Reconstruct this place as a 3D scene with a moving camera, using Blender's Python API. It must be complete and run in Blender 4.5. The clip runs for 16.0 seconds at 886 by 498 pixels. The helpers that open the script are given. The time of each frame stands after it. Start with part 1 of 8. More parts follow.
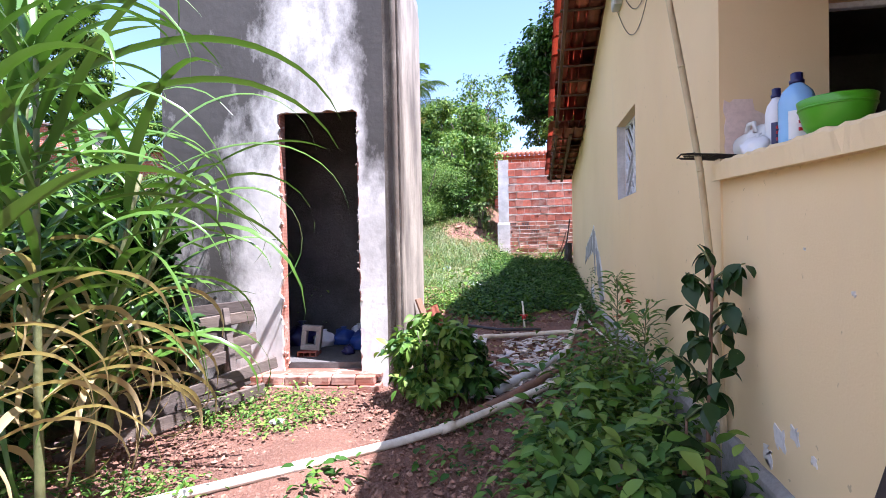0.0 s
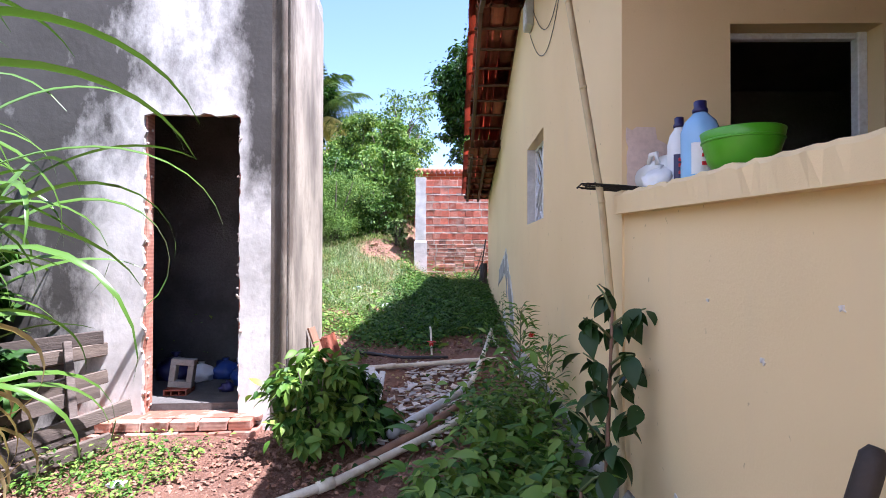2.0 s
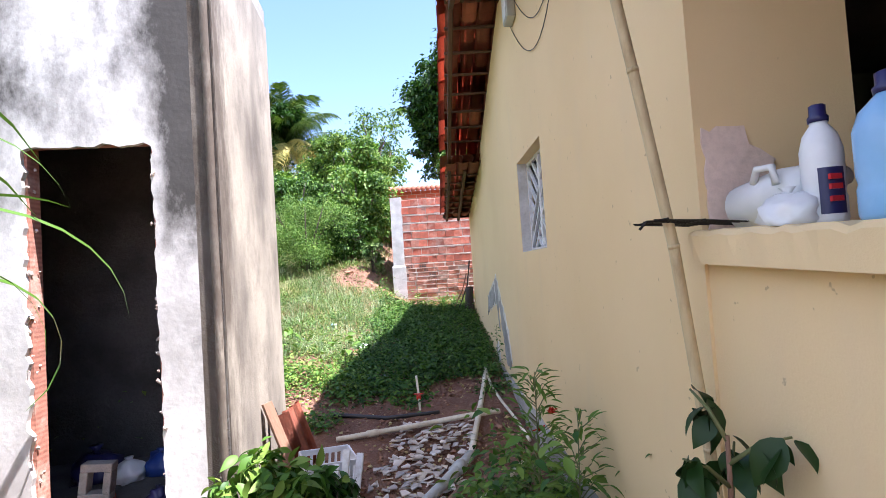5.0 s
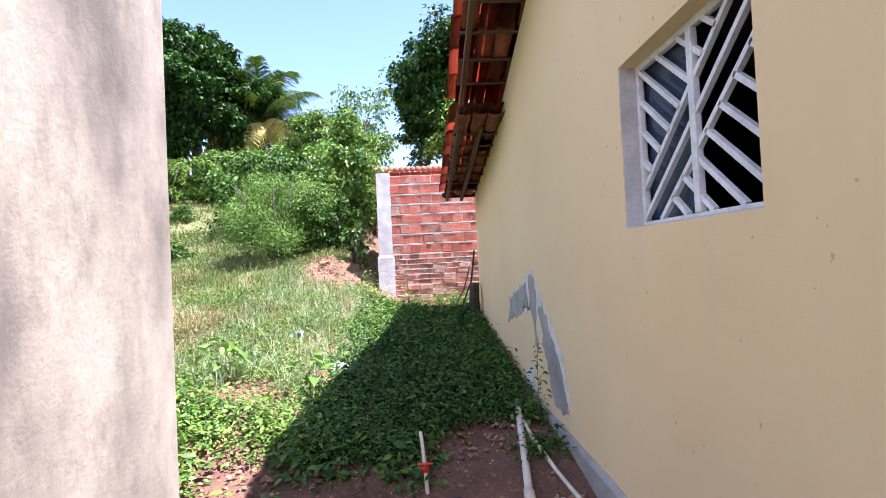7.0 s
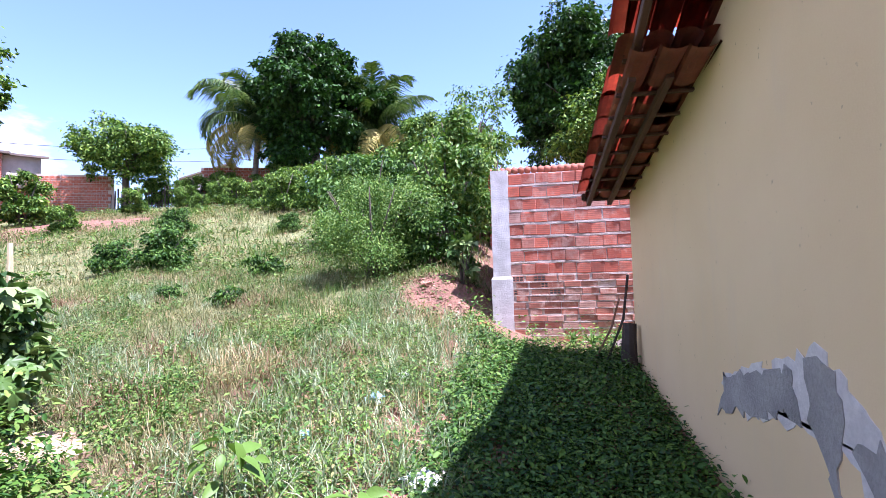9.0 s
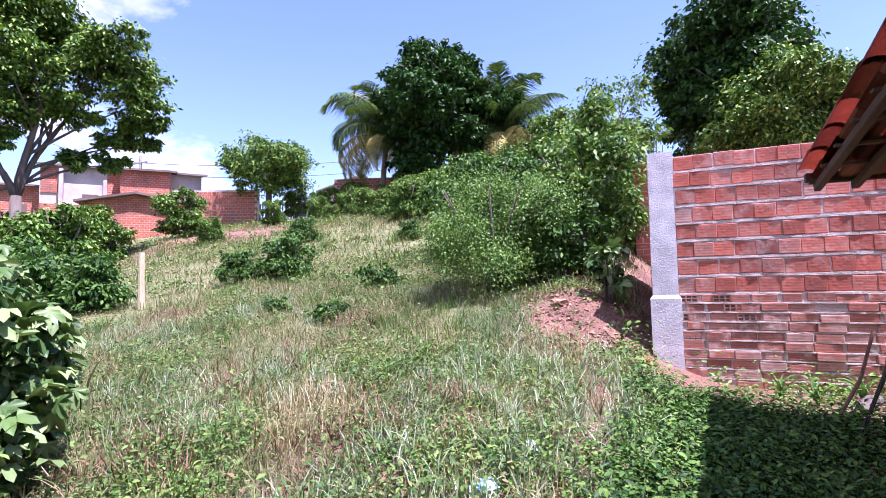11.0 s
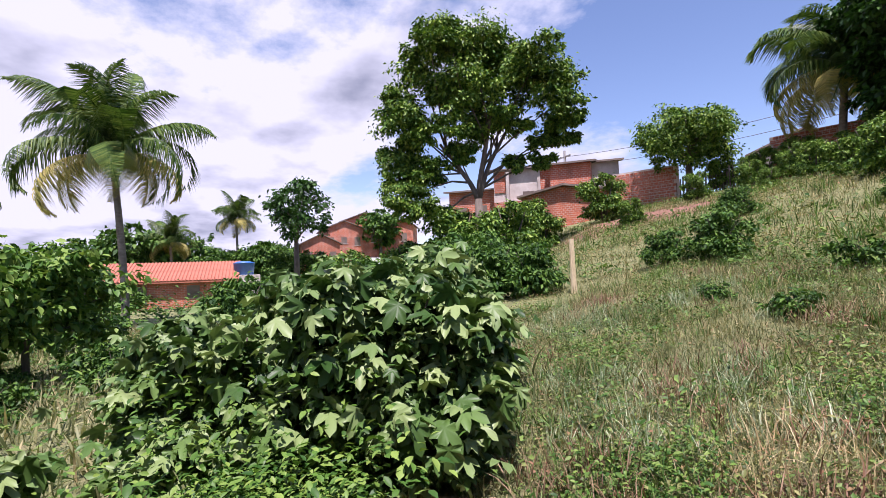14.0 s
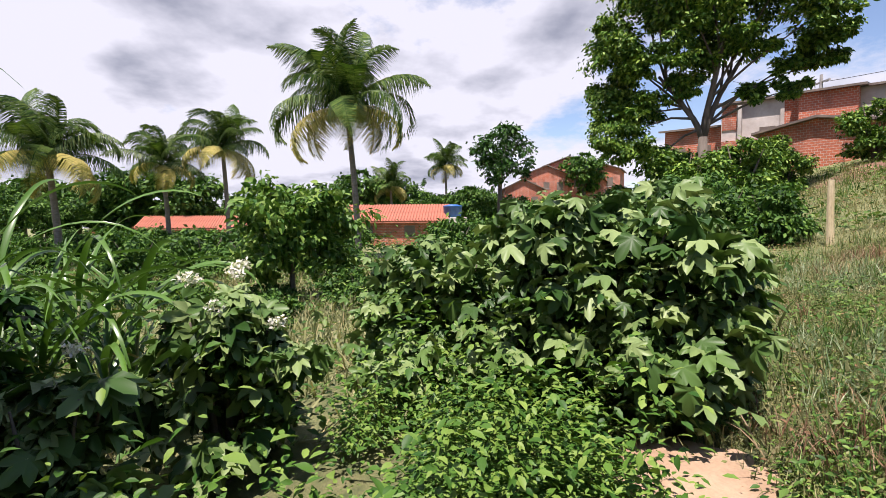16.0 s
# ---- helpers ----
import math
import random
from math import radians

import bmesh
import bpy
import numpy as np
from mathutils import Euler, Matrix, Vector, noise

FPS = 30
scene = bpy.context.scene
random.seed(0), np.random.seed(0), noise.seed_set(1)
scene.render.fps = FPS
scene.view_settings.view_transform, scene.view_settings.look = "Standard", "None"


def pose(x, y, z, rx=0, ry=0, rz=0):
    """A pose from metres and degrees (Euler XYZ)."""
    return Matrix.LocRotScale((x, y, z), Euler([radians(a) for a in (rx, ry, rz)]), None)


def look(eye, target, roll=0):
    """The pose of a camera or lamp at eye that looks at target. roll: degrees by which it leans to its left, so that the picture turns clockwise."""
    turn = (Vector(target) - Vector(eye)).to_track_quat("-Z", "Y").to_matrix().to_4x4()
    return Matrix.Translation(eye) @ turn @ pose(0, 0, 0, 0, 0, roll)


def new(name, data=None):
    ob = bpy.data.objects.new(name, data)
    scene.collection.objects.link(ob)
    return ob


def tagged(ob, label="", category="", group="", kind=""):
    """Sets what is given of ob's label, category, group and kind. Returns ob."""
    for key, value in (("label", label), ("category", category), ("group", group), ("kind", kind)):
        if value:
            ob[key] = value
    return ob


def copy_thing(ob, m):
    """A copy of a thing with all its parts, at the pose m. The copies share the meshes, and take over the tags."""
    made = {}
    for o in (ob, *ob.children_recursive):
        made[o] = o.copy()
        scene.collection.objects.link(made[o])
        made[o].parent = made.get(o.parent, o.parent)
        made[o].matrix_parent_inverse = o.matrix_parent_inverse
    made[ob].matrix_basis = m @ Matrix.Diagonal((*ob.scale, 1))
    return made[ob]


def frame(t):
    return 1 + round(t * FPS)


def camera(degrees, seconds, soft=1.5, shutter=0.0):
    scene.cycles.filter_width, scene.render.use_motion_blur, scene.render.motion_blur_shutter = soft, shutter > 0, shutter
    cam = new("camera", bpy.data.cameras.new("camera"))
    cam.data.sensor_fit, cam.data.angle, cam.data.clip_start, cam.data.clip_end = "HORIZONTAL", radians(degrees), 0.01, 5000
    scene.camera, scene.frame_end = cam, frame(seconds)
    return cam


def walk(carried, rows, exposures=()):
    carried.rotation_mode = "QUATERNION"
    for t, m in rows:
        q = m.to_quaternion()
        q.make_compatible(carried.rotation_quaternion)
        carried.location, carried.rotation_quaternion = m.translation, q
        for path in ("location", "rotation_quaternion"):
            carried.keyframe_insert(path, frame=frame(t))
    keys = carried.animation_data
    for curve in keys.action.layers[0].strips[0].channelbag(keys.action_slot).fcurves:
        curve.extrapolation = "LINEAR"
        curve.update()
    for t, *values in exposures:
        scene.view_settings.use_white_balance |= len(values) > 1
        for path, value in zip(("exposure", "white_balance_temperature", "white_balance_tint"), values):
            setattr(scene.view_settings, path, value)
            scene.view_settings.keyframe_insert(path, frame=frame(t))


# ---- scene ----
cam = camera(81.1, 16.0, soft=0.8)
METRES, EYE, TILT, LEAN, TURN = 8.5, 1.4, -0.8, 1.1, 9.6
ROWS = [
    (0.0, 0.0, 0.0, 0.0, 0.0, 0.0, -0.0),
    (0.5, 0.0088, 0.032, 0.0032, -3.28, -0.46, -1.06),
    (1.0, 0.02, 0.038, 0.0093, -6.23, 0.4, -1.61),
    (1.5, 0.0262, 0.0395, 0.0102, -7.73, 1.01, -1.43),
    (2.0, 0.027, 0.0425, 0.0111, -8.42, 1.69, -1.12),
    (2.5, 0.0269, 0.0439, 0.0128, -8.76, 2.35, -0.96),
    (3.0, 0.0283, 0.0454, 0.0143, -9.1, 3.05, -0.79),
    (5.5, 0.0464, 0.2005, 0.042, -10.93, 3.34, 3.49),
    (6.0, 0.0511, 0.2661, 0.0405, -11.56, 3.76, 3.39),
    (6.5, 0.0504, 0.3234, 0.0422, -11.61, 3.51, 2.61),
    (7.0, 0.055, 0.3943, 0.0416, -12.51, 2.39, 1.91),
    (7.5, 0.0637, 0.4612, 0.0486, -11.43, 1.84, 2.47),
    (8.0, 0.0706, 0.5366, 0.0502, -6.63, 2.84, 1.64),
    (8.5, 0.0771, 0.5985, 0.0652, -2.81, 3.31, 0.93),
    (11.0, 0.0694, 0.8421, 0.0863, 14.21, 4.43, -0.2),
    (11.5, 0.0571, 0.8738, 0.0882, 20.14, 5.05, -0.15),
    (12.0, 0.0383, 0.8939, 0.0941, 27.32, 5.29, 0.37),
    (12.5, 0.0277, 0.9033, 0.0975, 35.01, 5.01, 0.76),
    (13.0, 0.0185, 0.9126, 0.0983, 42.87, 4.61, 0.83),
    (13.5, 0.0102, 0.916, 0.0976, 51.08, 3.7, 0.9),
    (14.0, 0.0033, 0.9107, 0.0962, 58.47, 2.43, 0.83),
    (14.5, 0.0013, 0.9064, 0.0931, 64.9, 0.98, 0.9),
    (15.0, -0.0002, 0.9021, 0.0918, 70.35, -0.59, 0.51),
    (15.5, -0.0027, 0.8967, 0.0886, 75.43, -2.17, -0.12),
    (16.0, -0.0058, 0.891, 0.0847, 80.29, -3.5, -0.62),
]
walk(cam, [(t, pose(0, 0, EYE, TILT, LEAN, TURN) @ pose(METRES * x, METRES * y, METRES * z, 90 + pitch, roll, yaw)) for t, x, y, z, yaw, pitch, roll in ROWS],
     exposures=[(0.0, 2.02, 5850, 26), (3.0, 1.96, 5900, 23), (5.5, 2.08, 6100, 20), (6.5, 2.04, 6050, 24), (7.5, 2.15, 5900, 28), (8.5, 1.92, 5650, 32), (11.0, 1.62, 5600, 46), (13.0, 1.04, 5950, 40), (16.0, 0.82, 6800, 22)])
# ---------- world, sun ----------
SUN = Vector((0.375, -0.12, 1.0)).normalized()
world = bpy.data.worlds.new("sky")
scene.world = world
world.use_nodes = True
wn, wl = world.node_tree.nodes, world.node_tree.links
wn.clear()


def wmath(op, a, b=0.0):
    n = wn.new("ShaderNodeMath")
    n.operation = op
    for i, v in enumerate((a, b)):
        if isinstance(v, (int, float)):
            n.inputs[i].default_value = v
        else:
            wl.new(v, n.inputs[i])
    return n.outputs[0]


sky = wn.new("ShaderNodeTexSky")
sky.sky_type, sky.sun_disc = "NISHITA", False
sky.sun_elevation = math.asin(SUN.z)
sky.sun_rotation = math.atan2(SUN.x, SUN.y)
sky.air_density, sky.dust_density, sky.ozone_density = 1.0, 0.3, 3.0
coord = wn.new("ShaderNodeTexCoord")
sep = wn.new("ShaderNodeSeparateXYZ")
wl.new(coord.outputs["Generated"], sep.inputs[0])
zz = wmath("ADD", wmath("MAXIMUM", sep.outputs[2], 0.0), 0.22)
flat = wn.new("ShaderNodeCombineXYZ")
wl.new(wmath("DIVIDE", sep.outputs[0], zz), flat.inputs[0])
wl.new(wmath("DIVIDE", sep.outputs[1], zz), flat.inputs[1])
cloud = wn.new("ShaderNodeTexNoise")
cloud.inputs["Scale"].default_value, cloud.inputs["Detail"].default_value = 1.15, 9.0
cloud.inputs["Roughness"].default_value = 0.6
wl.new(flat.outputs[0], cloud.inputs["Vector"])
# more cloud towards the west, thin streaks elsewhere
side = wmath("ADD", wmath("MULTIPLY", sep.outputs[0], -0.20), wmath("MULTIPLY", sep.outputs[1], -0.22))
low = wmath("MULTIPLY", wmath("SUBTRACT", 0.45, sep.outputs[2]), 0.10)
cover = wmath("ADD", wmath("ADD", cloud.outputs[0], side), low)
ramp = wn.new("ShaderNodeValToRGB")
ramp.color_ramp.elements[0].position, ramp.color_ramp.elements[1].position = 0.555, 0.66
wl.new(cover, ramp.inputs[0])
shade = wn.new("ShaderNodeTexNoise")
shade.inputs["Scale"].default_value, shade.inputs["Detail"].default_value = 1.7, 6.0
wl.new(flat.outputs[0], shade.inputs["Vector"])
greys = wn.new("ShaderNodeValToRGB")
greys.color_ramp.elements[0].position, greys.color_ramp.elements[1].position = 0.33, 0.50
greys.color_ramp.elements[0].color = (1.8, 2.1, 2.7, 1)
greys.color_ramp.elements[1].color = (4.75, 5.15, 5.85, 1)
wl.new(shade.outputs[0], greys.inputs[0])
mixed = wn.new("ShaderNodeMix")
mixed.data_type = "RGBA"
wl.new(ramp.outputs[0], mixed.inputs[0])
wl.new(sky.outputs[0], mixed.inputs[6])
wl.new(greys.outputs[0], mixed.inputs[7])
back = wn.new("ShaderNodeBackground")
back.inputs[1].default_value = 0.10
wl.new(mixed.outputs[2], back.inputs[0])
wout = wn.new("ShaderNodeOutputWorld")
wl.new(back.outputs[0], wout.inputs[0])

sun = new("sun", bpy.data.lights.new("sun", "SUN"))
sun.data.energy, sun.data.angle, sun.data.color = 5.0, radians(0.53), (1.0, 0.97, 0.92)
sun.matrix_world = look(SUN * 50, (0, 0, 0))


# ---------- materials ----------
def graph(name):
    m = bpy.data.materials.new(name)
    m.use_nodes = True
    nt = m.node_tree
    return m, nt, nt.nodes["Principled BSDF"], nt.nodes["Material Output"]


def noise_node(nt, scale, detail=4.0, stretch=(1, 1, 1), rough=0.55):
    tc = nt.nodes.new("ShaderNodeTexCoord")
    mp = nt.nodes.new("ShaderNodeMapping")
    mp.inputs["Scale"].default_value = stretch
    nt.links.new(tc.outputs["Object"], mp.inputs[0])
    n = nt.nodes.new("ShaderNodeTexNoise")
    n.inputs["Scale"].default_value, n.inputs["Detail"].default_value, n.inputs["Roughness"].default_value = scale, detail, rough
    nt.links.new(mp.outputs[0], n.inputs["Vector"])
    return n.outputs[0]


def ramp_node(nt, fac, stops):
    r = nt.nodes.new("ShaderNodeValToRGB")
    while len(r.color_ramp.elements) < len(stops):
        r.color_ramp.elements.new(0.5)
    for e, (p, c) in zip(r.color_ramp.elements, stops):
        e.position, e.color = p, (*c, 1) if len(c) == 3 else c
    nt.links.new(fac, r.inputs[0])
    return r.outputs[0]


def mix_node(nt, fac, a, b, mode="MIX"):
    n = nt.nodes.new("ShaderNodeMix")
    n.data_type, n.blend_type = "RGBA", mode
    for i, v in ((0, fac), (6, a), (7, b)):
        if isinstance(v, (int, float)):
            n.inputs[i].default_value = v
        elif isinstance(v, tuple):
            n.inputs[i].default_value = (*v, 1)
        else:
            nt.links.new(v, n.inputs[i])
    return n.outputs[2]


def math_node(nt, op, a, b):
    n = nt.nodes.new("ShaderNodeMath")
    n.operation = op
    for i, v in enumerate((a, b)):
        if isinstance(v, (int, float)):
            n.inputs[i].default_value = v
        else:
            nt.links.new(v, n.inputs[i])
    return n.outputs[0]


def bump_node(nt, bsdf, height, strength, distance=0.02):
    b = nt.nodes.new("ShaderNodeBump")
    b.inputs["Strength"].default_value, b.inputs["Distance"].default_value = strength, distance
    nt.links.new(height, b.inputs["Height"])
    nt.links.new(b.outputs[0], bsdf.inputs["Normal"])


def surface(name, c1, c2, c3=None, big=1.5, fine=40.0, rough=0.8, metal=0.0, bump=0.3, stretch=(1, 1, 1), vary="", speck=0.35):
    """Two scales of variation: broad patches of c1/c2, fine grain towards c3; vary: per object or island."""
    m, nt, b, _ = graph(name)
    col = ramp_node(nt, noise_node(nt, big, 5, stretch), [(0.35, c1), (0.65, c2)])
    grain = noise_node(nt, fine, 6, stretch, 0.65)
    c3 = c3 or tuple(v * 0.55 for v in c1)
    col = mix_node(nt, math_node(nt, "MULTIPLY", ramp_node(nt, grain, [(0.42, (0, 0, 0)), (0.75, (1, 1, 1))]), speck), col, c3)
    if vary:
        if vary == "object":
            rnd = nt.nodes.new("ShaderNodeObjectInfo").outputs["Random"]
        else:
            rnd = nt.nodes.new("ShaderNodeNewGeometry").outputs["Random Per Island"]
        col = mix_node(nt, 1.0, col, ramp_node(nt, rnd, [(0, (0.62, 0.60, 0.60)), (0.5, (1, 1, 1)), (1, (1.25, 1.2, 1.1))]), "MULTIPLY")
    nt.links.new(col, b.inputs["Base Color"])
    b.inputs["Roughness"].default_value, b.inputs["Metallic"].default_value = rough, metal
    bump_node(nt, b, grain, bump)
    return m


def leafy(name, dark, mid, light, dry=None, gloss=0.5, through_light=0.3, sheen=0.25):
    """Leaf: per-leaf colour, some gloss, light passing through."""
    m, nt, b, out = graph(name)
    rnd = nt.nodes.new("ShaderNodeNewGeometry").outputs["Random Per Island"]
    stops = [(0.0, dark), (0.45, mid), (0.9, light)]
    if dry:
        stops = [(0.0, dark), (0.4, mid), (0.78, light), (0.9, dry)]
    col = ramp_node(nt, rnd, stops)
    patch = noise_node(nt, 0.9, 3)
    col = mix_node(nt, 1.0, col, ramp_node(nt, patch, [(0.3, (0.75, 0.8, 0.7)), (0.7, (1.2, 1.15, 1.1))]), "MULTIPLY")
    nt.links.new(col, b.inputs["Base Color"])
    b.inputs["Roughness"].default_value, b.inputs["Specular IOR Level"].default_value = gloss, sheen
    t = nt.nodes.new("ShaderNodeBsdfTranslucent")
    nt.links.new(mix_node(nt, 1.0, col, (1.1, 1.2, 0.62), "MULTIPLY"), t.inputs[0])
    mx = nt.nodes.new("ShaderNodeMixShader")
    mx.inputs[0].default_value = through_light
    nt.links.new(b.outputs[0], mx.inputs[1])
    nt.links.new(t.outputs[0], mx.inputs[2])
    nt.links.new(mx.outputs[0], out.inputs[0])
    return m


def plain(name, c, rough=0.4, metal=0.0, alpha_glass=0.0):
    m, nt, b, _ = graph(name)
    n = noise_node(nt, 9, 4)
    nt.links.new(ramp_node(nt, n, [(0.3, tuple(v * 0.85 for v in c)), (0.7, c)]), b.inputs["Base Color"])
    b.inputs["Roughness"].default_value, b.inputs["Metallic"].default_value = rough, metal
    b.inputs["Transmission Weight"].default_value = alpha_glass
    bump_node(nt, b, noise_node(nt, 120, 3), 0.08, 0.005)
    return m


def cream_paint():
    m, nt, b, _ = graph("cream_paint")
    col = ramp_node(nt, noise_node(nt, 0.7, 5), [(0.3, (0.70, 0.53, 0.29)), (0.7, (0.77, 0.60, 0.35))])
    streak = ramp_node(nt, noise_node(nt, 5, 5, (1, 1, 0.25)), [(0.55, (0, 0, 0)), (0.8, (1, 1, 1))])
    col = mix_node(nt, math_node(nt, "MULTIPLY", streak, 0.22), col, (0.60, 0.50, 0.36))
    chips = ramp_node(nt, noise_node(nt, 22, 3), [(0.71, (0, 0, 0)), (0.735, (1, 1, 1))])
    col = mix_node(nt, math_node(nt, "MULTIPLY", chips, 0.6), col, (0.36, 0.27, 0.17))
    nt.links.new(col, b.inputs["Base Color"])
    b.inputs["Roughness"].default_value = 0.75
    bump_node(nt, b, noise_node(nt, 90, 8, (1, 1, 1), 0.7), 0.25, 0.006)
    return m


def tower_plaster():
    """White render with black mould running down from the top and grey patches."""
    m, nt, b, _ = graph("tower_plaster")
    col = ramp_node(nt, noise_node(nt, 2.2, 6), [(0.3, (0.46, 0.44, 0.41)), (0.6, (0.74, 0.715, 0.68))])
    sepz = nt.nodes.new("ShaderNodeSeparateXYZ")
    tc = nt.nodes.new("ShaderNodeTexCoord")
    nt.links.new(tc.outputs["Object"], sepz.inputs[0])
    height = nt.nodes.new("ShaderNodeMapRange")
    for i, v in ((1, 1.2), (2, 4.6), (3, 0.0), (4, 0.24)):
        height.inputs[i].default_value = v
    nt.links.new(sepz.outputs[2], height.inputs[0])
    across = nt.nodes.new("ShaderNodeMapRange")
    for i, v in ((1, -3.2), (2, -1.05), (3, 0.0), (4, 1.0)):
        across.inputs[i].default_value = v
    nt.links.new(sepz.outputs[0], across.inputs[0])
    bands = ramp_node(nt, across.outputs[0], [(0.0, (0.36, 0.36, 0.36)), (0.36, (0.28, 0.28, 0.28)), (0.52, (0, 0, 0)), (0.78, (0.01, 0.01, 0.01)), (0.87, (0.30, 0.30, 0.30)), (1.0, (0.32, 0.32, 0.32))])
    run = math_node(nt, "ADD", noise_node(nt, 3.0, 12, (1, 1, 0.55), 0.70), height.outputs[0])
    lift = nt.nodes.new("ShaderNodeMapRange")
    for i, v in ((1, 2.1), (2, 2.55), (3, 0.0), (4, 1.0)):
        lift.inputs[i].default_value = v
    nt.links.new(math_node(nt, "ADD", sepz.outputs[2], math_node(nt, "MULTIPLY", noise_node(nt, 4.0, 6), 0.5)), lift.inputs[0])
    flank = ramp_node(nt, across.outputs[0], [(0.0, (1, 1, 1)), (0.26, (1, 1, 1)), (0.38, (0, 0, 0)), (0.92, (0, 0, 0)), (0.97, (0.7, 0.7, 0.7))])
    bands = math_node(nt, "MULTIPLY", bands, math_node(nt, "MAXIMUM", lift.outputs[0], flank))
    run = math_node(nt, "ADD", run, bands)
    fine = ramp_node(nt, noise_node(nt, 26, 8, (1, 1, 0.5), 0.7), [(0.52, (0, 0, 0)), (0.72, (1, 1, 1))])
    col = mix_node(nt, math_node(nt, "MULTIPLY", fine, 0.3), col, (0.30, 0.285, 0.26))
    blots = ramp_node(nt, noise_node(nt, 5.5, 9, (1, 1, 0.6), 0.7), [(0.5, (0, 0, 0)), (0.72, (1, 1, 1))])
    col = mix_node(nt, math_node(nt, "MULTIPLY", blots, 0.4), col, (0.33, 0.31, 0.29))
    mould = ramp_node(nt, run, [(0.56, (0, 0, 0)), (0.68, (0.42, 0.42, 0.42)), (0.84, (0.98, 0.98, 0.98))])
    col = mix_node(nt, math_node(nt, "MULTIPLY", mould, 0.96), col, (0.034, 0.030, 0.026))
    nt.links.new(col, b.inputs["Base Color"])
    b.inputs["Roughness"].default_value = 0.9
    bump_node(nt, b, noise_node(nt, 12, 10, (1, 1, 1), 0.62), 0.3, 0.012)
    return m


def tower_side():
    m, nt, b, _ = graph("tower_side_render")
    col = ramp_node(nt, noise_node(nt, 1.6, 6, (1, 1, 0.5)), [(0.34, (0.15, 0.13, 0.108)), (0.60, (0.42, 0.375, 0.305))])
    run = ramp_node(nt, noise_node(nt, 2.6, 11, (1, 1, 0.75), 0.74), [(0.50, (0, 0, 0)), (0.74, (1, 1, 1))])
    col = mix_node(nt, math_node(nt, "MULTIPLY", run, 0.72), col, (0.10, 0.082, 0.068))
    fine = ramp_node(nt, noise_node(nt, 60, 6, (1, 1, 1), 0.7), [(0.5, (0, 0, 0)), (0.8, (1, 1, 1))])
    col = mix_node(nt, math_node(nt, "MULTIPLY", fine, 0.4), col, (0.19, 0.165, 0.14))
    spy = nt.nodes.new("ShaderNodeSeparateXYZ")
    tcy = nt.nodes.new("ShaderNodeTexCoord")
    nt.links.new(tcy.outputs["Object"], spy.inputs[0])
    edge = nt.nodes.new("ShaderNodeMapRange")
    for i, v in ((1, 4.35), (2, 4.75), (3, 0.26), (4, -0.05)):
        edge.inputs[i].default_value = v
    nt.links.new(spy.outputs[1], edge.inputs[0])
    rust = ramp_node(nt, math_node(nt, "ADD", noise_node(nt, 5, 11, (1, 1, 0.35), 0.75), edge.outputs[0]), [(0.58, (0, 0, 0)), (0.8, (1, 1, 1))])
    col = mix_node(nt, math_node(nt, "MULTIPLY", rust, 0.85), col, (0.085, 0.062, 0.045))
    nt.links.new(col, b.inputs["Base Color"])
    b.inputs["Roughness"].default_value = 0.9
    bump_node(nt, b, noise_node(nt, 20, 10, (1, 1, 1), 0.7), 0.4, 0.01)
    return m


def earth_material():
    """Red earth near the houses, dry litter and green further out."""
    m, nt, b, _ = graph("red_earth")
    soil = ramp_node(nt, noise_node(nt, 1.3, 8), [(0.3, (0.13, 0.058, 0.037)), (0.55, (0.225, 0.108, 0.070)), (0.75, (0.32, 0.178, 0.122))])
    crumbs = noise_node(nt, 38, 9, (1, 1, 1), 0.72)
    soil = mix_node(nt, math_node(nt, "MULTIPLY", ramp_node(nt, crumbs, [(0.5, (0, 0, 0)), (0.72, (1, 1, 1))]), 0.45), soil, (0.50, 0.35, 0.27))
    litter = ramp_node(nt, noise_node(nt, 7, 7), [(0.35, (0.10, 0.13, 0.045)), (0.6, (0.22, 0.22, 0.09)), (0.75, (0.30, 0.25, 0.14))])
    sp = nt.nodes.new("ShaderNodeSeparateXYZ")
    tc = nt.nodes.new("ShaderNodeTexCoord")
    nt.links.new(tc.outputs["Object"], sp.inputs[0])
    reach = nt.nodes.new("ShaderNodeMapRange")
    for i, v in ((1, -5.0), (2, -1.2), (3, 0.36), (4, -0.12)):
        reach.inputs[i].default_value = v
    nt.links.new(sp.outputs[0], reach.inputs[0])
    gap = nt.nodes.new("ShaderNodeVectorMath")
    gap.operation = "DISTANCE"
    gap.inputs[1].default_value = (-19.5, 25.0, 4.4)
    nt.links.new(tc.outputs["Object"], gap.inputs[0])
    bare = nt.nodes.new("ShaderNodeMapRange")
    for i, v in ((1, 2.0), (2, 6.0), (3, -0.45), (4, 0.0)):
        bare.inputs[i].default_value = v
    nt.links.new(gap.outputs["Value"], bare.inputs[0])
    far = math_node(nt, "ADD", math_node(nt, "ADD", noise_node(nt, 0.5, 6), reach.outputs[0]), bare.outputs[0])
    col = mix_node(nt, ramp_node(nt, far, [(0.52, (0, 0, 0)), (0.66, (1, 1, 1))]), soil, litter)
    nt.links.new(col, b.inputs["Base Color"])
    b.inputs["Roughness"].default_value = 0.95
    bump_node(nt, b, crumbs, 0.9, 0.05)
    return m


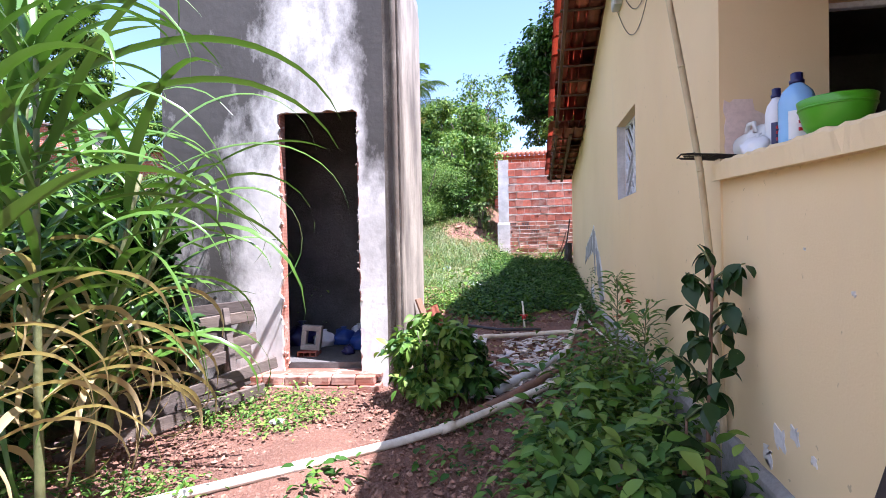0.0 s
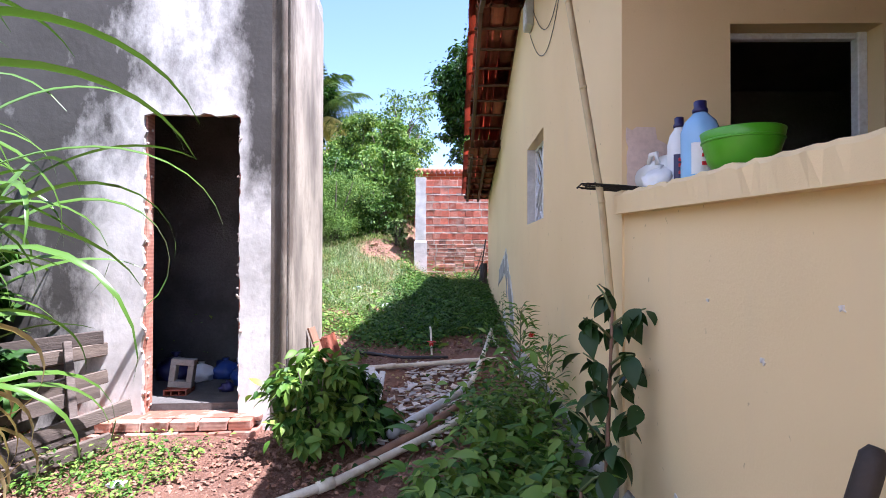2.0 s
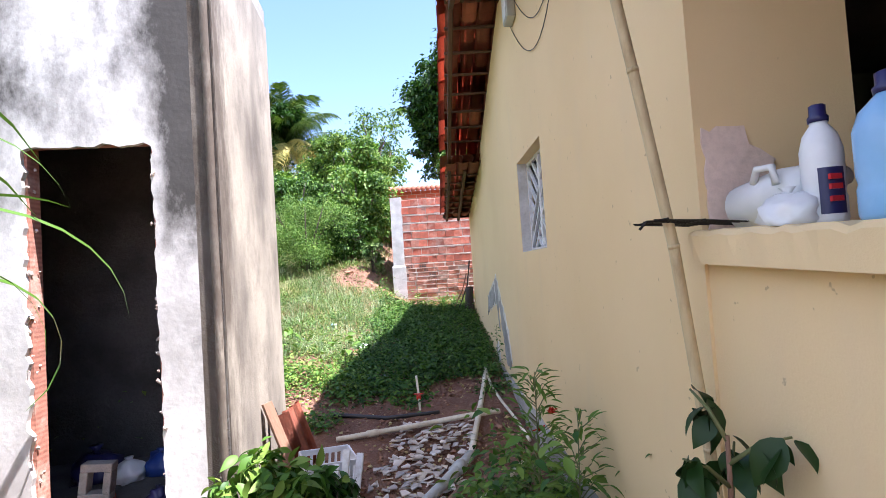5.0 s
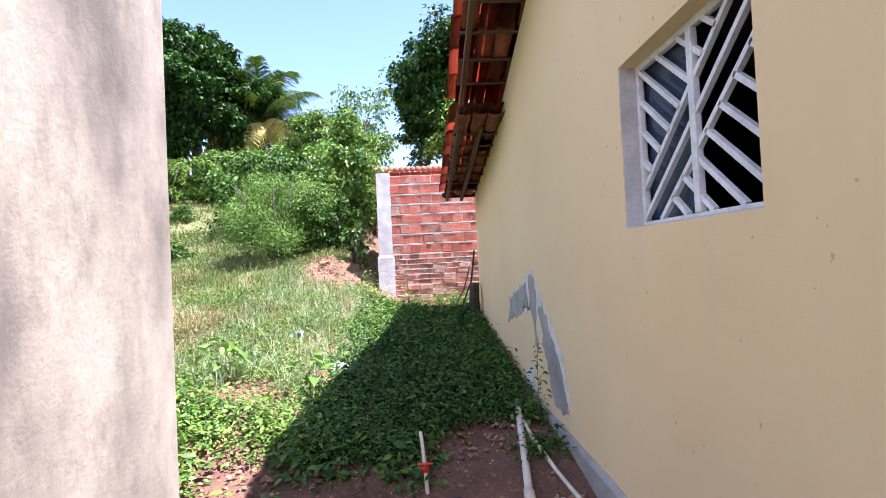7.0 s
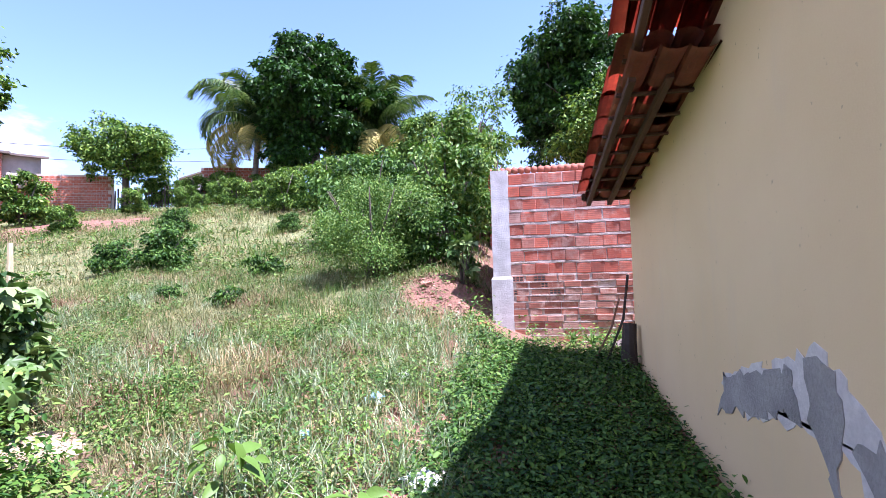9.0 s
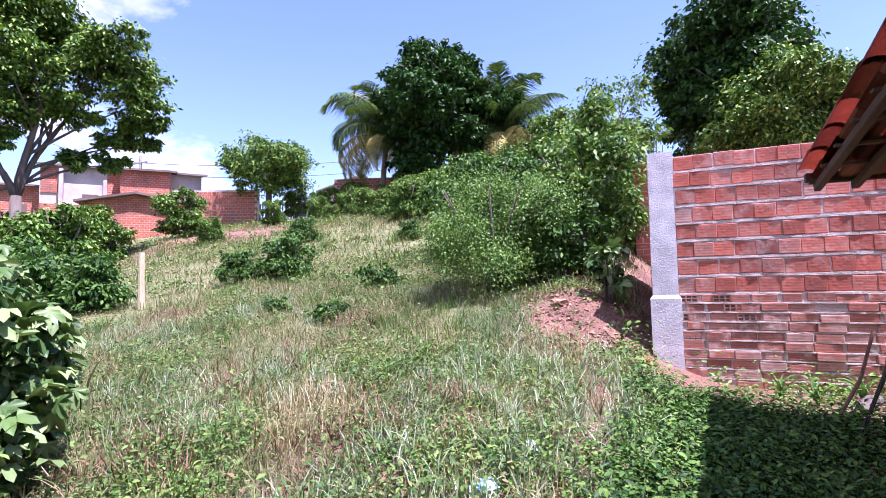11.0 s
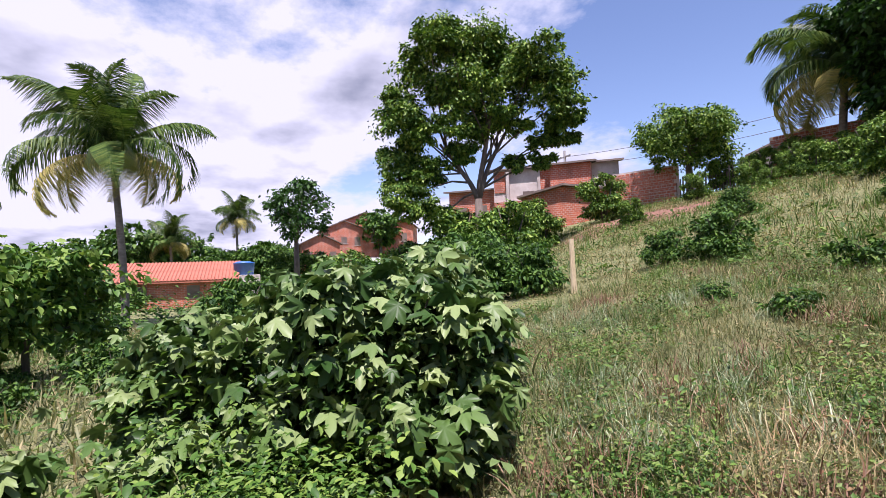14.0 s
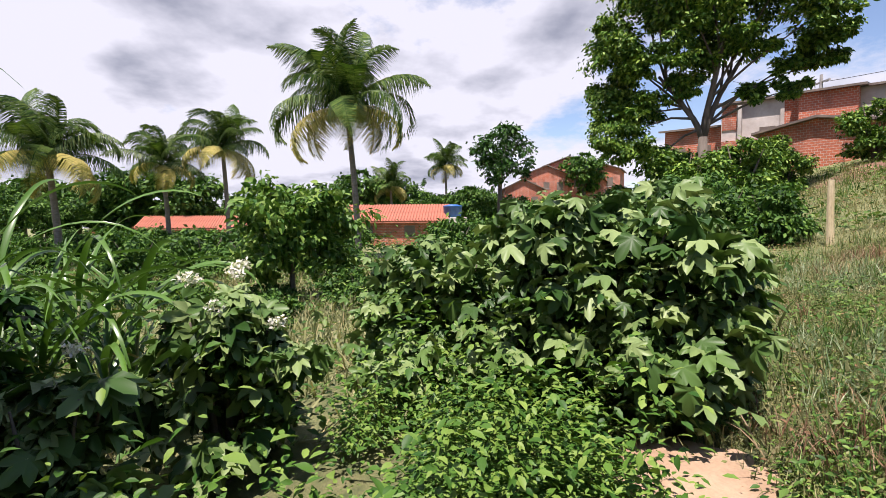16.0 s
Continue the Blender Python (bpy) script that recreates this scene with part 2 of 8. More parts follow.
def hollow_brick(name, tone, smear):
    """Fired clay with the fine ribs of hollow blocks; colour differs from brick to brick."""
    m, nt, b, _ = graph(name)
    rnd = nt.nodes.new("ShaderNodeObjectInfo").outputs["Random"]
    base = ramp_node(nt, rnd, [(0.0, tuple(v * 0.62 for v in tone)), (0.3, tone), (0.5, (tone[0] * 1.12, tone[1] * 1.5, tone[2] * 1.7)), (0.62, tuple(v * 0.45 for v in tone)), (0.8, tuple(v * 0.9 for v in tone)), (1.0, (0.52, 0.33, 0.26))])
    tc = nt.nodes.new("ShaderNodeTexCoord")
    wave = nt.nodes.new("ShaderNodeTexWave")
    wave.bands_direction = "Z"
    wave.inputs["Scale"].default_value, wave.inputs["Distortion"].default_value = 11.0, 0.5
    nt.links.new(tc.outputs["Object"], wave.inputs["Vector"])
    dirt = ramp_node(nt, noise_node(nt, 11, 7), [(0.45, (0, 0, 0)), (0.75, (1, 1, 1))])
    col = mix_node(nt, math_node(nt, "MULTIPLY", dirt, 0.45), base, (0.14, 0.08, 0.06))
    col = mix_node(nt, math_node(nt, "MULTIPLY", wave.outputs["Fac"], 0.45), col, (0.20, 0.06, 0.04))
    wc = nt.nodes.new("ShaderNodeNewGeometry")
    def stain(scale, a, b):
        n = nt.nodes.new("ShaderNodeTexNoise")
        n.inputs["Scale"].default_value, n.inputs["Detail"].default_value, n.inputs["Roughness"].default_value = scale, 9, 0.7
        nt.links.new(wc.outputs["Position"], n.inputs["Vector"])
        return ramp_node(nt, n.outputs[0], [(a, (0, 0, 0)), (b, (1, 1, 1))])
    col = mix_node(nt, math_node(nt, "MULTIPLY", stain(4.5, 0.50, 0.66), smear), col, (0.62, 0.47, 0.38))
    col = mix_node(nt, math_node(nt, "MULTIPLY", stain(1.7, 0.50, 0.70), 0.4), col, (0.10, 0.06, 0.05))
    nt.links.new(col, b.inputs["Base Color"])
    b.inputs["Roughness"].default_value = 0.85
    bump_node(nt, b, noise_node(nt, 30, 8), 0.5, 0.01)
    return m


def far_brick_wall():
    """Courses of raw brick seen from far off, stained."""
    m, nt, b, _ = graph("far_brick_wall")
    tc = nt.nodes.new("ShaderNodeTexCoord")
    sp = nt.nodes.new("ShaderNodeSeparateXYZ")
    nt.links.new(tc.outputs["Object"], sp.inputs[0])
    cb = nt.nodes.new("ShaderNodeCombineXYZ")
    nt.links.new(math_node(nt, "ADD", math_node(nt, "MULTIPLY", sp.outputs[0], 0.75), math_node(nt, "MULTIPLY", sp.outputs[1], 0.65)), cb.inputs[0])
    nt.links.new(sp.outputs[2], cb.inputs[1])
    br = nt.nodes.new("ShaderNodeTexBrick")
    for k, v in (("Scale", 1.0), ("Mortar Size", 0.010), ("Bias", -0.1), ("Brick Width", 0.25), ("Row Height", 0.13)):
        br.inputs[k].default_value = v
    br.inputs["Color1"].default_value, br.inputs["Color2"].default_value, br.inputs["Mortar"].default_value = (0.50, 0.135, 0.07, 1), (0.40, 0.115, 0.065, 1), (0.48, 0.38, 0.32, 1)
    nt.links.new(cb.outputs[0], br.inputs["Vector"])
    dirt = ramp_node(nt, noise_node(nt, 1.1, 8, (1, 1, 0.6), 0.65), [(0.45, (0, 0, 0)), (0.68, (1, 1, 1))])
    col = mix_node(nt, math_node(nt, "MULTIPLY", dirt, 0.68), br.outputs[0], (0.15, 0.075, 0.055))
    nt.links.new(col, b.inputs["Base Color"])
    b.inputs["Roughness"].default_value = 0.9
    bump_node(nt, b, br.outputs[1], 0.5, -0.02)
    return m


M = {
    "cream": cream_paint(),
    "tower": tower_plaster(),
    "tower_side": tower_side(),
    "earth": earth_material(),
    "brick": hollow_brick("red_hollow_brick", (0.58, 0.135, 0.075), 0.36),
    "brick_low": hollow_brick("worn_hollow_brick", (0.48, 0.18, 0.115), 0.75),
    "mortar": surface("mortar", (0.46, 0.37, 0.32), (0.66, 0.57, 0.51), big=4, fine=60, rough=0.95, bump=0.8),
    "cement": surface("bare_cement", (0.26, 0.25, 0.235), (0.40, 0.385, 0.36), big=3, fine=45, rough=0.92, bump=0.6),
    "pillar": surface("pillar_cement", (0.45, 0.44, 0.43), (0.62, 0.61, 0.60), big=5, fine=50, rough=0.9, bump=0.6),
    "lime": surface("lime_wash", (0.58, 0.55, 0.52), (0.72, 0.69, 0.65), big=6, fine=30, rough=0.9),
    "pink": surface("pink_filler", (0.66, 0.52, 0.46), (0.74, 0.60, 0.53), big=6, rough=0.85),
    "clay": surface("clay_tile", (0.23, 0.06, 0.035), (0.36, 0.115, 0.065), (0.10, 0.06, 0.05), big=3, fine=30, rough=0.8, vary="object"),
    "clay_far": surface("far_clay_tile", (0.40, 0.125, 0.075), (0.52, 0.19, 0.12), big=1.0, fine=8, rough=0.8, vary="island"),
    "timber": surface("roof_timber", (0.07, 0.034, 0.021), (0.125, 0.062, 0.038), big=3, fine=60, rough=0.8, stretch=(1, 0.15, 1)),
    "plank": surface("grey_plank", (0.075, 0.060, 0.052), (0.165, 0.135, 0.115), (0.08, 0.06, 0.05), big=4, fine=50, rough=0.85, stretch=(0.3, 0.3, 3), vary="object", speck=0.6),
    "brown_wood": surface("brown_wood", (0.16, 0.085, 0.055), (0.27, 0.15, 0.095), big=4, fine=50, rough=0.75, stretch=(1, 1, 0.2)),
    "dark_wood": surface("dark_stick_wood", (0.018, 0.013, 0.012), (0.038, 0.027, 0.022), big=6, rough=0.7),
    "bamboo": surface("weathered_pole", (0.50, 0.40, 0.23), (0.62, 0.52, 0.33), (0.20, 0.13, 0.07), big=5, fine=35, rough=0.55, stretch=(1, 1, 0.25), speck=0.55),
    "pvc": surface("dirty_white_pipe", (0.60, 0.54, 0.43), (0.74, 0.69, 0.58), (0.28, 0.2, 0.13), big=4, fine=30, rough=0.5, bump=0.1),
    "pvc_grey": surface("grey_pipe", (0.40, 0.42, 0.42), (0.52, 0.54, 0.54), big=4, fine=30, rough=0.45, bump=0.1),
    "hose": plain("black_hose", (0.03, 0.03, 0.035), 0.5),
    "shard": surface("ceramic_shard", (0.46, 0.41, 0.37), (0.74, 0.71, 0.68), (0.30, 0.17, 0.12), big=9, fine=30, rough=0.4, vary="object"),
    "white_metal": surface("white_metal_paint", (0.62, 0.63, 0.66), (0.76, 0.77, 0.79), (0.25, 0.18, 0.13), big=6, fine=40, rough=0.5, bump=0.1),
    "glass": plain("window_glass", (0.06, 0.10, 0.17), 0.06, 0, 0.4),
    # room walls in a dark grey that has the indoor dimness in it
    "dark_room": surface("shade_dimmed_room_wall", (0.16, 0.15, 0.14), (0.22, 0.21, 0.19), rough=0.9),
    "black_iron": plain("black_iron", (0.025, 0.023, 0.022), 0.6, 0.6),
    "rust_iron": surface("rusty_iron", (0.12, 0.06, 0.04), (0.2, 0.1, 0.06), big=12, rough=0.8),
    "green_plastic": plain("green_plastic", (0.07, 0.34, 0.012), 0.32),
    "blue_plastic": plain("pale_blue_bottle", (0.30, 0.58, 0.95), 0.2, 0, 0.1),
    "navy": plain("navy_plastic", (0.02, 0.02, 0.10), 0.35),
    "white_plastic": plain("white_plastic", (0.78, 0.80, 0.84), 0.35),
    "label_white": plain("label_white", (0.8, 0.8, 0.82), 0.4),
    "label_red": plain("label_red", (0.6, 0.03, 0.04), 0.4),
    "milky": plain("milky_plastic", (0.80, 0.82, 0.84), 0.3, 0, 0.1),
    "blue_bag": plain("blue_bag", (0.022, 0.06, 0.26), 0.4),
    "teal": plain("teal_plastic", (0.02, 0.16, 0.13), 0.4),
    "red_plastic": plain("red_plastic", (0.62, 0.03, 0.02), 0.4),
    "stone": surface("earth_stone", (0.19, 0.090, 0.060), (0.34, 0.20, 0.145), big=9, fine=40, rough=0.95, vary="island"),
    "sand": surface("pale_sand_slab", (0.30, 0.195, 0.12), (0.40, 0.28, 0.18), big=3, fine=50, rough=0.95),
    "bark": surface("grey_bark", (0.075, 0.058, 0.046), (0.14, 0.115, 0.092), (0.05, 0.04, 0.03), big=4, fine=18, rough=0.9, stretch=(1, 1, 0.3), bump=0.9),
    "palm_bark": surface("palm_bark", (0.16, 0.13, 0.10), (0.24, 0.2, 0.16), (0.05, 0.04, 0.03), big=4, fine=12, rough=0.9, stretch=(1, 1, 2.5), bump=0.9),
    "stem": surface("green_stem", (0.10, 0.13, 0.045), (0.17, 0.17, 0.07), big=6, rough=0.6),
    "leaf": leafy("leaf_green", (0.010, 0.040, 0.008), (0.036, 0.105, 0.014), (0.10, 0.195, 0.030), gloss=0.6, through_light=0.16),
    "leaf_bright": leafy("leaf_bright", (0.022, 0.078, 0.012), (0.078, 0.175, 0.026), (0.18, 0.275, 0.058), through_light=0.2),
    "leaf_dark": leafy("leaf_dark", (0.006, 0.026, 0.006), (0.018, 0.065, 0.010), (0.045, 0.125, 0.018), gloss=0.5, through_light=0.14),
    "leaf_chili": leafy("leaf_deep_green", (0.008, 0.022, 0.008), (0.014, 0.042, 0.012), (0.026, 0.066, 0.016), gloss=0.4, through_light=0.10),
    "leaf_lobed": leafy("leaf_dusty_green", (0.020, 0.060, 0.012), (0.085, 0.160, 0.042), (0.225, 0.30, 0.125), gloss=0.45, through_light=0.12),
    "leaf_tree": leafy("leaf_tree", (0.012, 0.050, 0.008), (0.068, 0.160, 0.020), (0.21, 0.32, 0.055), gloss=0.5, through_light=0.14),
    "leaf_olive": leafy("leaf_olive", (0.045, 0.062, 0.016), (0.12, 0.145, 0.045), (0.25, 0.26, 0.10), (0.27, 0.15, 0.09), through_light=0.2),
    "leaf_cane": leafy("leaf_cane", (0.03, 0.085, 0.014), (0.075, 0.165, 0.026), (0.19, 0.29, 0.08), (0.52, 0.45, 0.29), gloss=0.3, through_light=0.16, sheen=0.5),
    "leaf_dry": leafy("leaf_dry", (0.30, 0.22, 0.12), (0.44, 0.35, 0.20), (0.58, 0.50, 0.33), gloss=0.6, through_light=0.3),
    "leaf_fine": leafy("leaf_fine", (0.022, 0.070, 0.012), (0.065, 0.145, 0.028), (0.16, 0.245, 0.06), through_light=0.25),
    "grass": leafy("grass_greygreen", (0.055, 0.075, 0.025), (0.15, 0.165, 0.070), (0.31, 0.31, 0.16), (0.36, 0.30, 0.17), gloss=0.5, through_light=0.25),
    "grass_blue": leafy("grass_blue", (0.10, 0.17, 0.085), (0.22, 0.29, 0.17), (0.40, 0.46, 0.32), gloss=0.45, through_light=0.25),
    "grass_brown": leafy("grass_brown", (0.09, 0.045, 0.028), (0.20, 0.11, 0.070), (0.36, 0.25, 0.17), gloss=0.6, through_light=0.2),
    "frond": leafy("palm_frond", (0.016, 0.048, 0.010), (0.048, 0.105, 0.018), (0.14, 0.20, 0.05), gloss=0.42, through_light=0.18),
    "frond_dry": leafy("palm_frond_yellow", (0.20, 0.20, 0.06), (0.36, 0.33, 0.10), (0.50, 0.42, 0.16), gloss=0.45),
    "flower": leafy("white_flower", (0.62, 0.58, 0.58), (0.74, 0.70, 0.70), (0.82, 0.80, 0.80), gloss=0.6),
    "flower_red": leafy("red_flower", (0.5, 0.02, 0.015), (0.6, 0.03, 0.02), (0.7, 0.06, 0.03), gloss=0.6),
    "far_brick": far_brick_wall(),
    "far_plaster": surface("far_plaster", (0.38, 0.34, 0.31), (0.56, 0.52, 0.48), (0.36, 0.28, 0.22), big=0.9, fine=6, rough=0.9),
    "far_roof": surface("far_dark_roof", (0.13, 0.10, 0.085), (0.20, 0.16, 0.13), big=1.0, fine=5, rough=0.85),
    "patchy_wall": surface("patchy_far_wall", (0.38, 0.18, 0.12), (0.52, 0.47, 0.43), (0.25, 0.14, 0.1), big=0.5, fine=6, rough=0.9),
    # cement coloured near black, standing in for shade in unlit hollows
    "shade_cement": surface("shade_darkened_cement", (0.07, 0.068, 0.066), (0.13, 0.125, 0.12), big=3, fine=40, rough=0.95, bump=0.5),
    "tank_blue": plain("tank_blue", (0.02, 0.12, 0.36), 0.4),
    "poster_red": plain("poster_red", (0.55, 0.05, 0.04), 0.6),
    "poster_blue": plain("poster_blue", (0.30, 0.55, 0.70), 0.6),
}


# ---------- building helpers ----------
def put_mesh(name, mesh, material, parent=None, label=""):
    ob = new(name, mesh)
    if not mesh.materials:
        mesh.materials.append(material)
    if parent is not None:
        ob.parent = parent
        ob.matrix_parent_inverse = Matrix.Translation(-parent.location) if parent.type == "EMPTY" else Matrix.Identity(4)
    return tagged(ob, label)


def part(name, bm, material, parent=None, label="", smooth=False):
    bmesh.ops.recalc_face_normals(bm, faces=bm.faces)
    mesh = bpy.data.meshes.new(name)
    bm.to_mesh(mesh)
    bm.free()
    if smooth:
        mesh.polygons.foreach_set("use_smooth", [True] * len(mesh.polygons))
    return put_mesh(name, mesh, material, parent, label)


def thing(name, at, label, category, group=""):
    ob = new(name)
    ob.location = at
    ob.empty_display_size = 0.1
    return tagged(ob, label, category, group)


def structure(ob, label="", category=""):
    return tagged(ob, label, category, "", "structure")


def box(bm, x0, x1, y0, y1, z0, z1, bevel=0.0):
    r = bmesh.ops.create_cube(bm, size=1.0, matrix=Matrix.Translation(((x0 + x1) / 2, (y0 + y1) / 2, (z0 + z1) / 2)) @ Matrix.Diagonal((x1 - x0, y1 - y0, z1 - z0, 1)))
    if bevel:
        edges = {e for v in r["verts"] for e in v.link_edges}
        bmesh.ops.bevel(bm, geom=list(edges), offset=bevel, segments=1, affect="EDGES")
    return bm


def beam(bm, a, b, w, h, bevel=0.0):
    """A square bar from a to b."""
    a, b = Vector(a), Vector(b)
    turn = (b - a).to_track_quat("Y", "Z").to_matrix().to_4x4()
    m = Matrix.Translation((a + b) / 2) @ turn @ Matrix.Diagonal((w, (b - a).length, h, 1))
    r = bmesh.ops.create_cube(bm, size=1.0, matrix=m)
    if bevel:
        edges = {e for v in r["verts"] for e in v.link_edges}
        bmesh.ops.bevel(bm, geom=list(edges), offset=bevel, segments=1, affect="EDGES")
    return bm


def tube(bm, pts, radii, n=8):
    pts = [Vector(p) for p in pts]
    if isinstance(radii, (int, float)):
        radii = [radii] * len(pts)
    rings = []
    for i, p in enumerate(pts):
        d = (pts[min(i + 1, len(pts) - 1)] - pts[max(i - 1, 0)]).normalized()
        side = d.cross(Vector((0.31, 0.17, 0.93))).normalized()
        up = side.cross(d)
        rings.append([bm.verts.new(p + float(radii[i]) * (math.cos(a) * side + math.sin(a) * up)) for a in (2 * math.pi * k / n for k in range(n))])
    for r0, r1 in zip(rings, rings[1:]):
        for k in range(n):
            bm.faces.new((r0[k], r0[(k + 1) % n], r1[(k + 1) % n], r1[k]))
    bm.faces.new(rings[0][::-1])
    bm.faces.new(rings[-1])
    return bm


def bent(a, b, sag=0.0, wob=0.0, n=8, seed=0):
    """A line from a to b with a sag and a slight wobble."""
    rng = np.random.default_rng(seed)
    a, b = np.array(a, float), np.array(b, float)
    out = []
    for i in range(n + 1):
        t = i / n
        p = a + (b - a) * t + np.array((0, 0, -sag * 4 * t * (1 - t))) + (rng.normal(0, wob, 3) if 0 < i < n else 0)
        out.append(tuple(p))
    return out


def lathe(bm, profile, at, n=20):
    """Turned shape: (radius, z) from bottom to top."""
    rings = []
    for r, z in profile:
        rings.append([bm.verts.new((at[0] + r * math.cos(2 * math.pi * k / n), at[1] + r * math.sin(2 * math.pi * k / n), at[2] + z)) for k in range(n)])
    for r0, r1 in zip(rings, rings[1:]):
        for k in range(n):
            bm.faces.new((r0[k], r0[(k + 1) % n], r1[(k + 1) % n], r1[k]))
    bm.faces.new(rings[0][::-1])
    bm.faces.new(rings[-1])
    return bm


def slab(bm, outline, origin, u, v, thick):
    """A polygon given in (u, v) coordinates, given a thickness along u x v."""
    origin, u, v = Vector(origin), Vector(u), Vector(v)
    n = u.cross(v).normalized()
    front = [bm.verts.new(origin + u * a + v * b) for a, b in outline]
    rear = [bm.verts.new(w.co + n * thick) for w in front]
    bm.faces.new(front)
    bm.faces.new(rear[::-1])
    for i in range(len(front)):
        j = (i + 1) % len(front)
        bm.faces.new((front[j], front[i], rear[i], rear[j]))
    return bm


def smooth_step(a, b, x):
    t = np.clip((x - a) / (b - a), 0, 1)
    return t * t * (3 - 2 * t)


def ground_z(x, y):
    """Height of the ground: a path that climbs past the house, a hillside beyond it, a plain to the west."""
    x, y = np.asarray(x, float), np.asarray(y, float)
    path = np.interp(y, [-30, -3, 2, 4.5, 6, 7, 8, 9, 10.8, 12, 13.4, 16, 30], [0, 0.03, 0.1, 0.16, 0.24, 0.32, 0.42, 0.50, 0.70, 0.84, 0.89, 1.2, 3])
    hill = np.interp(y, [-30, 2, 4.5, 6, 7, 8, 9, 10, 11.8, 13.3, 16, 19.5, 24, 28, 33, 40, 80], [0, 0.1, 0.2, 0.38, 0.56, 0.7, 0.8, 0.98, 1.2, 1.5, 1.95, 2.85, 4.2, 5.2, 6.4, 7.2, 7.5])
    w = 1 - smooth_step(-2.1, 0.3, x)
    z = path * (1 - w) + hill * w
    z = z - 0.12 * np.exp(-((y - 9.7) / 1.5) ** 2) * smooth_step(-3.2, -1.8, x) * w
    v = (1 - smooth_step(-40, -6, x)) * 0.75 * (1 - smooth_step(12, 24, y))
    plain_z = 0.45 + (hill - 0.45) * 0.55 * smooth_step(14, 32, y)
    z = z * (1 - v) + plain_z * v
    z = z + 0.27 * np.exp(-((x + 1.75) ** 2 + (y - 14.3) ** 2) / 0.8)
    far = smooth_step(70, 160, np.hypot(x, y))
    return z * (1 - far) + 1.0 * far


def gz(x, y):
    return float(ground_z(x, y))


# ---------- leaves ----------
DIAMOND = (np.array([(0, 0, 0), (0.26, 0.45, 0.05), (0, 1, -0.1), (-0.26, 0.45, 0.05)]), [(0, 1, 2), (0, 2, 3)])
OVAL = (np.array([(0, 0, 0), (0.22, 0.28, 0.05), (-0.22, 0.28, 0.05), (0.21, 0.62, 0.03), (-0.21, 0.62, 0.03), (0, 1, -0.16), (0, 0.3, -0.02), (0, 0.64, -0.05)]),
        [(0, 1, 6), (0, 6, 2), (6, 1, 3, 7), (6, 7, 4, 2), (7, 3, 5), (7, 5, 4)])
BLADE = (np.array([(-0.016, 0, 0), (0.016, 0, 0), (-0.014, 0.08, 0.4), (0.014, 0.08, 0.4), (-0.009, 0.25, 0.74), (0.009, 0.25, 0.74), (0, 0.5, 0.95)]),
         [(0, 1, 3, 2), (2, 3, 5, 4), (4, 5, 6)])


def lobed_leaf():
    pts = [(0, 0.12, 0.0)]
    for k in range(5):
        a = radians(-104 + 52 * k)
        tip = (0.50, 0.68, 0.92, 0.66, 0.52)[k]
        for off, far, drop in ((-15, 0.80, -0.10), (0, 1.0, -0.26), (14, 0.83, -0.12)):
            q = a + radians(off)
            pts.append((far * tip * math.sin(q), 0.15 + far * tip * math.cos(q), drop))
        if k < 4:
            b = a + radians(26)
            pts.append((0.42 * math.sin(b), 0.15 + 0.42 * math.cos(b), 0.02))
    pts.append((0, 0, 0))
    n = len(pts) - 1
    return np.array(pts), [(0, i + 1, i) for i in range(1, n - 1)] + [(0, n, n - 1), (0, 1, n)]


LOBED = lobed_leaf()


def ovate_leaf():
    """Broad pointed leaf with a sunken midrib and a curved tip."""
    rows = [(0.0, 0.015), (0.10, 0.12), (0.24, 0.20), (0.42, 0.235), (0.60, 0.20), (0.78, 0.12), (0.91, 0.05)]
    pts, faces = [], []
    for y, w in rows:
        z = 0.10 * y - 0.30 * y ** 2.2
        pts += [(-w, y, z + w * 0.28), (0, y, z), (w, y, z + w * 0.28)]
    pts.append((0, 1.0, -0.21))
    for i in range(len(rows) - 1):
        a = 3 * i
        faces += [(a, a + 1, a + 4, a + 3), (a + 1, a + 2, a + 5, a + 4)]
    a = 3 * (len(rows) - 1)
    return np.array(pts), faces + [(a, a + 1, a + 3), (a + 1, a + 2, a + 3)]


OVATE = ovate_leaf()


def turns(yaw, pitch, roll):
    """Rotation matrices Rz Rx Ry for arrays of angles in radians."""
    cy, sy, cp, sp, cr, sr = np.cos(yaw), np.sin(yaw), np.cos(pitch), np.sin(pitch), np.cos(roll), np.sin(roll)
    o, z = np.ones_like(yaw), np.zeros_like(yaw)
    rz = np.stack([cy, -sy, z, sy, cy, z, z, z, o], -1).reshape(-1, 3, 3)
    rx = np.stack([o, z, z, z, cp, -sp, z, sp, cp], -1).reshape(-1, 3, 3)
    ry = np.stack([cr, z, sr, z, o, z, -sr, z, cr], -1).reshape(-1, 3, 3)
    return rz @ rx @ ry


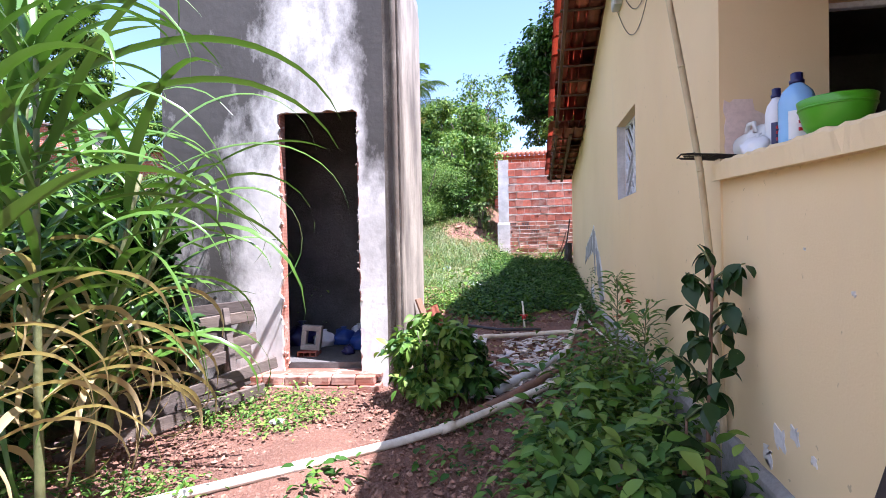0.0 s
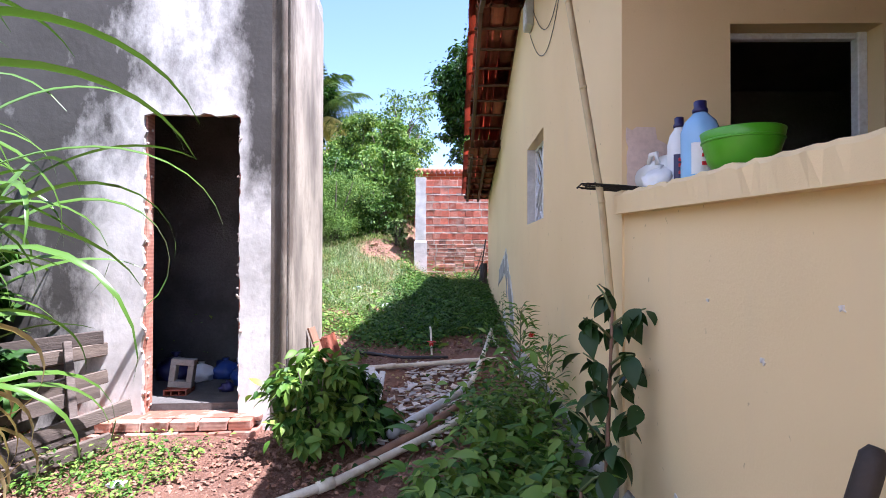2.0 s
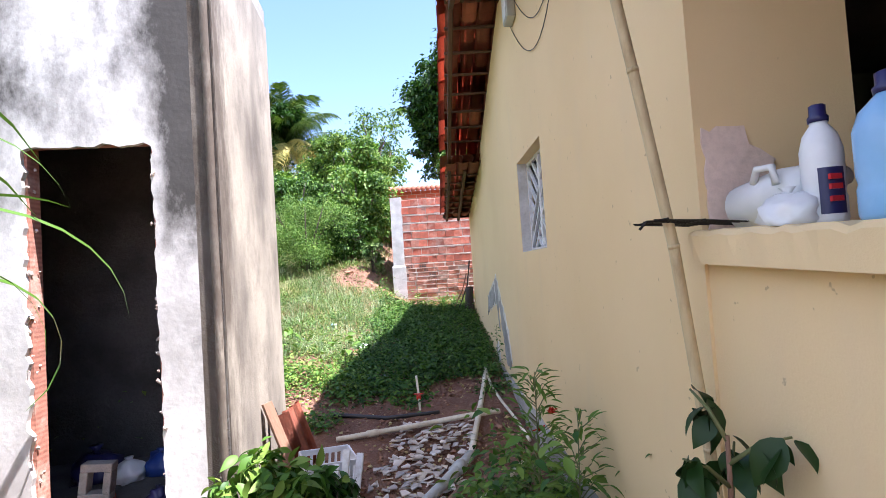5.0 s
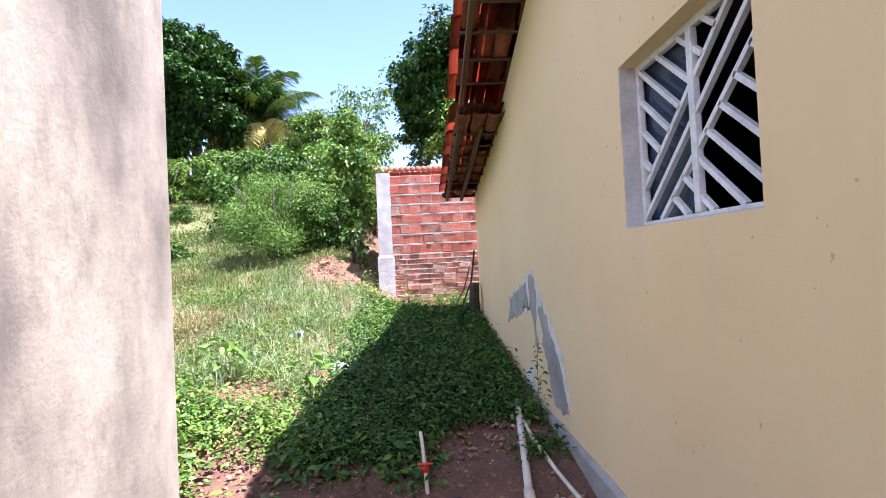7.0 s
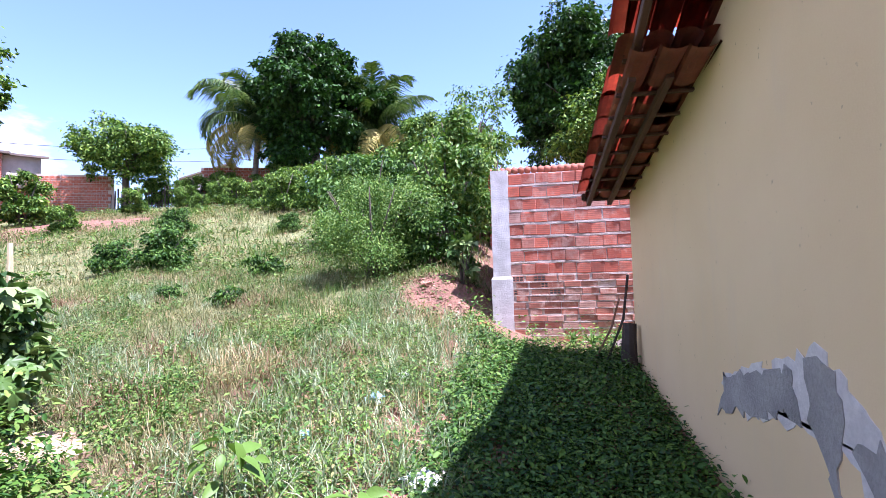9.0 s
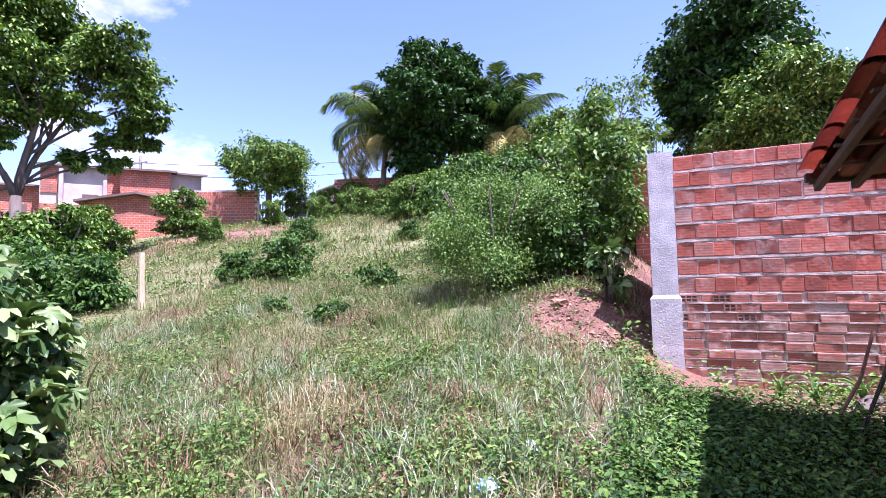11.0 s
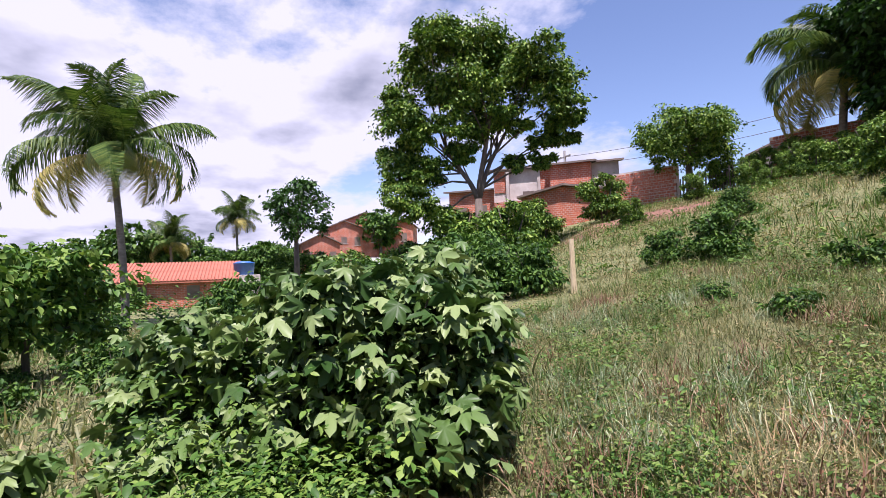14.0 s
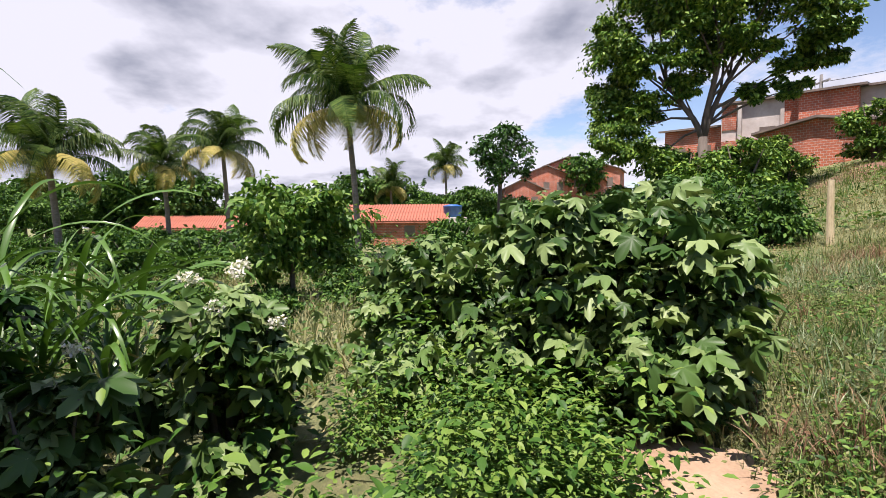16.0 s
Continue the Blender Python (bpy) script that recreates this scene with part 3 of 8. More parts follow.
def scatter_mesh(name, shape, pos, rot, size):
    """One mesh of many copies of a small shape."""
    verts, faces = shape
    n, k = len(pos), len(verts)
    size = np.asarray(size, float)
    if size.ndim == 1:
        size = np.repeat(size[:, None], 3, 1)
    v = np.einsum("nij,nkj->nki", rot, verts[None] * size[:, None, :]) + pos[:, None, :]
    mesh = bpy.data.meshes.new(name)
    loops = np.concatenate([np.array(f) for f in faces])
    lens = np.array([len(f) for f in faces])
    all_loops = (loops[None] + (np.arange(n) * k)[:, None]).ravel()
    all_lens = np.tile(lens, n)
    mesh.vertices.add(n * k)
    mesh.vertices.foreach_set("co", v.ravel())
    mesh.loops.add(len(all_loops))
    mesh.loops.foreach_set("vertex_index", all_loops)
    mesh.polygons.add(len(all_lens))
    mesh.polygons.foreach_set("loop_start", np.concatenate([[0], np.cumsum(all_lens)[:-1]]))
    mesh.polygons.foreach_set("use_smooth", np.ones(len(all_lens), bool))
    mesh.update(calc_edges=True)
    return mesh


def grass_field(name, xy, length, material, label, seed, width=1.0, lean=0.5):
    rng = np.random.default_rng(seed)
    n = len(xy)
    pos = np.column_stack([xy, ground_z(xy[:, 0], xy[:, 1]) - 0.01])
    rot = turns(rng.uniform(0, 2 * np.pi, n), rng.normal(-0.1, lean * 0.5, n), rng.normal(0, 0.25, n))
    s = length * rng.uniform(0.55, 1.25, n)
    size = np.column_stack([s * width * rng.uniform(0.8, 1.5, n), s, s])
    ob = put_mesh(name, scatter_mesh(name, BLADE, pos, rot, size), material)
    return tagged(ob, label, "grass", "", "stuff")


def weed_field(name, xy, height, leaf, per, material, label, seed, shape=OVAL, spread=0.09):
    rng = np.random.default_rng(seed)
    n = len(xy)
    h = height * (0.35 + rng.exponential(0.5, n)).clip(0.35, 2.2)
    big = np.repeat(rng.uniform(0.55, 1.45, n), per)
    base = np.repeat(np.column_stack([xy, ground_z(xy[:, 0], xy[:, 1])]), per, 0)
    up = rng.uniform(0.1, 1, n * per) * np.repeat(h, per)
    a = rng.uniform(0, 2 * np.pi, n * per)
    r = np.abs(rng.normal(0, spread, n * per))
    pos = base + np.column_stack([r * np.cos(a), r * np.sin(a), up])
    rot = turns(a - np.pi / 2 + rng.normal(0, 0.4, n * per), rng.normal(-0.05, 0.35, n * per), rng.normal(0, 0.35, n * per))
    mesh = scatter_mesh(name, shape, pos, rot, leaf * big * rng.uniform(0.6, 1.25, n * per))
    return tagged(put_mesh(name, mesh, material), label, "weeds", "", "stuff")


def clump_points(rng, lobes, clumps, per, sigma):
    """Leaf places in clumps on and in a set of ellipsoid lobes (x, y, z, rx, rz)."""
    lobes = np.array(lobes, float)
    weight = lobes[:, 3] ** 2
    which = rng.choice(len(lobes), clumps, p=weight / weight.sum())
    d = rng.normal(size=(clumps, 3))
    d /= np.linalg.norm(d, axis=1)[:, None]
    d[:, 2] = np.where(rng.random(clumps) < 0.5, np.abs(d[:, 2]), d[:, 2])
    rad = rng.uniform(0.35, 1.0, clumps)[:, None]
    L = lobes[which]
    centre = L[:, :3] + d * rad * np.column_stack([L[:, 3], L[:, 3], L[:, 4]])
    pos = np.repeat(centre, per, 0) + rng.normal(size=(clumps * per, 3)) * (np.repeat(L[:, 3] * rng.uniform(0.5, 1.25, clumps), per) * sigma)[:, None] * np.array((1.0, 1.0, 0.62))
    out = np.repeat(d, per, 0)
    return pos, out


def leaf_cloud(name, lobes, clumps, per, leaf, seed, shape=DIAMOND, sigma=0.2, droop=0.5):
    rng = np.random.default_rng(seed)
    pos, out = clump_points(rng, lobes, clumps, per, sigma)
    n = len(pos)
    yaw = np.arctan2(out[:, 1], out[:, 0]) - np.pi / 2 + rng.normal(0, 0.9, n)
    rot = turns(yaw, rng.normal(-droop, 0.5, n), rng.normal(0, 0.6, n))
    return scatter_mesh(name, shape, pos, rot, leaf * rng.uniform(0.6, 1.35, n))


def lobes_for(rng, at, width, low, high, count):
    """A lumpy crown: lobes spread through an ellipsoid between two heights."""
    out = []
    mid, half = (low + high) / 2, (high - low) / 2
    for i in range(count):
        a = 2.4 * i + rng.uniform(-0.4, 0.4)
        t = (i + 0.5) / count
        zf = -0.75 + 1.55 * t
        ring = math.sqrt(max(0.08, 1 - min(1, abs(zf)) ** 2)) * rng.uniform(0.25, 0.78)
        r = width / 2 * rng.uniform(0.26, 0.44)
        out.append((at[0] + ring * width / 2 * math.cos(a), at[1] + ring * width / 2 * math.sin(a), mid + zf * half * 0.72, r, min(r * 0.9, half * 0.6)))
    return out


def make_tree(name, x, y, top, width, low, material, label, seed, leaf=0.3, clumps=300, per=40, count=11, trunk=0.25, fork=None, sigma=0.2, shape=DIAMOND, lobes=None, category="tree"):
    rng = np.random.default_rng(seed)
    base = gz(x, y)
    t = thing(name, (x, y, base), label, category)
    if lobes is None:
        lobes = lobes_for(rng, (x, y), width, low, top, count)
    fork = fork or base + (low - base) * 0.7 + 0.25 * (top - low)
    bm = bmesh.new()
    tube(bm, [(x - 0.03, y, base - 0.3), (x, y, base + 0.15), (x + 0.1 * trunk, y, (base + fork) / 2), (x, y, fork)], [trunk * 1.5, trunk * 1.15, trunk, trunk * 0.85], 10)
    part("trunk", bm, M["bark"], t, "", True)
    groups = [[], [], []]
    for lobe in sorted(lobes, key=lambda q: math.atan2(q[1] - y, q[0] - x)):
        groups[min(2, int(3 * (math.atan2(lobe[1] - y, lobe[0] - x) + math.pi) / (2 * math.pi)))].append(lobe)
    for group in groups:
        if not group:
            continue
        c = np.mean(np.array(group)[:, :3], 0)
        stem_pts = []
        for f in np.linspace(0, 1, 7):
            stem_pts.append(Vector((x + (c[0] - x) * 0.75 * f ** 1.4 + rng.normal(0, 0.05) * trunk * 4 * f, y + (c[1] - y) * 0.75 * f ** 1.4 + rng.normal(0, 0.05) * trunk * 4 * f, fork - 0.15 + (c[2] - fork) * f)))
        bm = bmesh.new()
        tube(bm, stem_pts, [trunk * (0.68 - 0.4 * f) for f in np.linspace(0, 1, 7)], 8)
        part("limb", bm, M["bark"], t, "", True)
        for lx, ly, lz, r, _ in group:
            start = stem_pts[int(rng.integers(2, 6))] if lz > c[2] - 0.5 else stem_pts[int(rng.integers(1, 4))]
            end = Vector((lx, ly, lz))
            sag = Vector((rng.normal(0, 0.15), rng.normal(0, 0.15), rng.uniform(-0.1, 0.35))) * (end - start).length * 0.4
            bm = bmesh.new()
            tube(bm, [start, start.lerp(end, 0.35) + sag * 0.8, start.lerp(end, 0.7) + sag * 0.6, end, end + Vector((rng.normal(0, r * 0.4), rng.normal(0, r * 0.4), r * 0.5))], [trunk * 0.30, trunk * 0.22, trunk * 0.14, trunk * 0.09, trunk * 0.03], 6)
            part("branch", bm, M["bark"], t, "", True)
    small = []
    for lx, ly, lz, r, rz in lobes:
        for k in range(4):
            d = rng.normal(size=3)
            d /= np.linalg.norm(d)
            s = rng.uniform(0.38, 0.62)
            small.append((lx + d[0] * r * 0.72, ly + d[1] * r * 0.72, lz + d[2] * rz * 0.72, r * s, rz * s))
    small += [(lx, ly, lz, r * 0.78, rz * 0.78) for lx, ly, lz, r, rz in lobes]
    put_mesh("crown", leaf_cloud("crown", small, clumps, per, leaf, seed + 1, shape, sigma * 1.5), material, t)
    return t


def make_shrub(name, x, y, width, height, material, label, seed, leaf=0.14, clumps=70, per=26, shape=DIAMOND, sigma=0.24, stems=5, category="shrub", group="", count=6):
    rng = np.random.default_rng(seed)
    base = gz(x, y)
    t = thing(name, (x, y, base), label, category, group)
    lobes = lobes_for(rng, (x, y), width, base + height * 0.12, base + height, count)
    for i in range(5):
        a = 1.26 * i + rng.uniform(-0.4, 0.4)
        r = width * rng.uniform(0.15, 0.22)
        lobes.append((x + width * 0.29 * math.cos(a), y + width * 0.29 * math.sin(a), base + height * rng.uniform(0.16, 0.34), r, min(r, height * 0.24)))
    for i in range(stems):
        a = 2 * math.pi * i / stems + rng.uniform(-0.4, 0.4)
        bm = bmesh.new()
        r = width * 0.3
        tube(bm, [(x + 0.04 * math.cos(a), y + 0.04 * math.sin(a), base - 0.1), (x + 0.4 * r * math.cos(a), y + 0.4 * r * math.sin(a), base + height * 0.4), (x + r * math.cos(a), y + r * math.sin(a), base + height * 0.8)], [0.022 * height, 0.014 * height, 0.004 * height], 6)
        part("stem", bm, M["bark"], t, "", True)
    put_mesh("foliage", leaf_cloud("foliage", lobes, clumps, per, leaf, seed + 1, shape, sigma), material, t)
    return t


def place_copy(ob, x, y, scale, turn):
    return copy_thing(ob, pose(x, y, gz(x, y), 0, 0, turn) @ Matrix.Scale(scale, 4))


# ---------- ground ----------
def stretched(lo, hi, near_lo, near_hi, step):
    """Grid lines, close near the walk and ever wider towards the horizon."""
    mid = list(np.arange(near_lo, near_hi + 1e-6, step))
    out, d = [], step
    p = near_lo
    while p > lo:
        d *= 1.22
        p -= d
        out.insert(0, max(p, lo))
    tail, d, p = [], step, near_hi
    while p < hi:
        d *= 1.22
        p += d
        tail.append(min(p, hi))
    return np.array(out + mid + tail)


def build_ground():
    xs, ys = stretched(-2600, 2600, -9, 3, 0.11), stretched(-2600, 2600, -1, 17, 0.11)
    gx, gy = np.meshgrid(xs, ys)
    z = ground_z(gx, gy)
    rough = np.array([noise.noise((a * 1.1, b * 1.1, 0.3)) * 0.05 + noise.noise((a * 4.5, b * 4.5, 2.0)) * 0.022 for a, b in zip(gx.ravel(), gy.ravel())]).reshape(gx.shape)
    near = 1 - smooth_step(25, 60, np.hypot(gx, gy))
    z = z + rough * near - 0.01
    nx, ny = len(xs), len(ys)
    idx = np.arange(nx * ny).reshape(ny, nx)
    faces = np.stack([idx[:-1, :-1], idx[:-1, 1:], idx[1:, 1:], idx[1:, :-1]], -1).reshape(-1, 4)
    mesh = bpy.data.meshes.new("ground")
    mesh.from_pydata(np.column_stack([gx.ravel(), gy.ravel(), z.ravel()]).tolist(), [], faces.tolist())
    mesh.polygons.foreach_set("use_smooth", np.ones(len(mesh.polygons), bool))
    structure(put_mesh("ground", mesh, M["earth"]), "red earth ground rising into a weedy hillside", "ground")


build_ground()

# ---------- house ----------
WX, THICK = 0.937, 0.15      # outer face of the gable wall
PY = 2.78                    # back wall of the porch
FAR_Y = 12.0
WIN_Y0, WIN_Y1, WIN_Z0, WIN_Z1 = 4.86, 5.86, 1.81, 2.60
EAST = 7.0


def rake(y):
    """Underside of the roof along the gable."""
    if y < 6.3:
        return 4.30 - 0.25 * (6.3 - y)
    if y < 9.15:
        return 4.30 - 0.315 * (y - 6.3)
    return 3.27 - 0.168 * (y - 9.15)


def gable_piece(bm, y0, y1, z0=None, z1=None, breaks=()):
    ys = [y0, *[b for b in breaks if y0 < b < y1], y1]
    top = [(y, (rake(y) if z1 is None else z1)) for y in ys]
    if z1 is None and y0 < 9.15 < y1:
        top = [(y, rake(y)) for y in ys if y <= 9.1499] + [(9.149, rake(9.149)), (9.151, rake(9.151))] + [(y, rake(y)) for y in ys if y > 9.151]
    outline = [(y0, z0), (y1, z0)] + top[::-1]
    slab(bm, outline, (WX, 0, 0), (0, 1, 0), (0, 0, 1), THICK)


bm = bmesh.new()
gable_piece(bm, PY, WIN_Y0, -0.2)
gable_piece(bm, WIN_Y0, WIN_Y1, -0.2, WIN_Z0)
gable_piece(bm, WIN_Y0, WIN_Y1, WIN_Z1)
gable_piece(bm, WIN_Y1, FAR_Y, -0.2, None, (6.3,))
structure(part("wall_west", bm, M["cream"]), "cream painted gable wall of the house", "wall")
bm = bmesh.new()
box(bm, WX + THICK, EAST, FAR_Y - 0.15, FAR_Y, -0.2, rake(FAR_Y) + 0.22)
structure(part("wall_north", bm, M["cream"]), "cream painted rear house wall", "wall")
bm = bmesh.new()
slab(bm, [(-1.0, -0.2), (FAR_Y - 0.15, -0.2), (FAR_Y - 0.15, rake(FAR_Y) + 0.22), (6.3, 4.52), (-1.0, rake(-1.0) + 0.22)], (EAST, 0, 0), (0, 1, 0), (0, 0, 1), 0.15)
structure(part("wall_east", bm, M["cream"]), "cream painted far gable wall", "wall")
# porch back wall with the dark opening
DX0, DX1, DZ1 = 1.43, 2.12, 2.55
bm = bmesh.new()
top = rake(PY) + 0.22
box(bm, WX + THICK, DX0, PY, PY + 0.15, -0.2, top)
box(bm, DX1, EAST, PY, PY + 0.15, -0.2, top)
box(bm, DX0, DX1, PY, PY + 0.15, DZ1, top)
structure(part("wall_porch", bm, M["cream"]), "cream painted porch wall with a dark doorway", "wall")
bm = bmesh.new()
box(bm, DX1 - 0.045, DX1, PY + 0.09, PY + 0.14, 0.5, DZ1, 0.004)
box(bm, DX0, DX1 - 0.045, PY + 0.10, PY + 0.14, DZ1 - 0.03, DZ1, 0.004)
structure(part("door_1", bm, M["white_metal"]), "white painted frame of an open dark doorway", "door frame")
bm = bmesh.new()
box(bm, WX + THICK, EAST, -1.0, FAR_Y - 0.15, 0.2, 0.5)
structure(part("floor", bm, M["cement"]), "grey cement house floor", "floor")
bm = bmesh.new()
box(bm, WX, EAST, -1.15, -1.0, -0.2, rake(-1.0))
structure(part("wall_south", bm, M["cream"]), "cream painted end wall of the porch", "wall")
bm = bmesh.new()
slab(bm, [(-1.0, -0.2), (PY, -0.2), (PY, 1.68), (-1.0, 1.53)], (WX + 0.01, 0, 0), (0, 1, 0), (0, 0, 1), 0.13)
structure(part("porch_parapet", bm, M["cream"]), "cream painted low porch wall", "wall")

# ceiling and partition: the room's shade is put into their colour
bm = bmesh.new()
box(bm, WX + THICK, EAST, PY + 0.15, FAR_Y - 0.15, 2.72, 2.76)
structure(part("ceiling", bm, M["dark_room"]), "inner ceiling coloured dark for the unlit room", "ceiling")
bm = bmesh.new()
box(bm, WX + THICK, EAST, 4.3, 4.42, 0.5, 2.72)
structure(part("wall_inner", bm, M["dark_room"]), "inner partition coloured dark for the unlit room", "wall")
bm = bmesh.new()
for y0, y1 in ((PY, 6.3), (6.3, 9.149), (9.151, FAR_Y)):
    a, b = rake(y0), rake(y1)
    slab(bm, [(y0, a), (y1, b), (y1, b + 0.225), (y0, a + 0.225)], (WX + 0.05, 0, 0), (0, 1, 0), (0, 0, 1), 0.1)
structure(part("wall_tile_bedding", bm, M["mortar"]), "mortar bedding under the roof tiles", "wall")

# coping with a broken, uneven upper edge
def coping_z(y):
    """Top of the coping, which falls a little towards the street."""
    return 1.765 - 0.040 * (2.7 - y)


rng = np.random.default_rng(5)
bm = bmesh.new()
ys = np.linspace(-1.0, PY + 0.01, 110)
rows = []
for y in ys:
    wob = rng.normal(0, 0.003)
    rows.append([bm.verts.new(p) for p in ((0.895, y, coping_z(y) - 0.092), (0.895 + rng.normal(0, 0.003), y, coping_z(y) - 0.014 + wob), (0.904 + abs(rng.normal(0, 0.002)), y, coping_z(y) + wob), (1.11, y, coping_z(y) + rng.normal(0, 0.003)), (1.11, y, coping_z(y) - 0.092))])
for a, b in zip(rows, rows[1:]):
    for k in range(5):
        bm.faces.new((a[k], a[(k + 1) % 5], b[(k + 1) % 5], b[k]))
bm.faces.new(rows[0])
bm.faces.new(rows[-1][::-1])
structure(part("parapet_coping", bm, M["cream"]), "cream painted coping with a chipped edge", "coping")

# rough cement plinth with a wavy top
def plinth(name, y0, y1):
    bm = bmesh.new()
    rows = []
    for y in np.arange(y0, y1, 0.12):
        t = 0.44 + 0.025 * noise.noise((y * 1.7, 0, 4.0)) + 0.012 * noise.noise((y * 9, 0, 1.0))
        rows.append([bm.verts.new(p) for p in ((WX - 0.035, y, -0.2), (WX - 0.03, y, t - 0.03), (WX - 0.008, y, t), (WX + 0.008, y, t), (WX + 0.008, y, -0.2))])
    for a, b in zip(rows, rows[1:]):
        for k in range(5):
            bm.faces.new((a[k], a[(k + 1) % 5], b[(k + 1) % 5], b[k]))
    bm.faces.new(rows[0])
    bm.faces.new(rows[-1][::-1])
    structure(part(name, bm, M["cement"]), "rough grey cement plinth", "plinth")


plinth("plinth_wall", PY + 0.02, FAR_Y)
plinth("plinth_porch", -1.0, PY + 0.02)


def ragged(outline, step=0.06, amp=0.018, seed=0):
    """Break an outline into short uneven edges."""
    rng = np.random.default_rng(seed)
    out = []
    for (a0, b0), (a1, b1) in zip(outline, outline[1:] + outline[:1]):
        n = max(1, int(math.hypot(a1 - a0, b1 - b0) / step))
        for i in range(n):
            t = i / n
            out.append((a0 + (a1 - a0) * t + rng.normal(0, amp), b0 + (b1 - b0) * t + rng.normal(0, amp)))
    return out


for k, (mat, lift, outline) in enumerate((
        ("lime", 0.004, [(9.2, 1.2), (8.85, 1.36), (8.25, 1.5), (8.06, 1.58), (7.88, 1.5), (7.74, 1.42), (7.62, 1.32), (7.44, 1.20), (7.30, 1.08), (7.12, 0.96), (6.98, 0.62), (7.3, 0.62), (7.5, 0.86), (7.66, 1.0), (7.8, 1.16), (8.0, 1.2), (8.3, 1.2), (8.8, 1.08)]),
        ("cement", 0.008, [(9.26, 1.01), (9.15, 1.25), (8.82, 1.32), (8.54, 1.38), (8.27, 1.47), (8.19, 1.19), (8.30, 1.26), (8.58, 1.15), (8.82, 1.11)]),
        ("cement", 0.008, [(8.16, 1.47), (8.07, 1.55), (7.90, 1.48), (7.90, 1.24), (7.93, 1.12), (7.87, 1.0), (7.89, 0.85), (7.94, 0.89), (8.0, 1.09), (8.09, 1.21)]),
        ("cement", 0.008, [(7.84, 1.25), (7.64, 1.29), (7.54, 1.20), (7.44, 1.10), (7.30, 0.98), (7.16, 0.82), (7.02, 0.56), (7.4, 0.56), (7.56, 0.84), (7.70, 0.96), (7.69, 1.12), (7.77, 1.18)]),
        ("lime", 0.004, [(8.5, 0.42), (8.42, 0.62), (8.16, 0.68), (8.0, 0.46)]))):
    bm = bmesh.new()
    slab(bm, ragged(outline, 0.05, 0.02, seed=2 + k), (WX - lift, 0, 0), (0, 1, 0), (0, 0, 1), lift + 0.002)
    structure(part("peeled_patch", bm, M[mat]), "grey patch where the cream paint has peeled", "wall patch")
bm = bmesh.new()
slab(bm, ragged([(0.96, 1.73), (1.13, 1.73), (1.16, 1.97), (1.10, 2.02), (1.08, 2.07), (0.955, 2.07)], 0.03, 0.006, 3), (0, PY - 0.008, 0), (1, 0, 0), (0, 0, 1), -0.006)
structure(part("filler_patch", bm, M["pink"]), "pinkish filler patch on the porch wall", "wall patch")
for k, (y, z, r) in enumerate([(2.20, 0.60, 0.05), (2.08, 0.66, 0.035), (2.30, 0.50, 0.04), (1.72, 1.22, 0.008), (2.0, 1.35, 0.007), (1.95, 0.62, 0.018), (1.45, 1.38, 0.008)]):
    bm = bmesh.new()
    slab(bm, ragged([(y - r, z - r * 0.7), (y + r, z - r * 0.5), (y + r * 0.8, z + r * 0.8), (y - r * 0.6, z + r)], r * 0.3, r * 0.22, k), (WX + 0.006, 0, 0), (0, 1, 0), (0, 0, 1), 0.005)
    structure(part("worn_patch", bm, M["lime"]), "pale worn patch on the porch wall", "wall patch")

# grille window
win = structure(thing("window_1", (WX, 5.36, WIN_Z0), "white painted window grille of crossed diagonal bars", "window"))
gx = WX + 0.085
bm = bmesh.new()
for y0, y1, z0, z1 in ((WIN_Y0, WIN_Y1, WIN_Z0, WIN_Z0 + 0.03), (WIN_Y0, WIN_Y1, WIN_Z1 - 0.03, WIN_Z1), (WIN_Y0, WIN_Y0 + 0.03, WIN_Z0 + 0.03, WIN_Z1 - 0.03), (WIN_Y1 - 0.03, WIN_Y1, WIN_Z0 + 0.03, WIN_Z1 - 0.03)):
    box(bm, gx, gx + 0.03, y0, y1, z0, z1, 0.003)
part("window_frame", bm, M["white_metal"], win)
bm = bmesh.new()
box(bm, gx - 0.006, gx + 0.024, 5.34, 5.38, WIN_Z0 + 0.03, WIN_Z1 - 0.03, 0.003)
part("mullion", bm, M["white_metal"], win)


def grille_bar(a0, b0, a1, b1):
    """a: 0 at the far jamb, 1 at the near one; b: 0 at the sill, 1 at the head."""
    ya, yb = WIN_Y1 - 0.03 - a0 * 0.94, WIN_Y1 - 0.03 - a1 * 0.94
    za, zb = WIN_Z0 + 0.03 + b0 * 0.73, WIN_Z0 + 0.03 + b1 * 0.73
    bm = bmesh.new()
    beam(bm, (gx + 0.012, ya, za), (gx + 0.012, yb, zb), 0.022, 0.022)
    part("grille_bar", bm, M["white_metal"], win)


for c in (-0.16, 0.03, 0.22):
    a0, b0 = (max(0, -c), max(0, c))
    a1 = min(1, 1 - c)
    grille_bar(a0, b0, a1, a1 + c)
for c in np.arange(0.2, 1.95, 0.2):
    # upper run, above the band; lower run, below it
    a_lo, a_hi = max(0.0, c - 1), (c - 0.22) / 2
    if a_hi - a_lo > 0.05:
        grille_bar(a_lo, c - a_lo, a_hi, c - a_hi)
    a_lo, a_hi = (c + 0.16) / 2, min(1.0, c)
    if a_hi - a_lo > 0.05:
        grille_bar(a_lo, c - a_lo, a_hi, c - a_hi)
bm = bmesh.new()
box(bm, gx + 0.045, gx + 0.049, 5.38, WIN_Y1, WIN_Z0, WIN_Z1)
pane = part("pane", bm, M["glass"], win)
pane.visible_shadow = False
bm = bmesh.new()
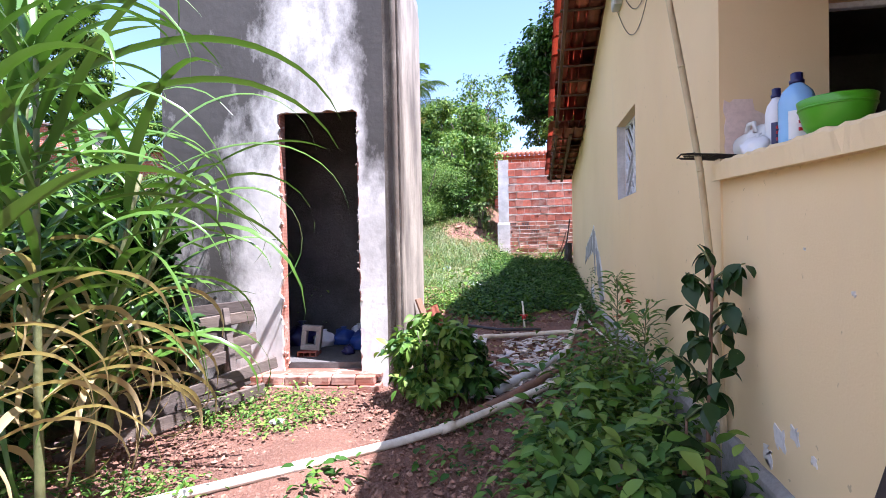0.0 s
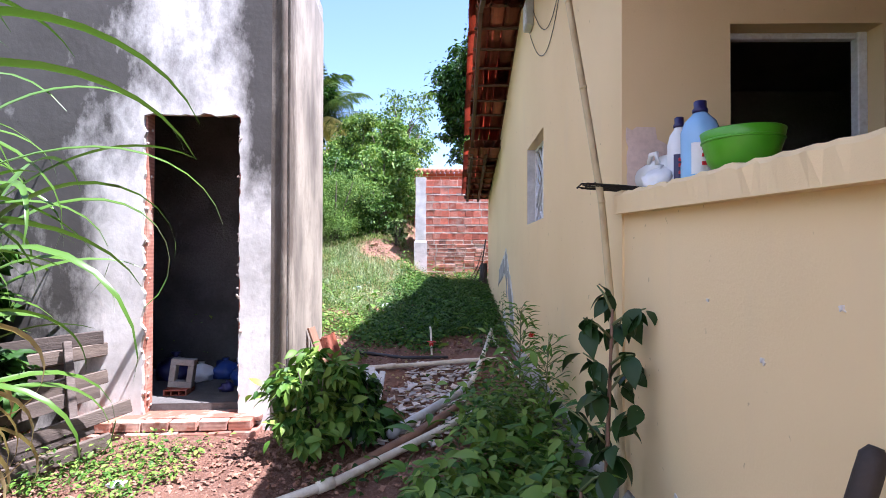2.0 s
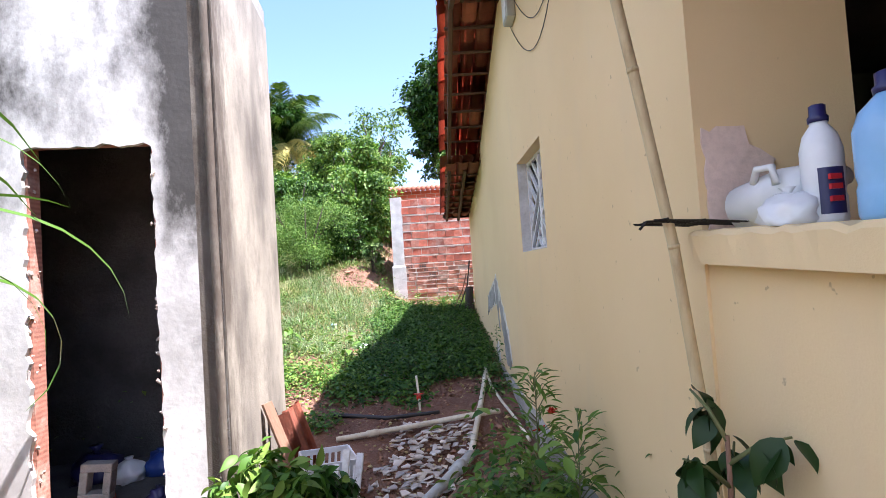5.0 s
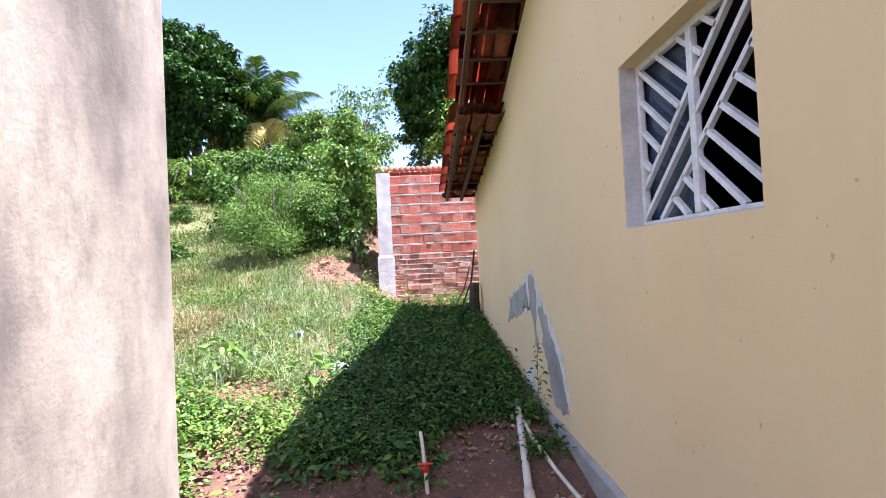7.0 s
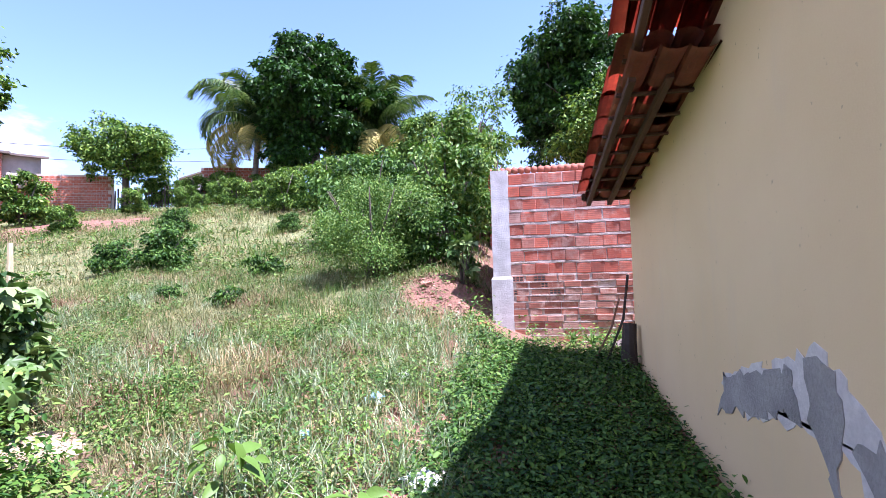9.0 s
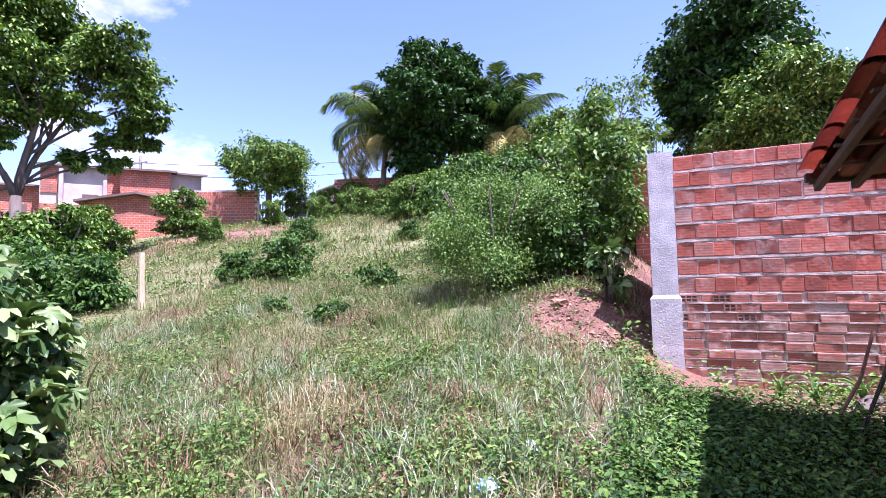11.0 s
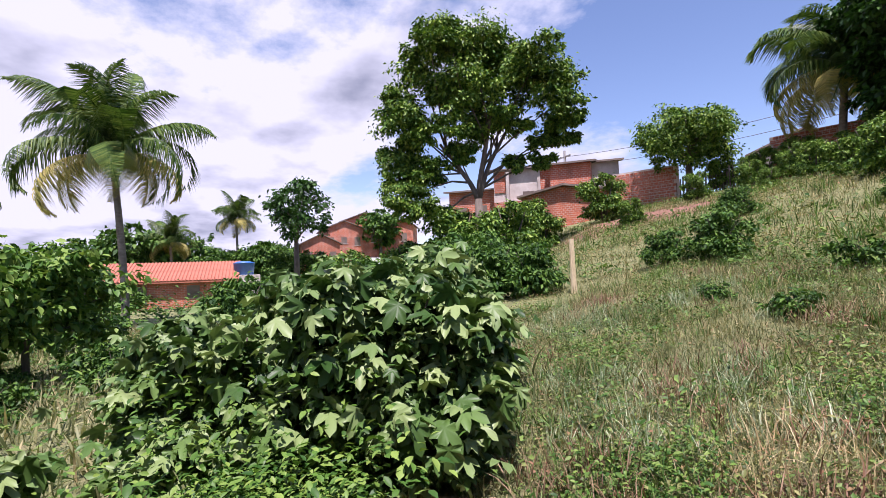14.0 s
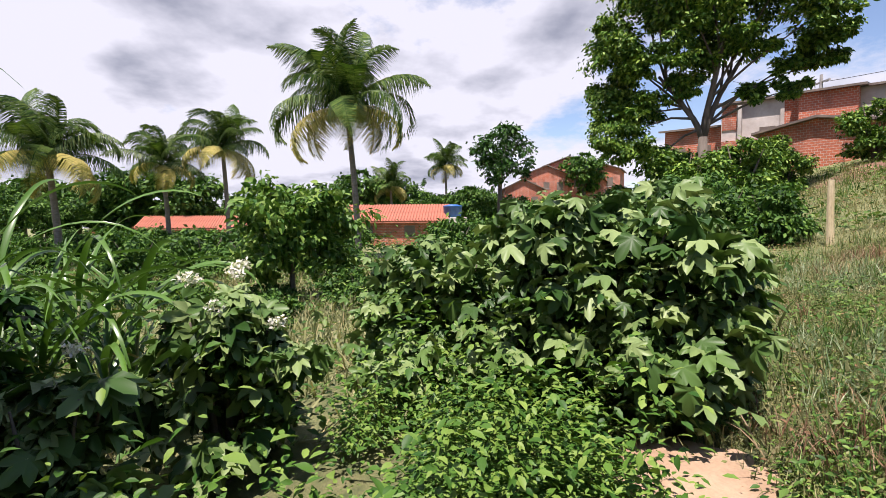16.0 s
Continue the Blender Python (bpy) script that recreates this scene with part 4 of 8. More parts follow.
box(bm, WX + 0.004, WX + 0.083, WIN_Y0 + 0.002, WIN_Y1 - 0.006, WIN_Z0, WIN_Z0 + 0.006)
part("window_sill", bm, M["pillar"], win)
bm = bmesh.new()
box(bm, WX + 0.003, WX + 0.083, WIN_Y1 - 0.006, WIN_Y1, WIN_Z0, WIN_Z1)
part("jamb_lining", bm, M["pillar"], win, "grey plastered window reveal")

# ---------- roof: boarding above, laths and clay tiles showing under the overhang ----------
OUT = 0.41
LOW_SLOPE = -0.10   # the slope behind the step sits deeper
roof = structure(thing("roof", (OUT, 6.3, 4.4), "red clay tile roof on timber laths", "roof"))


def roof_strip(name, y0, y1, material):
    bm = bmesh.new()
    z0, z1 = rake(y0 + 1e-4) + 0.245, rake(y1 - 1e-4) + 0.245
    slab(bm, [(y0, z0), (y1, z1), (y1, z1 + 0.03), (y0, z0 + 0.03)], (WX - 0.15, 0, 0), (0, 1, 0), (0, 0, 1), EAST + 0.45 - WX)
    part(name, bm, material, roof)


roof_strip("roof_boarding", 9.15, 12.05, M["clay_far"])
roof_strip("roof_boarding", 6.3, 9.15, M["clay_far"])
roof_strip("roof_boarding", -1.5, 6.3, M["clay_far"])


def tile_mesh(name, length, radius, flip):
    bm = bmesh.new()
    rows = []
    for t in (0, 0.5, 1):
        r = radius * (1.0 - 0.12 * t)
        row = []
        for k in range(7):
            a = math.pi * k / 6
            s = -1 if flip else 1
            row.append(bm.verts.new((r * math.cos(a), length * t, s * r * (0.5 if flip else 0.75) * math.sin(a))))
        rows.append(row)
    for a, b in zip(rows, rows[1:]):
        for k in range(6):
            bm.faces.new((a[k], a[k + 1], b[k + 1], b[k]))
    bmesh.ops.solidify(bm, geom=bm.faces[:], thickness=0.012)
    bmesh.ops.recalc_face_normals(bm, faces=bm.faces)
    m = bpy.data.meshes.new(name)
    bm.to_mesh(m)
    bm.free()
    m.materials.append(M["clay"])
    return m


CAP, PAN = tile_mesh("cap_tile", 0.46, 0.085, False), tile_mesh("pan_tile", 0.46, 0.085, True)


def lay_tiles(y0, y1, columns):
    """Courses of tiles from y0 (high) to y1 (low)."""
    rng = np.random.default_rng(int(abs(y0) * 10))
    slope = (rake(y1 - 1e-3) - rake(y0 + 1e-3)) / (y1 - y0)
    ang = math.degrees(math.atan(slope))
    up = slope < 0
    n = int(abs(y1 - y0) / 0.39)
    for i in range(n + 1):
        y = (y1 - 0.44 - i * 0.39) if up else (y0 + i * 0.39 + 0.44)
        z = rake(min(max(y, y0 + 1e-3), y1 - 1e-3)) + (0.12 if y0 < 9 else LOW_SLOPE + 0.12)
        for c in range(columns):
            x = OUT + 0.09 + c * 0.17
            for mesh, dx, dz in ((PAN, 0.0, 0.0), (CAP, -0.085, 0.035)):
                ob = new("roof_tile", mesh)
                ob.parent = roof
                ob.matrix_parent_inverse = Matrix.Translation(-roof.location)
                ob.matrix_basis = pose(x + dx + rng.normal(0, 0.004), y + rng.normal(0, 0.008), z + dz, ang if up else -ang, rng.normal(0, 1.5), 0 if up else 180)


lay_tiles(9.15, 12.05, 5)
lay_tiles(6.3, 9.25, 5)
lay_tiles(-0.9, 6.3, 4)
for y0, y1 in ((9.16, 12.02), (6.3, 9.2), (-1.4, 6.3)):
    for x in (OUT + 0.06, OUT + 0.30):
        bm = bmesh.new()
        za, zb = rake(y0 + 0.001), rake(y1 - 0.001 if y1 < 11.9 else y1)
        if y0 > 9:
            za, zb = za + LOW_SLOPE * 0.6, zb + LOW_SLOPE * 0.6
        if x > OUT + 0.1 and y0 < 9:
            continue
        beam(bm, (x, y0, za - 0.005), (x, y1, zb - 0.005), 0.05, 0.06, 0.005)
        part("rafter", bm, M["timber"], roof)
    n = int((y1 - y0) / 0.36)
    for i in range(n + 1):
        y = y1 - 0.04 - i * 0.36
        bm = bmesh.new()
        lz = rake(min(y, y1 - 0.001)) + 0.045 + (LOW_SLOPE * 0.8 if y0 > 9 else 0)
        beam(bm, (OUT, y, lz), (WX + 0.5, y, lz), 0.045, 0.022, 0.003)
        part("lath", bm, M["timber"], roof)
bm = bmesh.new()
beam(bm, (OUT - 0.02, 12.0, rake(12.0) + 0.01), (EAST + 0.2, 12.0, rake(12.0) + 0.01), 0.06, 0.07, 0.005)
part("eave_board", bm, M["timber"], roof)
bm = bmesh.new()
beam(bm, (OUT, 9.16, rake(9.14) - 0.02), (WX + 0.3, 9.16, rake(9.14) - 0.02), 0.07, 0.09, 0.006)
part("purlin", bm, M["timber"], roof)

# ---------- tower ----------
TC, TU, TV = Vector((-1.07, 4.31, 0)), Vector((-0.996, -0.09, 0)), Vector((-0.09, 0.996, 0))
TW, TD, TH = 2.13, 1.53, 3.95
D0, D1, DB, DT = 0.385, 1.085, 0.30, 2.53
tower = structure(thing("water_tower", (-2.1, 4.9, 0.1), "stained white rendered tower with an open doorway", "tower"))


def tp(s, d, z):
    return TC + TU * s + TV * d + Vector((0, 0, z))


rng = np.random.default_rng(11)
jag = lambda s, amp=0.006: s + float(rng.normal(0, amp))
right = [(0.02, -0.1), (D0, -0.1)] + [(jag(D0), z) for z in np.arange(0.02, DT, 0.045)] + [(D0, DT)] + [(D0, TH), (0.02, TH)]
left = [(D1, TH), (D1, DT)] + [(jag(D1, 0.009), z) for z in np.arange(DT - 0.03, 0.0, -0.045)] + [(D1, -0.1), (TW, -0.1), (TW, TH)]
head = [(D0, TH), (D0, DT)] + [(s, DT + float(rng.normal(0.012, 0.006))) for s in np.arange(D0 + 0.04, D1, 0.045)] + [(D1, DT), (D1, TH)]
bm = bmesh.new()
for outline in (right, left, head):
    slab(bm, outline, TC, TU, (0, 0, 1), 0.035)
part("front_render", bm, M["tower"], tower)
bm = bmesh.new()
for s0, s1, z0, z1 in ((0.03, D0 + 0.012, -0.1, TH), (D1 - 0.010, TW - 0.02, -0.1, TH), (D0 + 0.012, D1 - 0.010, DT + 0.035, TH)):
    slab(bm, [(s0, z0), (s1, z0), (s1, z1), (s0, z1)], TC + TV * 0.035, TU, (0, 0, 1), 0.105)
part("front_brickwork", bm, M["brick_low"], tower, "raw brick showing at the door jamb")
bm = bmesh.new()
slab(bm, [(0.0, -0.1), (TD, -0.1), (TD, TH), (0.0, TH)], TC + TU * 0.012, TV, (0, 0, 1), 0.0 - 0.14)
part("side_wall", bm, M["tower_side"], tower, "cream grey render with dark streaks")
bm = bmesh.new()
slab(bm, [(0.14, -0.1), (TD, -0.1), (TD, TH), (0.14, TH)], TC + TU * (TW - 0.14), TV, (0, 0, 1), -0.14)
part("side_wall", bm, M["tower"], tower)
bm = bmesh.new()
slab(bm, [(0.15, -0.1), (TW - 0.14, -0.1), (TW - 0.14, TH), (0.15, TH)], TC + TV * (TD - 0.14), TU, (0, 0, 1), 0.14)
part("back_wall", bm, M["tower"], tower)
bm = bmesh.new()
slab(bm, [(0.02, 0.005), (TW - 0.01, 0.005), (TW - 0.01, TD - 0.01), (0.02, TD - 0.01)], TC + Vector((0, 0, TH)), TU, TV, -0.15)
part("top_slab", bm, M["cement"], tower)
# the floor's dark colour carries the shade inside the tower
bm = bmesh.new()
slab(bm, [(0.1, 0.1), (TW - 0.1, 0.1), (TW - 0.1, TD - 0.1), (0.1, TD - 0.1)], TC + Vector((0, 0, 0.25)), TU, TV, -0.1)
part("inner_floor", bm, M["shade_cement"], tower)
# dark slabs added over the inner walls so the doorway looks unlit
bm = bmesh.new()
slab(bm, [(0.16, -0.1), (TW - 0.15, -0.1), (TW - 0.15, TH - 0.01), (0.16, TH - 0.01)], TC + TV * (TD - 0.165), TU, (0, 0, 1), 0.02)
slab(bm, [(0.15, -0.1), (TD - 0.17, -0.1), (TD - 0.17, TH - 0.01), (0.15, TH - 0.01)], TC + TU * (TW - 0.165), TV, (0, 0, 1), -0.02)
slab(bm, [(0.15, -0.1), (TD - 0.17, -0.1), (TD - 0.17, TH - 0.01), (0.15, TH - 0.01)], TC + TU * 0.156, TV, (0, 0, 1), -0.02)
part("inner_shade_lining", bm, M["shade_cement"], tower, "inner cement walls coloured dark for the unlit tower")
# rounded bead where front and side render meet
bm = bmesh.new()
tube(bm, [tuple(tp(0.055 + 0.006 * noise.noise((z, 3.1, 0)), -0.004, z)) for z in np.arange(-0.1, TH, 0.2)], 0.024, 8)
part("corner_bead", bm, M["tower_side"], tower, "", True)
bm = bmesh.new()
for i in range(90):
    z = rng.uniform(DB, DT)
    s = (D0 + 0.006) if rng.random() < 0.5 else (D1 - 0.01)
    p = tp(s + rng.normal(0, 0.008), rng.uniform(-0.006, 0.10), z)
    bmesh.ops.create_icosphere(bm, subdivisions=1, radius=rng.uniform(0.006, 0.018), matrix=Matrix.Translation(p) @ Euler(rng.uniform(0, 3, 3)).to_matrix().to_4x4() @ Matrix.Diagonal((1, 0.6, rng.uniform(0.7, 1.6), 1)))
part("jamb_rubble", bm, M["mortar"], tower, "crumbling mortar along the jambs")

# ---------- brick yard wall ----------
BX0, BY = -0.56, 13.45
yard = structure(thing("wall_brick", (-0.7, BY, 1.0), "unrendered hollow red brick yard wall", "wall"))
bm = bmesh.new()
box(bm, BX0 - 0.02, 5.5, BY - 0.001, BY + 0.12, 0.4, 3.40)
part("mortar_core", bm, M["mortar"], yard)
bm = bmesh.new()
box(bm, -0.815, -0.68, BY + 0.2, 17.5, 0.8, 3.38)
part("mortar_core", bm, M["mortar"], yard)
rng = np.random.default_rng(21)
bm = bmesh.new()
rings = []
for z, g in ((0.6, 0.03), (1.3, 0.025), (1.82, 0.03), (1.86, 0.0), (2.4, 0.004), (3.0, -0.003), (3.46, 0.0)):
    rings.append([bm.verts.new(p) for p in ((-0.80 - g, BY - 0.03 - g, z), (BX0 + 0.02 + g, BY - 0.03 - g, z), (BX0 + 0.02 + g, BY + 0.2, z), (-0.80 - g, BY + 0.2, z))])
for a, b in zip(rings, rings[1:]):
    for k in range(4):
        bm.faces.new((a[k], a[(k + 1) % 4], b[(k + 1) % 4], b[k]))
bm.faces.new(rings[-1])
part("pillar", bm, M["pillar"], yard, "grey cement corner pillar")
for dx, dy, h in ((-0.73, 0.02, 0.16), (-0.64, 0.05, 0.10), (-0.70, 0.12, 0.2)):
    bm = bmesh.new()
    tube(bm, [(dx, BY + dy, 3.4), (dx + 0.01, BY + dy, 3.46 + h)], 0.005, 6)
    part("rebar", bm, M["rust_iron"], yard)


def brick_mesh(name, lx, ly, lz, material):
    bm = bmesh.new()
    box(bm, -lx / 2, lx / 2, -ly / 2, ly / 2, -lz / 2, lz / 2, 0.006)
    bmesh.ops.recalc_face_normals(bm, faces=bm.faces)
    m = bpy.data.meshes.new(name)
    bm.to_mesh(m)
    bm.free()
    m.materials.append(material)
    return m


UPPER = brick_mesh("brick", 0.1965, 0.11, 0.152, M["brick"])
LOWER = [brick_mesh("brick", 0.235, 0.11, 0.082, M["brick_low"]), brick_mesh("brick", 0.17, 0.11, 0.08, M["brick_low"])]


def lay_brick(mesh, x, y, z, turn=0.0):
    ob = new("brick", mesh)
    ob.parent = yard
    ob.matrix_parent_inverse = Matrix.Translation(-yard.location)
    ob.matrix_basis = pose(x, y, z, rng.normal(0, 0.6), rng.normal(0, 0.8), turn + rng.normal(0, 0.6))


for c in range(8):
    x = BX0 + 0.03 + (0.10 if c % 2 else 0.06)
    while x < 2.5:
        lay_brick(UPPER, x + rng.normal(0, 0.004), BY + 0.046 + rng.normal(0, 0.003), 1.965 + c * 0.193 + rng.normal(0, 0.004))
        x += 0.198
for c in range(11):
    x = BX0 + rng.uniform(0.08, 0.2)
    while x < 2.5:
        if rng.random() > 0.03:
            lay_brick(LOWER[int(rng.random() < 0.25)], x, BY + 0.036 + rng.normal(0, 0.007), 1.82 - c * 0.099 + rng.normal(0, 0.006))
        x += rng.uniform(0.235, 0.255)


def bed_joint(z, height, proud, seed):
    """A bed of mortar squeezed out unevenly along the wall."""
    jr = np.random.default_rng(seed)
    bm = bmesh.new()
    rows = []
    for x in np.arange(BX0 + 0.03, 2.5, 0.07):
        f = BY - proud + jr.normal(0, 0.0035)
        h = height * jr.uniform(0.32, 0.56)
        rows.append([bm.verts.new(q) for q in ((x, BY + 0.02, z - h), (x, f, z - h * 0.7), (x, f, z + h * 0.7), (x, BY + 0.02, z + h))])
    for a, b in zip(rows, rows[1:]):
        for k in range(4):
            bm.faces.new((a[k], a[(k + 1) % 4], b[(k + 1) % 4], b[k]))
    bm.faces.new(rows[0])
    bm.faces.new(rows[-1][::-1])
    part("mortar_bed", bm, M["mortar"], yard)


for c in range(8):
    bed_joint(1.965 + c * 0.193 - 0.0965, 0.034, 0.011, 900 + c)
for c in range(10):
    bed_joint(1.7705 - c * 0.099, 0.021, 0.022, 920 + c)


def vent_brick(x, z):
    bm = bmesh.new()
    for i in range(4):
        box(bm, x - 0.09 + i * 0.055, x - 0.078 + i * 0.055, BY - 0.022, BY + 0.01, z - 0.042, z + 0.042)
    for k in range(3):
        box(bm, x - 0.09, x + 0.087, BY - 0.020, BY + 0.01, z - 0.042 + k * 0.036, z - 0.032 + k * 0.036)
    vent = part("vent_brick", bm, M["brick_low"], yard, "hollow brick laid with its holes outward")
    # dark sheet behind the webs stands in for shade in the holes
    bm = bmesh.new()
    box(bm, x - 0.085, x + 0.082, BY - 0.014, BY - 0.006, z - 0.04, z + 0.04)
    part("hole_shadow", bm, M["shade_cement"], vent)


for x, z in ((-0.44, 1.82), (-0.12, 1.82), (-0.02, 1.72), (-0.42, 1.62), (0.10, 1.62), (-0.42, 1.42)):
    vent_brick(x, z)
# side wall: bricks seen edge on
bm = bmesh.new()
for c in range(12):
    y = BY + 0.32 + (0.1 if c % 2 else 0)
    while y < 17.4:
        box(bm, -0.822, -0.70, y - 0.095, y + 0.095, 1.12 + c * 0.193, 1.28 + c * 0.193, 0.005)
        y += 0.2
part("side_bricks", bm, M["far_brick"], yard)


# ---------- things by the tower ----------
def door_step():
    t = thing("brick_step", tuple(tp(0.78, -0.12, 0.1)), "two courses of worn red hollow bricks forming a step", "step")
    rng = np.random.default_rng(3)
    for c in range(2):
        s = 0.20 + 0.04 * c
        while s < 1.46:
            w = rng.uniform(0.17, 0.21)
            bm = bmesh.new()
            d0 = -0.19 + 0.03 * c
            p = tp(s + w / 2, d0 + 0.10, 0.178 + c * 0.078)
            box(bm, -w / 2 + 0.005, w / 2 - 0.005, -0.10, 0.10, -0.037, 0.035, 0.006)
            bm.transform(pose(p.x, p.y, p.z, rng.normal(0, 1.0), rng.normal(0, 1.2), 5.2 + rng.normal(0, 1.5)))
            part("brick", bm, M["brick_low"], t)
            s += w
    bm = bmesh.new()
    slab(bm, [(0.2, -0.09), (1.2, -0.09), (1.2, 0.14), (0.2, 0.14)], TC + Vector((0, 0, 0.295)), TU, TV, 0.03)
    part("cement_bed", bm, M["brick_low"], t)


def cement_block():
    p = tp(0.985, 0.40, 0.30)
    t = thing("ventilation_block", tuple(p), "broken grey cement ventilation block standing in the doorway", "block")
    bm = bmesh.new()
    for x0, x1, z0, z1 in ((-0.09, 0.09, 0.10, 0.15), (-0.09, 0.09, 0.28, 0.33), (-0.09, -0.045, 0.15, 0.28), (0.045, 0.09, 0.15, 0.28)):
        box(bm, x0, x1, -0.05, 0.05, z0, z1, 0.004)
    bm.transform(pose(p.x, p.y, p.z, -4, 6, 12))
    part("frame", bm, M["cement"], t)
    t2 = thing("hollow_brick", tuple(p), "red hollow brick lying under a cement block", "brick")
    bm = bmesh.new()
    for x0, x1, z0, z1 in ((-0.09, 0.09, 0, 0.012), (-0.09, 0.09, 0.045, 0.055), (-0.09, 0.09, 0.088, 0.1), (-0.09, -0.078, 0.012, 0.088), (-0.034, -0.026, 0.012, 0.088), (0.026, 0.034, 0.012, 0.088), (0.078, 0.09, 0.012, 0.088)):
        box(bm, x0, x1, -0.09, 0.09, z0, z1)
    bm.transform(pose(p.x, p.y, p.z, 0, 0, 8))
    part("shell", bm, M["brick"], t2)


def crumpled_bag(name, p, r, material, label, seed):
    rng = np.random.default_rng(seed)
    t = thing(name, p, label, "bag")
    bm = bmesh.new()
    bmesh.ops.create_icosphere(bm, subdivisions=3, radius=r, matrix=Matrix.Translation((p[0], p[1], p[2] + r * 0.55)))
    for v in bm.verts:
        d = (v.co - Vector(p)).normalized()
        n = noise.noise(d * 2.3 + Vector((seed, 0, 0))) + 0.6 * noise.noise(d * 6 + Vector((0, seed, 0)))
        v.co += d * r * 0.4 * n
        v.co.z = max(p[2], p[2] + (v.co.z - p[2]) * 0.8)
    part("sack", bm, material, t, "", True)
    bm = bmesh.new()
    lathe(bm, [(r * 0.22, 0), (r * 0.10, r * 0.15), (r * 0.3, r * 0.4)], (p[0], p[1], p[2] + r * 1.1), 8)
    part("tied_neck", bm, material, t, "", True)


def planks():
    """Old boards stacked loosely against the tower."""
    rng = np.random.default_rng(8)
    a, b = Vector((-3.05, 2.9, 0)), Vector((-2.2, 4.06, 0))
    rows = [(0.16, -0.30, 0.12, 0.92), (0.20, -0.14, 0.16, 0.85), (0.28, -0.06, 0.20, 1.0), (0.41, 0.09, 0.12, 0.93), (0.51, 0.13, 0.10, 1.0), (0.61, 0.2, 0.03, 0.88), (0.71, 0.24, 0.07, 1.02), (0.82, 0.28, 0.02, 1.06)]
    side = Vector((-0.82, 0.57, 0))
    for i, (z, off, tilt, ln) in enumerate(rows):
        t = thing("plank", (a.x, a.y, z), "weathered grey wooden board in a loose stack beside the tower", "plank", "boards stacked beside the tower")
        p = a + side * off + Vector((rng.normal(0, 0.04), rng.normal(0, 0.04), z - tilt * 0.5))
        q = a + (b - a) * ln + side * off + Vector((rng.normal(0, 0.05), rng.normal(0, 0.05), z + tilt * 0.5 + 0.05))
        bm = bmesh.new()
        beam(bm, p, q, 0.035, 0.095, 0.005)
        bmesh.ops.subdivide_edges(bm, edges=bm.edges[:], cuts=2)
        for v in bm.verts:
            v.co += Vector((0, 0, 0.012 * noise.noise(v.co * 3)))
        part("board", bm, M["plank"], t)
    for k, f in enumerate((0.25, 0.80)):
        t = thing("stake", tuple(a + (b - a) * f), "short grey wooden stake holding stacked boards", "stake", "stakes of the board stack")
        base = a + (b - a) * f + Vector((0.03, -0.02, 0))
        bm = bmesh.new()
        beam(bm, (base.x, base.y, gz(base.x, base.y) - 0.05), (base.x - 0.18, base.y + 0.14, 0.88), 0.05, 0.035, 0.004)
        part("stake_body", bm, M["plank"], t)


door_step()
cement_block()
for i, (s, d, r, m) in enumerate(((0.55, 0.72, 0.13, "blue_bag"), (0.80, 0.95, 0.12, "blue_bag"), (0.42, 1.05, 0.13, "blue_bag"), (0.98, 0.85, 0.11, "white_plastic"), (0.68, 1.15, 0.12, "white_plastic"), (1.25, 0.95, 0.16, "navy"), (0.62, 0.45, 0.06, "navy"))):
    crumpled_bag("plastic_bag", tuple(tp(s, d, 0.35)), r, M[m], "crumpled plastic bag on the dark tower floor", i + 2)
planks()

# boards and roof tiles leaning on the tower's side
def leaning():
    for k, (d0, ln, w, m, lab) in enumerate(((0.62, 0.62, 0.10, "brown_wood", "brown wooden board leaning against the tower"), (0.78, 0.52, 0.06, "dark_wood", "dark narrow board leaning against the tower"))):
        p = tp(-0.26 + 0.05 * k, d0, 0)
        q = tp(-0.02, d0 + 0.10, 0)
        z = gz(p.x, p.y)
        t = thing("leaning_board", (p.x, p.y, z), lab, "board")
        bm = bmesh.new()
        beam(bm, (p.x, p.y, z), (q.x, q.y, z + ln), w, 0.022, 0.003)
        part("board", bm, M[m], t)
    for k, d0 in enumerate((0.86, 0.98, 1.10)):
        p = tp(-0.20 - 0.03 * k, d0, 0)
        z = gz(p.x, p.y)
        t = thing("clay_roof_tile", (p.x, p.y, z), "spare red clay roof tile leaning against the tower", "roof tile", "spare roof tiles")
        ob = new("tile_shell", CAP)
        ob.parent = t
        ob.matrix_basis = pose(0, 0, 0.02, 72, 0, 70 + 9 * k)


leaning()


def crate(p, turn):
    t = thing("plastic_crate", p, "dirty white slotted plastic crate on the ground", "crate")
    m = pose(*p, 6, 4, turn)
    for sx, sy, w, dpt in ((0, -0.13, 0.36, 0.012), (0, 0.13, 0.36, 0.012)):
        for z0, z1 in ((0.0, 0.03), (0.16, 0.2)):
            bm = bmesh.new()
            box(bm, -w / 2, w / 2, sy - dpt / 2, sy + dpt / 2, z0, z1)
            bm.transform(m)
            part("rail", bm, M["white_plastic"], t)
        for i in range(9):
            x = -w / 2 + w * i / 8
            bm = bmesh.new()
            box(bm, x - 0.009, x + 0.009, sy - dpt / 2 + 0.001, sy + dpt / 2 - 0.001, 0.03, 0.16)
            bm.transform(m)
            part("slat", bm, M["white_plastic"], t)
    for sx in (-0.18, 0.18):
        bm = bmesh.new()
        box(bm, sx - 0.006, sx + 0.006, -0.124, 0.124, 0, 0.2)
        bm.transform(m)
        part("end_panel", bm, M["white_plastic"], t)
    bm = bmesh.new()
    box(bm, -0.174, 0.174, -0.124, 0.124, 0, 0.01)
    bm.transform(m)
    part("bottom", bm, M["white_plastic"], t)


